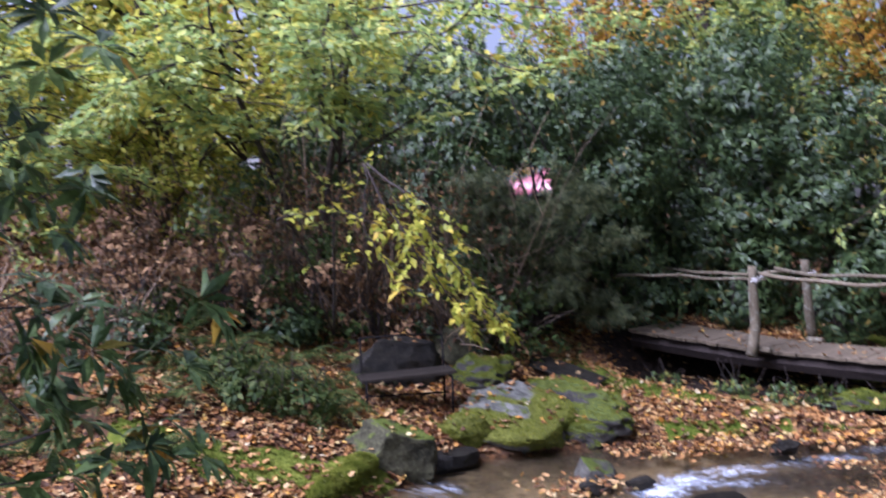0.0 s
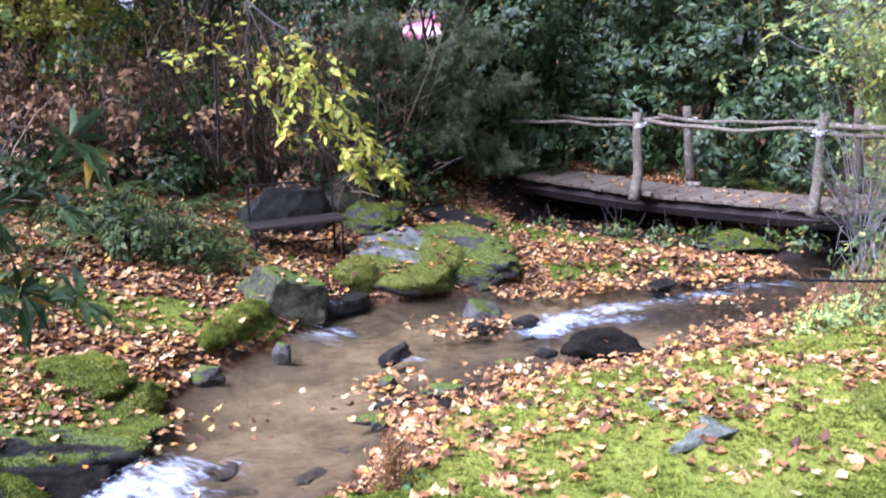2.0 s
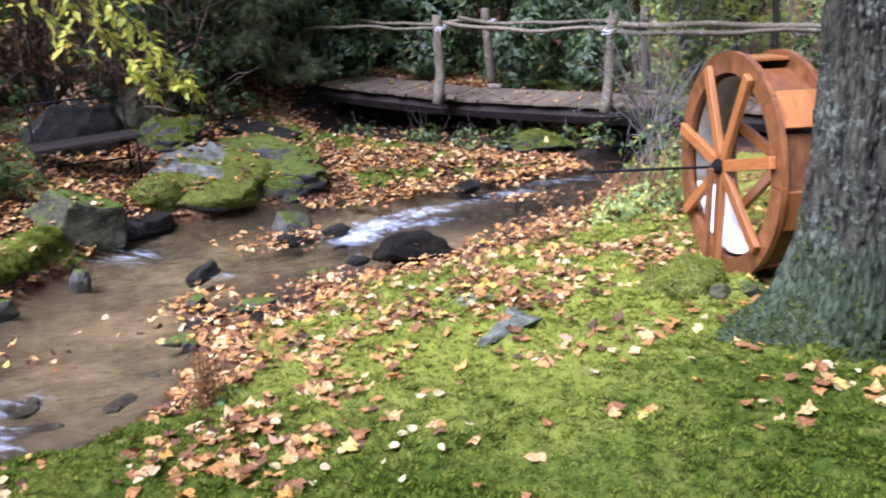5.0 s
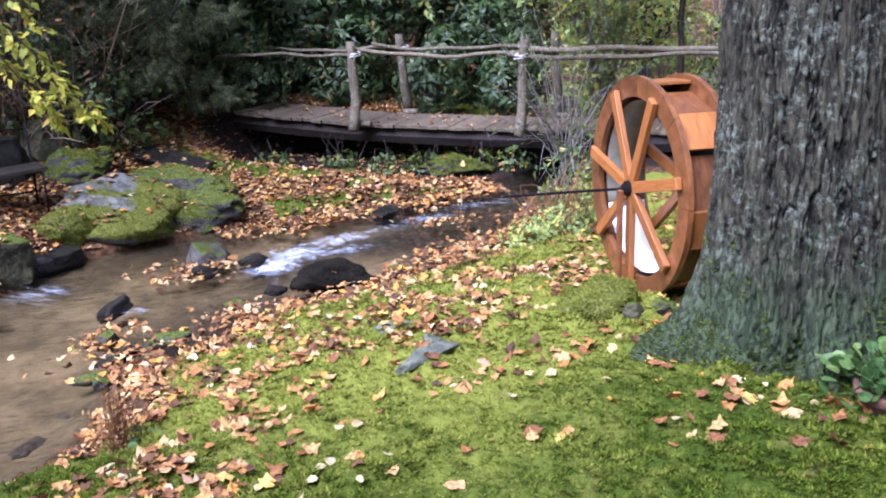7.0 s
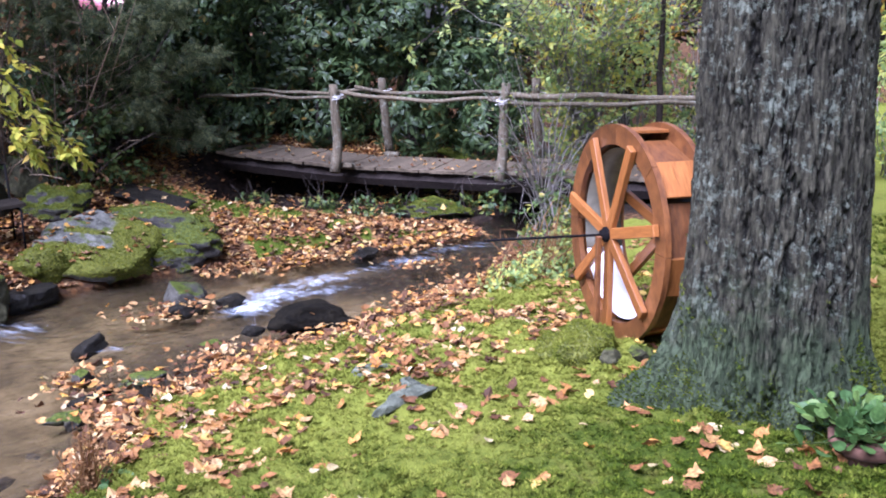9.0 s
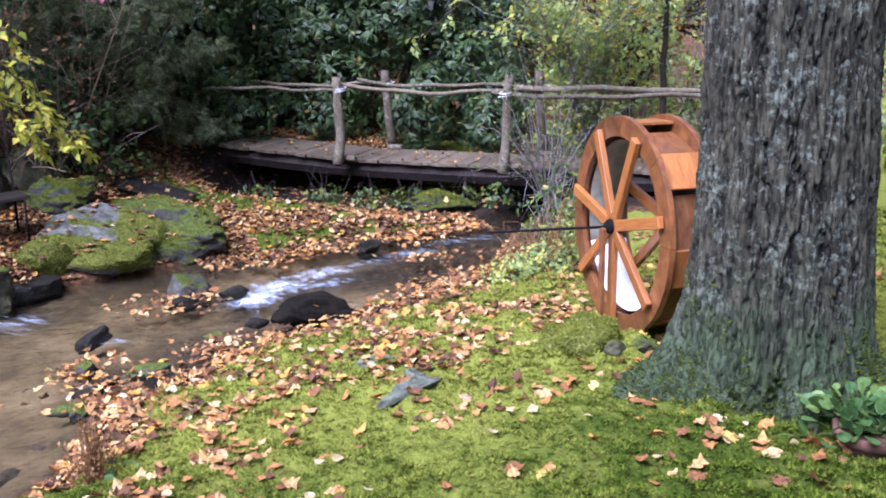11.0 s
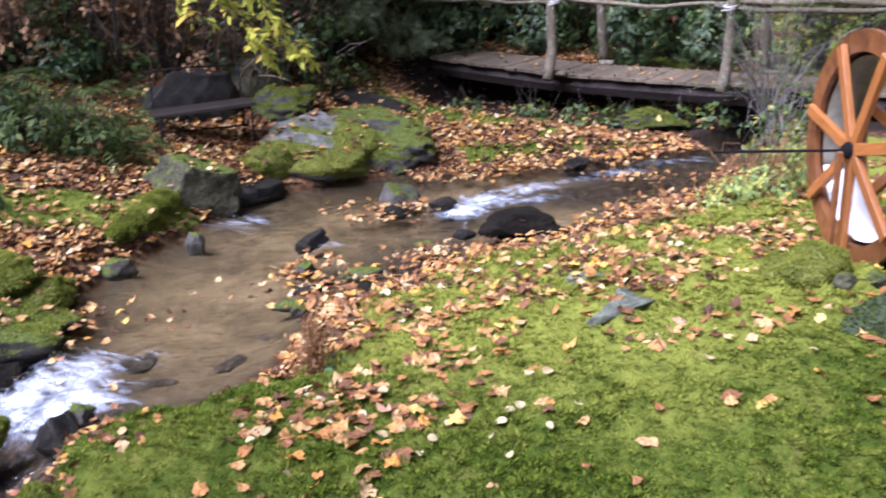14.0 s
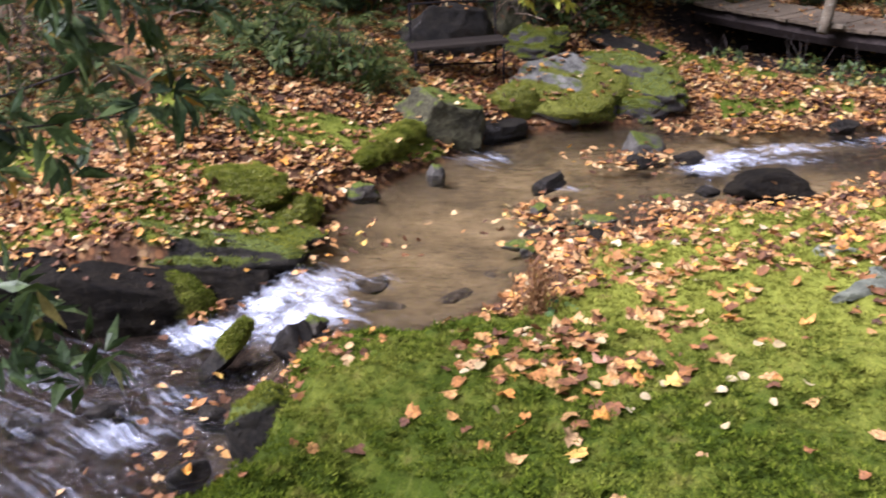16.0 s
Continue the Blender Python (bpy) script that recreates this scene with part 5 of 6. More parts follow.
# ---- parked car on the road behind the trees ----
def build_car():
    x, y = 2.62, 21.6
    z = ground_at(x, y)
    c = thing("car", "red parked car glimpsed through the trees", "car", (x, y, z), turn=4)
    side = [(-2.05, 0.35), (-2.1, 0.62), (-1.95, 0.86), (-1.2, 0.95), (-0.55, 1.4), (0.75, 1.45), (1.45, 1.0), (2.0, 0.9), (2.1, 0.6), (2.05, 0.32)]
    bm = bmesh.new()
    for yy in (-0.8, 0.8):
        bm.faces.new([bm.verts.new((px, yy * (0.82 if pz > 1.1 else 1.0), pz)) for px, pz in side])
    a, b2 = bm.faces[:] if not bm.faces.ensure_lookup_table() else (None, None)
    va, vb = list(a.verts), list(b2.verts)
    for k in range(len(side)):
        bm.faces.new((va[k], va[(k + 1) % len(side)], vb[(k + 1) % len(side)], vb[k]))
    bmesh.ops.bevel(bm, geom=bm.edges[:], offset=0.05, segments=2, affect="EDGES")
    body = part("body", bm, MAT_CAR, c, "glossy red body", True)
    for yy in (-0.74, 0.74):
        bm = bmesh.new()
        pts = [(-1.0, 0.97), (-0.5, 1.32), (0.7, 1.36), (1.2, 1.02)]
        bm.faces.new([bm.verts.new((px, yy * (1.03 if pz < 1.1 else 0.93), pz)) for px, pz in pts])
        ext = bmesh.ops.extrude_face_region(bm, geom=bm.faces[:])
        bmesh.ops.translate(bm, vec=(0, 0.012 if yy > 0 else -0.012, 0), verts=[g for g in ext["geom"] if isinstance(g, bmesh.types.BMVert)])
        part("side_window", bm, MAT_GLASS, c)
    for xx in (-1.3, 1.3):
        for yy in (-0.78, 0.78):
            v, f = rod([(xx, yy - 0.1, 0.3), (xx, yy - 0.08, 0.3), (xx, yy + 0.08, 0.3), (xx, yy + 0.1, 0.3)], [0.27, 0.31, 0.31, 0.27], 24)
            wh = piece("wheel", v, f, MAT_TYRE, c, True)
            v, f = rod([(xx, yy - 0.105, 0.3), (xx, yy + 0.105, 0.3)], 0.18, 16)
            piece("rim", v, f, MAT_STEEL, wh)


build_car()


# ---- shrubs and trees ----
def in_lumps(rng, lumps, n, shell=0.55):
    """Random places in a set of ellipsoids, more of them near the skins, and the way outwards."""
    lumps = np.array(lumps, float)
    vol = lumps[:, 3] * lumps[:, 4] + lumps[:, 3] * lumps[:, 5] + lumps[:, 4] * lumps[:, 5]
    k = rng.choice(len(lumps), n, p=vol / vol.sum())
    d = rng.normal(0, 1, (n, 3))
    d /= np.linalg.norm(d, axis=1)[:, None]
    r = shell + (1.05 - shell) * rng.rand(n) ** 0.7
    return lumps[k, :3] + d * lumps[k, 3:] * r[:, None], d


def whorls(rng, places, out, leaves, size, template, droop=0.35, spread_to=0.9):
    """Rosettes of leaves round twig tips."""
    n = len(places)
    c = np.repeat(places, leaves, 0)
    o = np.repeat(out, leaves, 0)
    side = rng.normal(0, 1, (n * leaves, 3))
    side -= o * (side * o).sum(1)[:, None]
    side /= np.linalg.norm(side, axis=1)[:, None] + 1e-9
    ahead = side * spread_to + o * 0.35 - np.array([0, 0, droop])
    return scatter(template, c + side * 0.01, ahead, o + np.array([0, 0, 0.6]), rng.uniform(0.75, 1.2, n * leaves) * size)


def stems_to(rng, base, ends, r0, r1, wander=0.15):
    out = []
    for e in ends:
        b = np.array(base) + rng.normal(0, 0.08, 3) * np.array([1, 1, 0])
        mid = rng.normal(0, wander, 3)
        pts = [b + (np.array(e) - b) * q + mid * math.sin(math.pi * q) + np.array([0, 0, 0.25 * math.sin(math.pi * q)]) for q in np.linspace(0, 1, 7)]
        out.append(rod(pts, np.linspace(r0, r1, 7), 5))
    return joined(out)


CAR_EYE = np.array([0.72, 11.6, 2.1])


def shrub(name, label, category, base, lumps, n, leaves, size, mat, template=STRAP, seed=1, stems=10, droop=0.35, thick=0.025, twig=None, shell=0.55, group="", gap=False):
    rng = np.random.RandomState(seed)
    b = (base[0], base[1], ground_at(base[0], base[1]) - 0.03)
    t = thing(name, label, category, b, group)
    places, out = in_lumps(rng, lumps, n, shell)
    if gap:
        away = np.hypot((places[:, 0] - CAR_EYE[0] * places[:, 1] / 11.6) / 0.34, (places[:, 2] - 1.6 - 0.5 * places[:, 1] / 11.6) / 0.26)
        clear = (away > 1) | (rng.rand(len(away)) < 0.05)
        places, out = places[clear], out[clear]
    floor_z = height(places[:, 0], places[:, 1])
    keep = places[:, 2] > floor_z + 0.03
    places, out = places[keep] - np.array(b), out[keep]
    v, f = whorls(rng, places, out, leaves, size, template, droop)
    piece("foliage", v, f, mat, t)
    ends = places[rng.choice(len(places), stems, replace=False)] * 0.92
    v, f = stems_to(rng, (0, 0, 0), ends, thick, thick * 0.25)
    tagged(piece("stem_mass", v, f, twig or MAT_TWIG, t, True), kind="stuff")
    return t


# evergreen hedge behind the bridge, bush by bush
HEDGE = [(2.5, 14.2, 4.1, 1.2), (3.9, 13.6, 4.2, 1.2), (5.0, 13.2, 3.6, 1.05), (6.1, 13.6, 2.4, 0.9), (4.2, 14.8, 4.6, 1.2), (3.1, 15.2, 4.8, 1.3), (1.4, 14.4, 4.0, 1.1)]
for n, (hx, hy, top, rad) in enumerate(HEDGE):
    rngl = random.Random(n + 60)
    lumps = []
    g0 = ground_at(hx, hy)
    for k in range(11):
        z = g0 + 0.35 + (top - 0.9 - g0) * (k / 10) ** 0.9
        lumps.append((hx + rngl.uniform(-0.6, 0.6), hy - 0.25 + rngl.uniform(-0.7, 0.4), z, rad * rngl.uniform(0.45, 0.75), rad * rngl.uniform(0.45, 0.7), rngl.uniform(0.35, 0.6)))
    shrub("rhododendron", "tall dark evergreen bush with long glossy leaves", "bush", (hx, hy), lumps, 1280, 7, 0.142, MAT_RHODO, STRAP, 100 + n, 16, 0.3, 0.03, group="evergreen hedge", gap=True)

# low evergreen growth behind the deck
for n, (hx, hy, top, rad) in enumerate([(3.6, 12.6, 1.3, 0.55), (4.6, 11.9, 1.1, 0.5), (5.5, 11.3, 1.0, 0.5), (2.9, 13.2, 1.6, 0.6)]):
    lumps = [(hx, hy, top * 0.35, rad, rad * 0.8, top * 0.4), (hx + 0.2, hy - 0.1, top * 0.75, rad * 0.7, rad * 0.6, top * 0.3)]
    shrub("rhododendron", "low dark evergreen bush behind the footbridge", "bush", (hx, hy), lumps, 240, 7, 0.14, MAT_RHODO, STRAP, 140 + n, 6, 0.2, group="evergreen hedge")

# hemlock left of the bridge
rngl = random.Random(58)
lumps = []
for k in range(26):
    q = k / 25
    a = k * 2.4
    far = rngl.uniform(0.35, 1.25) * (1.1 - 0.3 * q)
    lumps.append((0.65 + math.cos(a) * far, 11.7 + math.sin(a) * 0.5, 0.55 + 1.7 * q + rngl.uniform(-0.15, 0.1), rngl.uniform(0.3, 0.6), 0.4, rngl.uniform(0.05, 0.1)))
SPRAY = spray(random.Random(4), 6)
shrub("hemlock", "dark drooping hemlock with fine feathery foliage", "tree", (0.8, 12.2), lumps, 1250, 3, 0.2, MAT_HEMLOCK, SPRAY, 150, 34, 0.3, 0.03, gap=True)
rngl = random.Random(5)
lumps = [(1.0 + rngl.uniform(-1.0, 1.1), 12.5 + rngl.uniform(-0.5, 0.5), 1.2 + 2.5 * k / 15, 0.6, 0.5, 0.4) for k in range(16)]
shrub("evergreen_bush", "tall dark small-leaved evergreen beside the bridge", "bush", (1.1, 12.8), lumps, 2300, 6, 0.085, MAT_RHODO, OVATE, 152, 22, 0.3, 0.03, gap=True)
lumps = [(2.0 + 0.25 * math.cos(k), 12.3 + 0.2 * math.sin(k * 2), 0.5 + 0.35 * k, 0.55, 0.5, 0.35) for k in range(8)]
shrub("evergreen_bush", "dense dark evergreen bush beside the bridge", "bush", (2.0, 12.7), lumps, 800, 7, 0.11, MAT_RHODO, STRAP, 151, 10, 0.3)


# overhanging evergreen close by
def near_rhododendron():
    rng = np.random.RandomState(21)
    base = (-3.0, 2.2, -0.6)
    t = thing("rhododendron", "evergreen bush with long dark drooping leaves and a few yellow ones", "bush", base)
    centres = [(-1.42, 2.5, 2.2), (-1.2, 2.55, 2.1), (-1.5, 2.5, 1.9), (-1.18, 2.6, 1.75), (-1.4, 2.5, 1.7), (-1.3, 2.6, 1.22), (-1.1, 2.65, 1.16), (-1.4, 2.5, 1.3), (-1.22, 2.6, 1.05), (-0.98, 2.65, 1.08), (-1.42, 2.5, 1.05), (-1.5, 2.5, 0.88),
               (-1.12, 2.6, 0.95), (-1.3, 2.5, 0.86), (-1.6, 2.4, 1.1), (-1.2, 2.55, 1.35), (-0.95, 2.7, 1.2), (-1.55, 2.5, 0.25), (-1.4, 2.55, 0.2), (-1.48, 2.5, 0.38), (-1.65, 2.45, 0.45), (-1.8, 2.4, 1.5), (-1.85, 2.5, 2.0), (-1.7, 2.4, 1.25), (-1.36, 2.62, 1.42), (-1.6, 2.45, 2.3), (-1.3, 2.5, 2.35)]
    tips = []
    for c in centres:
        for _ in range(4):
            tips.append(np.array(c) + rng.normal(0, 0.09, 3))
    tips = np.array(tips)
    out = rng.normal(0, 0.5, tips.shape) + np.array([0.5, 0.2, 0.35])
    out /= np.linalg.norm(out, axis=1)[:, None]
    rel = tips - np.array(base)
    v, f = whorls(rng, rel, out, 9, 0.12, STRAP, 0.35, 0.8)
    piece("foliage", v, f, MAT_RHODO, t)
    v, f = whorls(rng, rel[4:90:7], out[4:90:7], 2, 0.13, STRAP, 0.7, 0.6)
    piece("yellow_foliage", v, f, MAT_GOLD, t, False, "yellowing old leaves")
    v, f = stems_to(rng, (0, 0.3, 1.0), rel[::7], 0.009, 0.003, 0.12)
    tagged(piece("stem_mass", v, f, MAT_TWIG, t, True), kind="stuff")


near_rhododendron()


# thin-leaved branches: a young tree leaning over the bank, and its low bough
def bough(rng, line, r0, side_len, n_side, leaf, per_twig):
    """One bough with side twigs and leaves along them. Gives the wood and the places and ways of the leaves."""
    line = np.array(line, float)
    q = np.linspace(0, 1, 14)
    seg = np.linspace(0, 1, len(line))
    pts = np.stack([np.interp(q, seg, line[:, k]) for k in range(3)], 1) + rng.normal(0, 0.012, (14, 3))
    wood, pos, way = [rod(pts, np.linspace(r0, r0 * 0.25, 14), 6)], [], []
    d = (line[-1] - line[0]) / np.linalg.norm(line[-1] - line[0])
    for k in range(n_side):
        a = 0.15 + 0.85 * (k + rng.rand()) / n_side
        p = np.array([np.interp(a, q, pts[:, j]) for j in range(3)])
        s = np.cross(d, [0, 0, 1.0]) * rng.choice([-1, 1]) + d * rng.uniform(0.4, 1.0) + rng.normal(0, 0.25, 3) + np.array([0, 0, -0.12])
        s /= np.linalg.norm(s)
        ln = side_len * rng.uniform(0.5, 1.1) * (1.1 - 0.6 * a)
        e = p + s * ln + np.array([0, 0, -0.1 * ln])
        wood.append(rod([p, e], [r0 * 0.25, r0 * 0.1], 3))
        for u in np.linspace(0.15, 1, per_twig):
            pos.append(p + (e - p) * u + rng.normal(0, 0.012, 3))
            way.append(s * 0.7 + rng.normal(0, 0.5, 3) * np.array([1, 1, 0.5]) + np.array([0, 0, -0.1]))
    return wood, pos, way


def leafy(name, label, category, base, boughs, mat, leaf, seed, trunk=None, twig=None):
    rng = np.random.RandomState(seed)
    b = np.array([base[0], base[1], ground_at(base[0], base[1]) - 0.03])
    t = thing(name, label, category, tuple(b))
    wood, pos, way = [], [], []
    for line, r0, side_len, n_side, per in boughs:
        w, p, y = bough(rng, [np.array(q) - b for q in line], r0, side_len, n_side, leaf, per)
        wood += w
        pos += p
        way += y
    v, f = joined(wood)
    tagged(piece("branchwork", v, f, twig or MAT_TWIG, t, True), kind="stuff")
    pos, way = np.array(pos), np.array(way)
    v, f = scatter(FAR_LEAF if base[1] > 12.5 else OVATE, pos, way, rng.normal(0, 0.5, way.shape) + np.array([0, 0, 1.0]), rng.uniform(0.7, 1.2, len(pos)) * leaf)
    piece("foliage", v, f, mat, t)
    return t


root = (-1.5, 9.6, 0.5)
fork = (-0.95, 7.9, 2.15)
leafy("witch_hazel", "slender shrub with drooping yellow-green leaves over the bank", "shrub", (-1.5, 9.6),
      [([root, (-1.35, 8.8, 1.9), fork], 0.016, 0.35, 7, 5),
       ([fork, (-0.6, 7.6, 1.9), (-0.35, 7.5, 1.5), (0.0, 7.45, 1.04), (0.22, 7.4, 0.78)], 0.012, 0.44, 26, 9),
       ([fork, (-0.75, 7.7, 1.75), (-0.5, 7.5, 1.4), (-0.2, 7.4, 0.98), (-0.1, 7.4, 0.9)], 0.01, 0.48, 24, 9),
       ([(-0.6, 7.6, 1.9), (-0.3, 7.5, 1.75), (-0.1, 7.45, 1.42)], 0.008, 0.36, 9, 5),
       ([root, (-1.75, 8.9, 1.6), (-1.75, 7.9, 1.72), (-1.1, 7.6, 1.74), (-0.65, 7.5, 1.55)], 0.011, 0.26, 12, 4),
       ([fork, (-0.95, 7.7, 1.6), (-0.72, 7.5, 1.3), (-0.5, 7.4, 1.05)], 0.008, 0.34, 10, 5)], MAT_YELLOW, 0.094, 31)
rb = random.Random(77)
canopy = [([(-1.9, 11.2, 0.4), (-1.8, 11.1, 2.0), (-1.5, 10.9, 3.4), (-1.4, 10.8, 4.8)], 0.06, 0.5, 10, 6), ([(-1.8, 11.25, 0.4), (-2.3, 11.1, 2.0), (-2.9, 10.6, 3.6), (-3.0, 10.2, 4.6)], 0.05, 0.5, 10, 6)]
for k in range(27):
    tip = (rb.uniform(-4.4, 1.9), rb.uniform(7.7, 10.4), rb.uniform(2.55, 4.1))
    h0 = rb.uniform(2.2, 4.2)
    s0 = -1.6 if tip[0] > -2.2 else -2.7
    canopy.append(([(s0, 10.9, h0), ((tip[0] + s0) / 2, (tip[1] + 10.9) / 2, (tip[2] + h0) / 2 + 0.25), tip], 0.018, 0.7, 24, 9))
leafy("young_tree", "spreading young tree with pale green and yellow leaves", "tree", (-1.9, 11.2), canopy, MAT_LIME, 0.13, 32)
for n, (sx, sy, mat, low, high) in enumerate([(-4.4, 13.0, MAT_YELLOW, 1.2, 4.8), (-6.2, 11.2, MAT_LIME, 1.0, 4.4), (-2.6, 15.5, MAT_YELLOW, 1.6, 5.4), (0.2, 16.5, MAT_LIME, 3.3, 5.8), (-5.4, 14.6, MAT_YELLOW, 1.4, 5.2), (-6.8, 12.8, MAT_YELLOW, 1.6, 4.6), (-3.6, 16.8, MAT_LIME, 1.8, 5.6), (2.4, 17.6, MAT_GOLD, 3.6, 6.8), (5.0, 17.4, MAT_LIME, 3.6, 6.8), (7.6, 16.6, MAT_GOLD, 3.0, 6.4)]):
    sap = [([(sx, sy, 1.0), (sx + 0.1, sy, 2.6), (sx, sy - 0.1, 5.0)], 0.05, 0.5, 10, 6)]
    for k in range(34):
        tip = (sx + rb.uniform(-2.4, 2.4), sy + rb.uniform(-2.0, 1.2), rb.uniform(low, high))
        h0 = rb.uniform(1.5, 4.2)
        sap.append(([(sx, sy, h0), ((sx + tip[0]) / 2, (sy + tip[1]) / 2, (h0 + tip[2]) / 2 + 0.2), tip], 0.02, 0.7, 22, 9))
    leafy("young_tree", "bushy sapling with yellowing autumn leaves on the slope", "tree", (sx, sy), sap, mat, 0.12, 33 + 10 * n)


# brown thicket under the young tree
def thicket(x0, x1, y0, y1, n, tall, seed, label):
    rng = np.random.RandomState(seed)
    x, y = rng.uniform(x0, x1, n), rng.uniform(y0, y1, n)
    cx, cy = (x0 + x1) / 2, (y0 + y1) / 2
    g = ground_at(cx, cy)
    t = thing("thicket", label, "brush", (cx, cy, g))
    p = np.stack([x - cx, y - cy, height(x, y) - g - 0.02], 1)
    rods = []
    for k in range(n):
        d = rng.normal(0, 0.35, 3) + np.array([0, -0.1, 1.0])
        ln = tall * rng.uniform(0.4, 1.0)
        bend = rng.normal(0, 0.25, 3) * ln
        bend[2] = -abs(bend[2])
        pts = [p[k] + d * ln * q + bend * q * q for q in (0, 0.35, 0.7, 1.0)]
        rods.append(rod(pts, np.linspace(0.009, 0.003, 4) * rng.uniform(0.6, 1.6), 4))
        for _ in range(3):
            q = rng.uniform(0.3, 0.9)
            s = p[k] + d * ln * q + bend * q * q
            e = s + (rng.normal(0, 0.5, 3) + np.array([0, 0, 0.4])) * ln * 0.3
            rods.append(rod([s, (s + e) / 2 + rng.normal(0, 0.02, 3), e], [0.005, 0.004, 0.002], 3))
    v, f = joined(rods)
    tagged(piece("stem_mass", v, f, MAT_BRUSH, t), kind="stuff")
    m = n * 18
    k = rng.randint(0, n, m)
    c = p[k] + rng.normal(0, 0.22, (m, 3)) + np.stack([np.zeros(m), np.zeros(m), tall * rng.rand(m) ** 1.5 * 0.8], 1)
    v, f = scatter(OVATE, c, rng.normal(0, 1, (m, 3)), rng.normal(0, 1, (m, 3)), rng.uniform(0.04, 0.095, m))
    piece("dead_foliage", v, f, MAT_DEAD, t)
    return t


thicket(-2.4, 0.4, 10.3, 12.2, 260, 2.1, 41, "tangled dark brown thicket of bare stems")
thicket(-4.6, -2.0, 10.0, 12.5, 130, 1.2, 42, "tangled reddish-brown brush on the slope")
thicket(-5.5, -3.2, 6.8, 9.4, 160, 0.8, 43, "low brown brush on the leafy slope")


# evergreens added as a dark backing behind the thicket
for n, (hx, hy, top, rad) in enumerate([(-0.3, 12.8, 3.9, 1.05), (-1.7, 13.0, 4.0, 1.15), (0.6, 13.6, 4.2, 1.05), (-0.9, 14.2, 4.6, 1.2), (-2.7, 14.6, 3.8, 1.2)]):
    rngl = random.Random(n + 260)
    g0 = ground_at(hx, hy)
    lumps = [(hx + rngl.uniform(-0.6, 0.6), hy + rngl.uniform(-0.5, 0.4), g0 + 0.3 + (top - 0.9 - g0) * k / 8, rad * 0.65, rad * 0.55, 0.5) for k in range(9)]
    shrub("rhododendron", "dark evergreen bush added as a backing behind the thicket", "bush", (hx, hy), lumps, 900, 7, 0.13, MAT_RHODO, STRAP, 200 + n, 10, 0.3, group="evergreen hedge", gap=True)


rb = random.Random(407)
for n, (sx, sy, mat, top) in enumerate([(-2.7, 9.8, MAT_DEAD, 0.9), (-1.95, 10.3, MAT_FERN, 1.0), (-3.5, 9.6, MAT_DEAD, 0.8), (-1.1, 10.5, MAT_DEAD, 1.2), (-3.0, 10.8, MAT_MIXED, 1.3), (-0.3, 10.5, MAT_RHODO, 1.0), (0.3, 11.0, MAT_FERN, 0.9)]):
    g0 = ground_at(sx, sy)
    lumps = [(sx + rb.uniform(-0.5, 0.5), sy + rb.uniform(-0.3, 0.3), g0 + 0.1 + top * q / 5, 0.45, 0.4, 0.22) for q in range(6)]
    shrub("understory_shrub", "straggling brown shrub in the thicket" if mat == MAT_DEAD else "straggling green shrub in the brown thicket", "shrub", (sx, sy), lumps, 210, 5, 0.085, mat, OVATE, 440 + n, 22, 0.1, 0.009, MAT_TWIG, 0.2)


# ferns on the slope
def frond_mesh(seed):
    rng = random.Random(seed)
    v, f = spray(rng, 14)
    v = v.copy()
    v[:, 2] += 0.75 * v[:, 1] - 0.75 * v[:, 1] ** 2.2
    v[:, 0] *= 0.75
    return mesh_of("frond", v, f, MAT_FERN)


def build_ferns():
    rng = random.Random(9)
    meshes = [frond_mesh(k) for k in range(4)]
    for n in range(66):
        if n < 46:
            x, y = rng.uniform(-3.7, -1.2), rng.uniform(8.1, 11.2)
        else:
            x, y = rng.uniform(-4.8, -2.4), rng.uniform(6.6, 8.6)
        fern = thing("fern", "green fern among fallen leaves on the slope", "fern", (x, y, ground_at(x, y) - 0.01), "ferns on the slope", rng.uniform(0, 360))
        size = rng.uniform(0.36, 0.72)
        for k in range(8):
            ob = new("frond", rng.choice(meshes))
            ob.parent = fern
            ob.matrix_basis = pose(0, 0, 0, rng.uniform(-12, 14), rng.uniform(-8, 8), 45 * k + rng.uniform(-16, 16)) @ Matrix.Scale(size * rng.uniform(0.7, 1.1), 4)


build_ferns()


# low evergreen undergrowth on the slope
rb = random.Random(191)
for n in range(18):
    ux, uy = rb.uniform(-4.2, -1.5), rb.uniform(7.9, 10.6)
    uz = ground_at(ux, uy)
    shrub("ground_cover", "low dark green undergrowth on the slope", "undergrowth", (ux, uy), [(ux, uy, uz + 0.12, rb.uniform(0.25, 0.45), 0.28, rb.uniform(0.14, 0.26))], 110, 5, 0.085, MAT_FERN if n % 2 else MAT_RHODO, OVATE, 300 + n, 8, 0.1, 0.006, group="undergrowth on the slope")
for n, (ux, uy) in enumerate([(3.3, 10.0), (3.7, 9.85), (4.25, 9.6), (2.9, 10.5), (4.7, 9.55), (2.2, 10.9)]):
    uz = ground_at(ux, uy)
    shrub("ground_cover", "small green sprouts on the dark bank under the bridge", "undergrowth", (ux, uy), [(ux, uy, uz + 0.1, 0.24, 0.16, 0.14)], 45, 4, 0.07, MAT_MIXED, OVATE, 330 + n, 6, 0.0, 0.005, group="sprouts under the bridge")


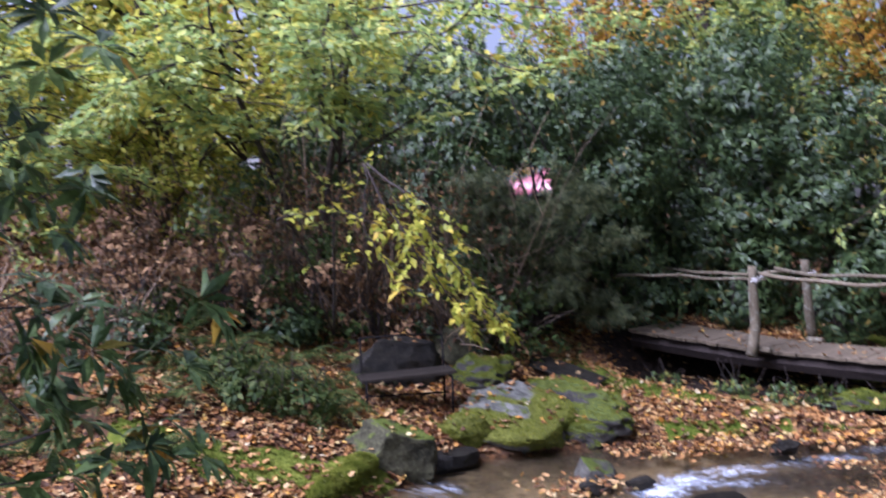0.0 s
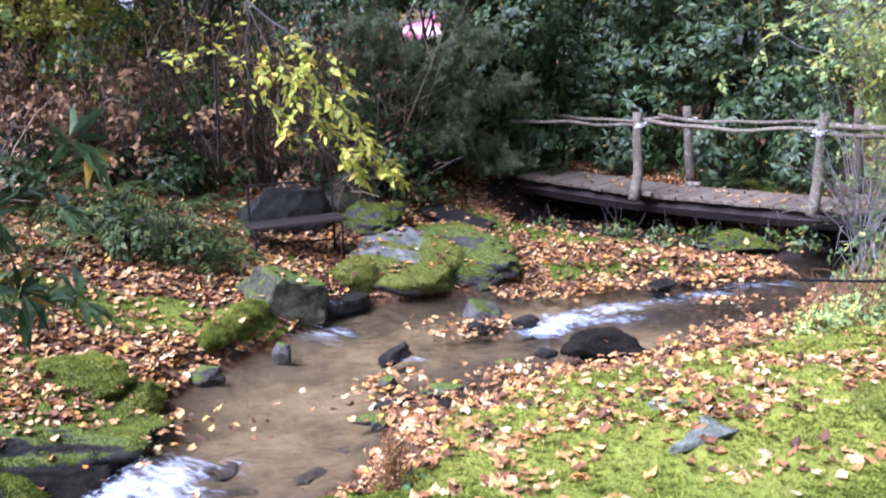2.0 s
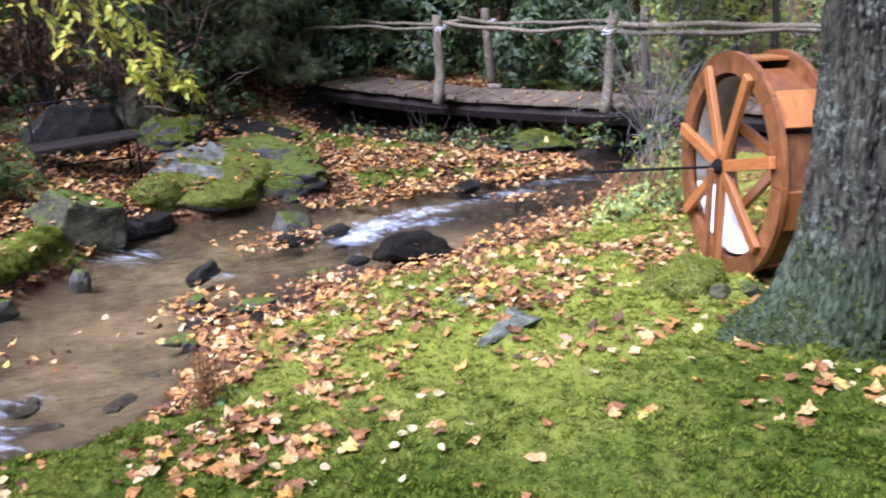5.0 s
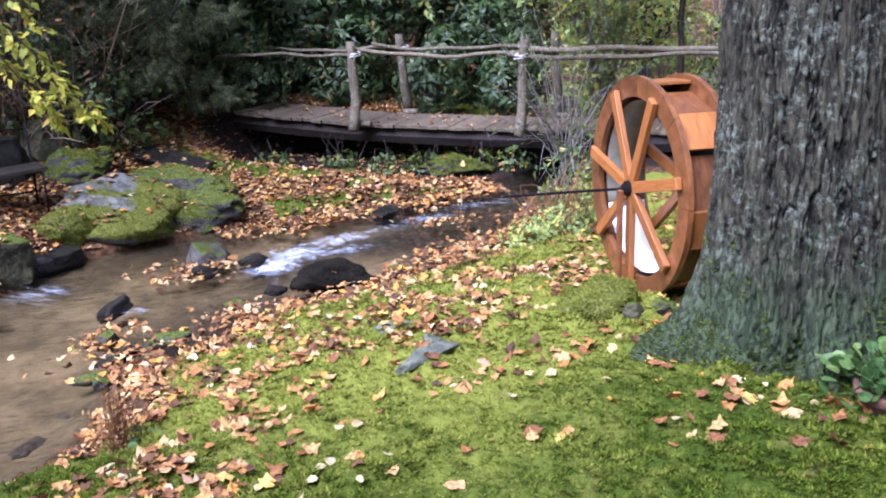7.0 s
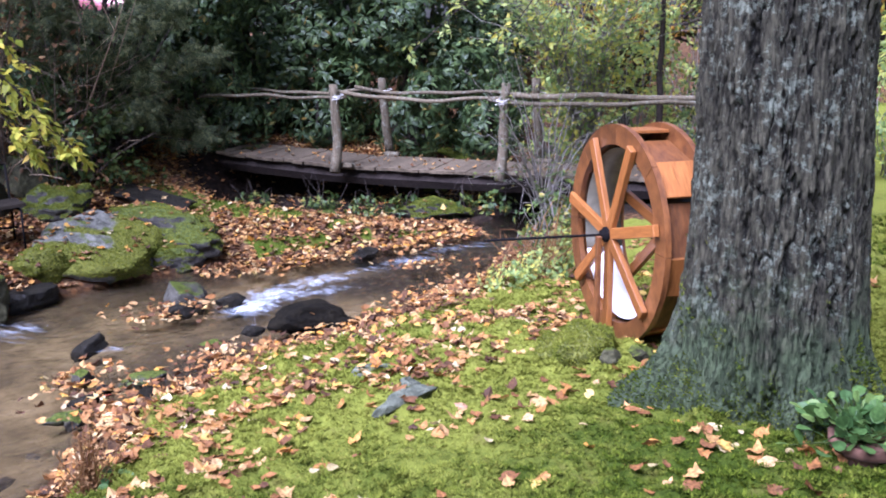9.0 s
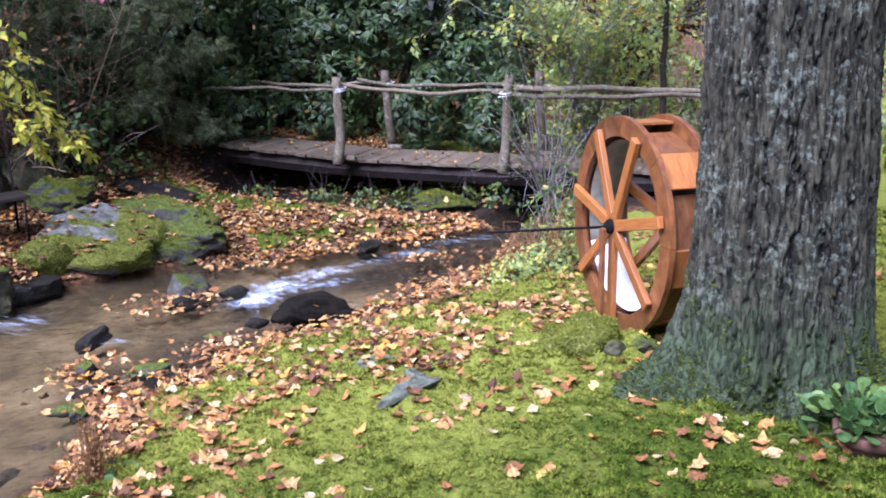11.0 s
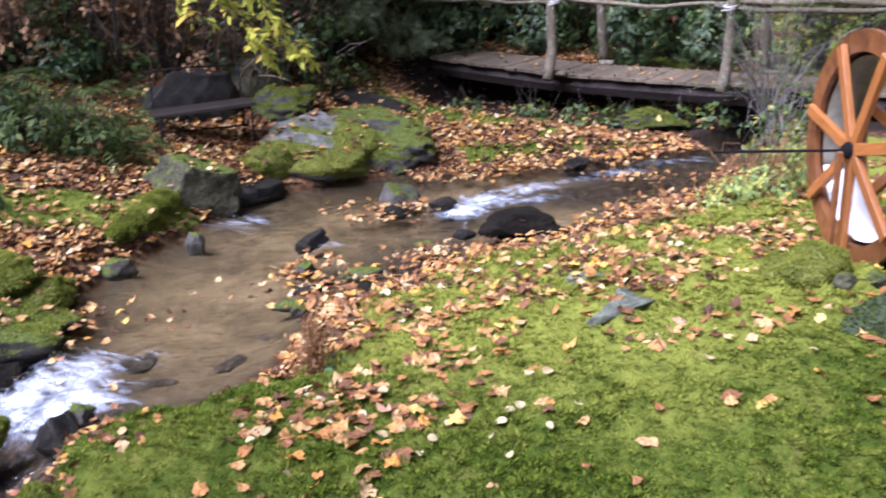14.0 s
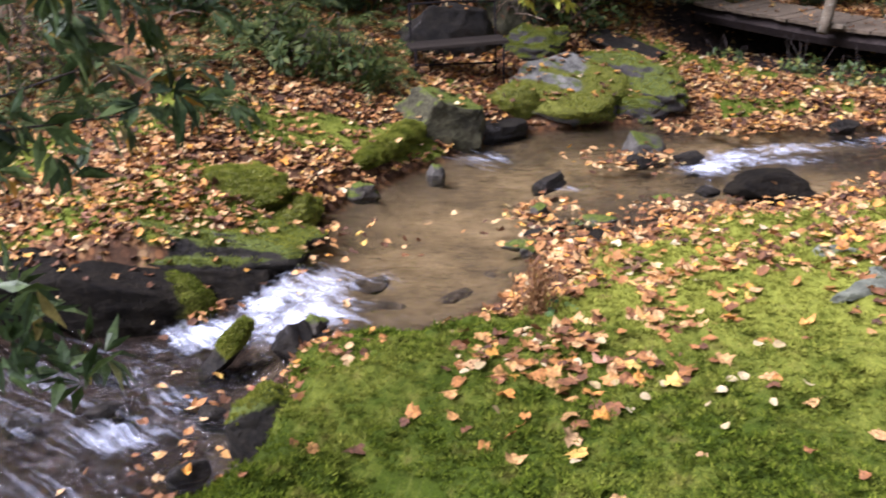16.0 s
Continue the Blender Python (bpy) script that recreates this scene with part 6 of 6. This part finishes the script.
# bare shrub in front of the bridge, with a few leaves
rb = random.Random(91)
bare = []
for k in range(26):
    tip = (4.95 + rb.uniform(-1.2, 0.9), 8.75 + rb.uniform(-0.6, 0.3), rb.uniform(-0.1, 1.5))
    bare.append(([(4.98, 8.9, -0.3), ((4.98 + tip[0]) / 2, (8.9 + tip[1]) / 2, tip[2] * 0.55 + 0.1), tip], 0.008, 0.5, 9, 2))
leafy("bare_shrub", "pale twiggy shrub with few leaves beside the bridge", "shrub", (4.98, 8.9), bare, MAT_MIXED, 0.05, 34, twig=MAT_TWIG_PALE)
under = []
for k in range(40):
    tip = (rb.uniform(4.2, 8.0), rb.uniform(8.8, 11.5), rb.uniform(1.4, 3.6))
    under.append(([(6.6, 10.6, 0.0), (6.4 + (tip[0] - 6.6) * 0.3, 10.3, 1.4), tip], 0.011, 0.6, 12, 7))
leafy("understory_tree", "slender understory tree with thin green and yellow leaves", "tree", (6.6, 10.6), under, MAT_LIME, 0.085, 35, twig=MAT_TWIG_PALE)
reach = [([(7.0, 9.6, 3.4), ((7.0 + tx) / 2, (9.6 + ty) / 2 + 0.1, (3.4 + tz) / 2 + 0.3), (tx, ty, tz)], 0.014, 0.55, 13, 7) for tx, ty, tz in [(3.39, 8.87, 1.4), (3.78, 8.77, 1.75), (4.22, 8.52, 1.4), (4.67, 8.4, 1.7), (4.84, 8.24, 1.3), (4.38, 8.58, 2.0), (4.0, 8.95, 1.9), (4.3, 8.97, 2.4), (5.2, 8.6, 2.0), (5.6, 8.9, 2.4), (4.9, 9.0, 1.9), (5.3, 9.2, 1.5), (5.7, 9.3, 1.9), (5.0, 9.3, 2.7), (5.5, 9.0, 3.0), (4.6, 8.9, 2.9), (6.1, 9.2, 2.6), (6.3, 9.0, 1.7), (4.2, 9.3, 2.8)]]
leafy("young_tree", "thin boughs of yellow-green leaves reaching over the bridge", "tree", (7.2, 9.9), [([(7.2, 9.9, 0.0), (7.1, 9.8, 1.8), (7.0, 9.6, 3.5)], 0.05, 0.3, 4, 4)] + reach, MAT_LIME, 0.085, 39)
gold = []
for k in range(30):
    tip = (rb.uniform(6.8, 10.5), rb.uniform(10.0, 13.5), rb.uniform(0.8, 4.0))
    gold.append(([(8.3, 12.4, 0.1), (8.2 + (tip[0] - 8.3) * 0.3, 12.0, 1.6), tip], 0.05, 0.6, 12, 6))
leafy("understory_tree", "slender tree with golden-yellow leaves", "tree", (8.3, 12.4), gold, MAT_GOLD, 0.09, 36)

for n, (sx, sy, mat) in enumerate([(9.5, 15.0, MAT_LIME), (12.0, 13.0, MAT_LIME), (8.0, 17.0, MAT_YELLOW), (11.5, 9.5, MAT_LIME)]):
    sap = []
    for k in range(34):
        tip = (sx + rb.uniform(-2.2, 2.2), sy + rb.uniform(-1.8, 1.2), rb.uniform(0.5, 4.6))
        h0 = rb.uniform(0.4, 3.4)
        sap.append(([(sx, sy, h0), ((sx + tip[0]) / 2, (sy + tip[1]) / 2, (h0 + tip[2]) / 2 + 0.2), tip], 0.02, 0.7, 18, 8))
    leafy("sapling", "bushy sapling with thinning autumn leaves beyond the bridge", "tree", (sx, sy), sap, mat, 0.11, 133 + 10 * n)

for n, (sx, sy, mat, top) in enumerate([(6.2, 10.9, MAT_LIME, 1.6), (7.2, 10.6, MAT_LIME, 1.8), (8.3, 10.0, MAT_MIXED, 1.8), (7.4, 12.2, MAT_YELLOW, 2.4), (9.0, 11.6, MAT_LIME, 2.2), (9.6, 8.4, MAT_LIME, 1.6)]):
    lumps = [(sx + rb.uniform(-0.4, 0.4), sy + rb.uniform(-0.3, 0.3), 0.1 + top * q / 5, 0.6, 0.5, 0.35) for q in range(6)]
    shrub("understory_shrub", "loose green shrub beyond the footbridge", "shrub", (sx, sy), lumps, 320, 5, 0.085, mat, OVATE, 400 + n, 22, 0.1, 0.012, MAT_TWIG_PALE, 0.2)

# low growth on the near bank beyond the wheel
lumps = [(3.2, 6.12, -0.24, 0.3, 0.24, 0.14), (3.5, 6.2, -0.2, 0.34, 0.26, 0.2), (3.75, 6.35, -0.12, 0.26, 0.24, 0.26)]
shrub("low_shrub", "low tangled green and straw-coloured shrub on the bank", "shrub", (3.5, 6.2), lumps, 700, 5, 0.045, MAT_LIME, OVATE, 160, 60, 0.1, 0.005, MAT_RUST, 0.2)
lumps = [(3.95, 6.75, 0.1, 0.26, 0.25, 0.42), (3.7, 6.6, 0.0, 0.26, 0.2, 0.28)]
shrub("low_shrub", "thin green sprouting shrub on the bank", "shrub", (3.85, 6.7), lumps, 170, 4, 0.06, MAT_MIXED, OVATE, 161, 30, 0.1, 0.006, MAT_TWIG_PALE, 0.2)


# withered plant at the edge of the moss
def withered_plant():
    x, y = 0.05, 4.12
    rng = np.random.RandomState(55)
    t = thing("withered_plant", "withered red-brown plant at the edge of the moss", "plant", (x, y, ground_at(x, y)))
    rods, pos = [], []
    for k in range(55):
        e = np.array([rng.normal(0, 0.07), rng.normal(0, 0.06), rng.uniform(0.1, 0.36)])
        rods.append(rod([(rng.normal(0, 0.03), rng.normal(0, 0.03), -0.01), e * 0.5 + rng.normal(0, 0.015, 3), e], [0.0035, 0.0025, 0.0012], 3))
        pos += [e * q + rng.normal(0, 0.015, 3) for q in np.linspace(0.2, 1, 9)]
    v, f = joined(rods)
    tagged(piece("stem_mass", v, f, MAT_RUST, t), kind="stuff")
    pos = np.array(pos)
    v, f = scatter(OVATE, pos, rng.normal(0, 1, pos.shape), rng.normal(0, 1, pos.shape), rng.uniform(0.012, 0.032, len(pos)))
    piece("dry_foliage", v, f, MAT_RUST, t)
    c = rng.normal(0, 1, (14, 3)) * np.array([0.07, 0.06, 0.02]) + np.array([0.16, -0.06, 0.06])
    v, f = scatter(ROUND, c, rng.normal(0, 1, c.shape), np.tile([0.0, -0.4, 1.0], (14, 1)), rng.uniform(0.03, 0.06, 14))
    piece("green_foliage", v, f, MAT_POT_LEAF, t, False, "a few green leaves at its foot")


withered_plant()


# ---- woods further off ----
def wood_tree(seed, mat, label):
    rng = np.random.RandomState(seed)
    t = thing("forest_tree", label, "tree", (0, 0, 0), "woods behind the garden")
    lean = rng.normal(0, 0.25, 2)
    pts = [(lean[0] * q * q, lean[1] * q * q, -0.4 + 8 * q) for q in np.linspace(0, 1, 9)]
    v, f = rod(pts, np.linspace(0.24, 0.06, 9), 10, 0.06, rng)
    piece("trunk", v, f, MAT_TWIG, t, True)
    wood, pos = [], []
    for k in range(16):
        z = rng.uniform(1.8, 7.6)
        a = rng.uniform(0, 6.28)
        ln = rng.uniform(1.6, 3.6) * (1.15 - z / 11)
        s = np.array([lean[0] * (z / 8) ** 2, lean[1] * (z / 8) ** 2, z])
        e = s + np.array([math.cos(a) * ln, math.sin(a) * ln, rng.uniform(0.1, 1.0)])
        wood.append(rod([s, (s + e) / 2 + np.array([0, 0, 0.15]), e], [0.05, 0.035, 0.012], 5))
        m = 130
        q = rng.uniform(0.3, 1.05, m)[:, None]
        pos.append(s + (e - s) * q + rng.normal(0, 0.4, (m, 3)) * np.array([1, 1, 0.6]))
    v, f = joined(wood)
    tagged(piece("limb_mass", v, f, MAT_TWIG, t, True), kind="stuff")
    pos = np.vstack(pos)
    v, f = scatter(FAR_LEAF, pos, rng.normal(0, 1, pos.shape), rng.normal(0, 0.6, pos.shape) + np.array([0, 0, 1]), rng.uniform(0.17, 0.33, len(pos)))
    piece("crown", v, f, mat, t)
    return t


def build_woods():
    kinds = [wood_tree(1, MAT_GOLD, "tall tree with golden autumn leaves"), wood_tree(2, MAT_LIME, "tall tree with pale green leaves"), wood_tree(3, MAT_MIXED, "tall tree with green leaves"), wood_tree(4, MAT_YELLOW, "tall tree with yellow leaves")]
    rng = random.Random(14)
    spots = []
    for k in range(52):
        a = radians(rng.uniform(-50, 58))
        d = rng.uniform(17, 44)
        x, y = d * math.sin(a), d * math.cos(a)
        if abs(x - 1.3) < 1.6 and d < 30 or 25 < math.degrees(a) < 43 and d < 34:
            continue
        spots.append((x, y))
    for k in range(10):
        a = radians(rng.uniform(80, 290))
        d = rng.uniform(14, 30)
        spots.append((d * math.sin(a), d * math.cos(a)))
    for k, (x, y) in enumerate(spots):
        m = pose(x, y, ground_at(x, y), 0, 0, rng.uniform(0, 360)) @ Matrix.Scale(rng.uniform(0.8, 1.3), 4)
        if k < 4:
            kinds[k].matrix_basis = m
        else:
            copy_thing(kinds[k % 4], m)


build_woods()


# ---- moss and fallen leaves ----
def build_moss():
    rng = np.random.RandomState(71)
    n = 106000
    x, y = rng.uniform(-1.5, 5.2, n), 1.75 + 4.5 * rng.rand(n) ** 1.5
    m, _, _ = zones(x, y)
    ok = (m > rng.uniform(0.15, 0.6, n)) & (y > 1.55 + 0.4 * fbm(x * 1.7 + 8, y * 1.7, 3))
    x, y = x[ok], y[ok]
    plump = ease(0.3, 0.62, fbm(x * 5 + 1, y * 5, 3))
    size = (0.012 + 0.009 * plump) * rng.uniform(0.65, 1.4, len(x)) * (1 + 0.5 * ease(3.2, 5.5, y))
    crown = painted_sun(x, y) + rng.uniform(-0.25, 0.25, len(x))
    k = 6
    way = rng.normal(0, 1, (len(x) * k, 3)) * np.array([1, 1, 0])
    way /= np.linalg.norm(way, axis=1)[:, None] + 1e-9
    big = np.repeat(size, k)
    c = np.repeat(np.stack([x, y, height(x, y) + 0.001], 1), k, 0) + way * big[:, None] * rng.uniform(0.1, 0.9, len(big))[:, None]
    ahead = way * rng.uniform(0.3, 1.3, len(big))[:, None] + np.array([0, 0, 0.7])
    v, f = scatter(BLADE, c, ahead, way + rng.normal(0, 0.3, way.shape), big * rng.uniform(0.6, 1.15, len(big)), big * rng.uniform(0.3, 0.5, len(big)) + 0.0015)
    ob = piece("moss", v, f, MAT_MOSS)
    ob.data.attributes.new("painted_sun", "FLOAT", "POINT").data.foreach_set("value", np.repeat(crown, 3 * k))
    tagged(ob, "soft bright green moss tufts covering the lawn", "moss", "", "stuff")
    # coarser growth over the rest of the lawn
    n = 15000
    x, y = rng.uniform(-3, 8.5, n), rng.uniform(-3.5, 6.5, n)
    m, _, _ = zones(x, y)
    _, dl, dr, inside, _ = brook(x, y)
    ok = (m > 0.4) & (dr < dl) & ~inside & ~((x > -1.5) & (x < 5.2) & (y > 1.55 + 0.4 * fbm(x * 1.7 + 8, y * 1.7, 3)))
    x, y = x[ok], y[ok]
    k = 6
    way = rng.normal(0, 1, (len(x) * k, 3)) * np.array([1, 1, 0])
    way /= np.linalg.norm(way, axis=1)[:, None] + 1e-9
    big = np.repeat(rng.uniform(0.045, 0.085, len(x)), k)
    c = np.repeat(np.stack([x, y, height(x, y) - 0.002], 1), k, 0) + way * big[:, None] * rng.uniform(0.1, 0.6, len(big))[:, None]
    v, f = scatter(BLADE, c, way * rng.uniform(0.3, 1.3, len(big))[:, None] + np.array([0, 0, 0.7]), way + rng.normal(0, 0.3, way.shape), big * rng.uniform(0.6, 1.1, len(big)), big * rng.uniform(0.35, 0.55, len(big)))
    ob = piece("moss", v, f, MAT_MOSS)
    ob.data.attributes.new("painted_sun", "FLOAT", "POINT").data.foreach_set("value", np.repeat(rng.uniform(-0.2, 0.7, len(x)), 3 * k))
    tagged(ob, "coarser green moss over the rest of the lawn", "moss", "", "stuff")
    n = 80000
    x, y = rng.uniform(-4, 2.6, n), rng.uniform(5, 10.4, n)
    m, _, _ = zones(x, y)
    _, dl, dr, inside, _ = brook(x, y)
    ok = (m > 0.55) & ~inside
    x, y = x[ok], y[ok]
    c = np.stack([x, y, height(x, y) - 0.004], 1)
    v, f = scatter(BLADE, c, rng.normal(0, 0.6, c.shape) * np.array([1, 1, 0]) + np.array([0, 0, 1.0]), rng.normal(0, 1, c.shape), rng.uniform(0.015, 0.045, len(c)), rng.uniform(0.006, 0.014, len(c)))
    tagged(piece("moss", v, f, MAT_MOSS), "patches of green moss on the far bank", "moss", "", "stuff")


build_moss()


PLANT_DRIFTS = [(-0.17, 3.38), (0.0, 3.45), (0.15, 3.61), (-0.09, 3.2), (0.21, 3.38), (0.28, 3.2), (0.37, 3.48), (0.21, 3.03), (0.48, 3.23), (0.74, 3.22), (2.31, 2.71), (2.78, 2.45), (2.71, 2.87), (2.63, 3.07), (2.23, 2.76), (2.4, 3.14)]


def stones_below():
    """All stones as one tree of faces, to lay leaves on."""
    corners, faces = [], []
    for ob in scene.objects:
        if ob.type == "MESH" and ob.name.startswith("stone"):
            base = len(corners)
            corners += [ob.matrix_basis @ v.co for v in ob.data.vertices]
            faces += [[base + k for k in p.vertices] for p in ob.data.polygons]
    return BVHTree.FromPolygons(corners, faces)


def build_leaves():
    rng = np.random.RandomState(81)
    shapes = [litter_leaf(random.Random(k)) for k in range(7)]
    # the leafy slope, the shoals and the shore
    n = 86000
    x, y = rng.uniform(-6, 5, n), rng.uniform(3.0, 13, n)
    level, dl, dr, inside, s = brook(x, y)
    mossy, _, _ = zones(x, y)
    clump = fbm(x * 1.3 + 2, y * 1.3 + 7)
    fine = fbm(x * 5 + 2, y * 5 + 7, 3)
    w_left = np.where((dl < dr) & ~inside, (0.85 - 0.8 * mossy) * ease(0.28, 0.5, clump + 0.35 * (fine - 0.4)) + 0.16 + 0.36 * (1 - mossy), 0)
    gully, _ = to_line(x, y, [(2.3, 11.95), (6.5, 8.4)])
    slope_dark = ease(-1.4, -2.2, x) * ease(8.0, 8.8, y)
    w_left = np.where((w_left > 0) & (x < -0.3) & (y < 8.3), w_left + 0.3 * (1 - mossy) + 0.06, w_left)
    w_left = w_left * (0.1 + 0.9 * ease(0.55, 1.0, gully)) * (1 - 0.35 * slope_dark)
    w_shoal = np.where(inside & (x > 1.15) & (dl < 0.55) & (x < 4.2), 0.9 * ease(0.55, 0.15, dl + 0.5 * (fine - 0.45)), 0)
    w_edge = np.where(~inside & (dr < dl) & (x > -0.2) & (x < 3.6) & (y > 4.5), 0.52 * ease(0.75, 0.25, dr + 0.6 * (fine - 0.45)), 0)
    w_water = np.where(inside & (dr < 0.5) & (x > 0.0) & (x < 3.2) & (y > 5.2), 0.45 * ease(0.5, 0.1, dr + 0.4 * (fine - 0.45)), 0)
    w_spot = np.where(inside, 0.7 * np.exp(-(((x - 0.8) / 0.3) ** 2 + ((y - 7.5) / 0.25) ** 2)) + 0.7 * np.exp(-(((x - 0.15) / 0.22) ** 2 + ((y - 6.0) / 0.35) ** 2)) + 0.5 * np.exp(-(((x - 3.2) / 0.4) ** 2 + ((y - 7.8) / 0.12) ** 2)), 0)
    w_pile = 0.85 * np.exp(-(((x - 0.34) / 0.2) ** 2 + ((y - 5.52) / 0.16) ** 2)) + 0.6 * np.exp(-(((x + 0.05) / 0.12) ** 2 + ((y - 6.15) / 0.12) ** 2)) + 0.5 * np.exp(-(((x - 0.95) / 0.3) ** 2 + ((y - 6.25) / 0.2) ** 2)) + 0.8 * np.exp(-(((x + 2.3) / 0.9) ** 2 + ((y - 5.5) / 0.4) ** 2)) + 0.5 * np.exp(-(((x + 1.05) / 0.2) ** 2 + ((y - 3.9) / 0.3) ** 2))
    across = ((y - 4.05) - (x - 0.1) * 0.38)
    w_lawn = np.where(~inside & (dr < dl) & (x > -0.2) & (x < 3.0) & (y > 3.3), (0.75 * np.exp(-((across / 0.45) ** 2)) + 0.17) * ease(0.36, 0.5, fine), 0)
    w_wheel = np.where(~inside & (dr < dl) & (y > 4.2) & (x > 1.6), 0.3 * ease(0.4, 0.5, fine), 0)
    w_ledge = 0.9 * np.exp(-(((x + 2.3) / 0.45) ** 2 + ((y - 5.05) / 0.2) ** 2)) + 0.16 * np.exp(-(((x + 1.4) / 0.3) ** 2 + ((y - 3.7) / 0.5) ** 2))
    w = np.clip(w_pile + w_ledge + w_lawn + w_wheel + w_left + w_shoal + w_edge + w_water + w_spot, 0, 1)
    ok = rng.rand(n) < w
    x, y, inside, level = x[ok], y[ok], inside[ok], level[ok]
    z = np.where(inside, np.maximum(height(x, y), level + 0.002), height(x, y)) + rng.uniform(0.004, 0.03, len(x))
    tree = stones_below()
    keep = np.ones(len(x), bool)
    for k in np.flatnonzero((x > -4.3) & (x < 4.6) & (y < 11)):
        hit = tree.ray_cast((x[k], y[k], 1.2), (0, 0, -1))
        if hit[0] is not None and hit[0].z > z[k]:
            z[k] = hit[0].z + 0.012
            keep[k] = hit[1].z > 0.75 and rng.rand() < 0.14
    x, y, z = x[keep], y[keep], z[keep]
    c = np.stack([x, y, z], 1)
    k = rng.randint(0, 7, len(x))
    parts = []
    for q in range(7):
        a = c[k == q]
        yaw = rng.uniform(0, 6.28, len(a))
        tilt = rng.normal(0, 0.28, (len(a), 2))
        ahead = np.stack([np.cos(yaw), np.sin(yaw), tilt[:, 0]], 1)
        parts.append(scatter(shapes[q], a, ahead, np.stack([tilt[:, 1], tilt[:, 0] * 0.5, np.ones(len(a))], 1), rng.uniform(0.046, 0.094, len(a))))
    v, f = joined(parts)
    tagged(piece("fallen_leaves", v, f, MAT_LITTER), "thick litter of brown and orange fallen maple leaves", "leaves", "", "stuff")

    # bits of leaf on the deck
    n = 170
    q, across = rng.uniform(0, 6.4, n), rng.uniform(0.05, DECK_W - 0.05, n) ** 1.0
    c = np.array([tuple(on_deck(a, b, 0.012)) for a, b in zip(q, across)])
    yaw = rng.uniform(0, 6.28, n)
    v, f = scatter(shapes[2], c, np.stack([np.cos(yaw), np.sin(yaw), np.zeros(n)], 1), np.tile([0.0, 0.1, 1], (n, 1)), rng.uniform(0.03, 0.08, n))
    tagged(piece("fallen_leaves", v, f, MAT_LITTER), "scattered dry leaves on the bridge deck", "leaves", "", "stuff")

    # single leaves on the moss
    meshes = [mesh_of("fallen_leaf", *fine_maple(random.Random(k + 40)), MAT_LITTER_ONE, True) for k in range(10)]
    pale = [mesh_of("fallen_leaf", ROUND[0] * np.array([s, 1, 1.5]), ROUND[1], MAT_PALE_LEAF) for s in (0.8, 1.0, 1.2)]
    r2 = random.Random(5)
    drifts = [(2.04, 2.94), (2.28, 2.89), (2.39, 2.78), (2.04, 2.59), (1.6, 2.76), (2.39, 2.51), (2.6, 2.36), (2.12, 3.65), (2.75, 2.62), (2.48, 3.57), (1.83, 3.41), (-0.75, 2.96), (-0.39, 3.07), (0.16, 3.24), (0.13, 2.78), (-0.19, 3.69), (-0.08, 2.79), (-0.55, 2.56), (0.83, 3.42), (0.96, 3.06), (0.77, 3.01), (0.49, 3.31), *PLANT_DRIFTS, *PLANT_DRIFTS[:9], *PLANT_DRIFTS[:9]]
    made = 0
    while made < 300:
        x, y = r2.uniform(-1.1, 4.2), r2.uniform(2.25, 5.6)
        if made < 210:
            cx, cy = drifts[made % len(drifts)]
            x, y = r2.gauss(cx, 0.11), r2.gauss(cy, 0.1)
        band = math.exp(-((((y - 4.05) - (x - 0.1) * 0.38) / 0.4) ** 2))
        drift = vnoise(np.array([x * 1.6 + 3]), np.array([y * 1.6]))[0]
        if made >= 210 and r2.random() > 0.1 + 0.75 * band * (x < 2.6) + 0.35 * (drift > 0.66):
            continue
        if math.hypot(x - 3.03, y - 3.19) < 0.6 or in_brook(np.array([x]), np.array([y]))[0]:
            continue
        small = r2.random() < 0.2
        ob = new("fallen_leaf", r2.choice(pale if small else meshes))
        size = r2.uniform(0.03, 0.055) if small else r2.uniform(0.055, 0.12)
        ob.matrix_basis = pose(x, y, ground_at(x, y) + 0.02, r2.gauss(0, 16), r2.gauss(0, 16), r2.uniform(0, 360)) @ Matrix.Scale(size, 4)
        tagged(ob, "small pale yellow fallen leaf on the moss" if small else "curled brown-orange fallen maple leaf on the moss", "leaf", "leaves on the moss")
        made += 1


build_leaves()
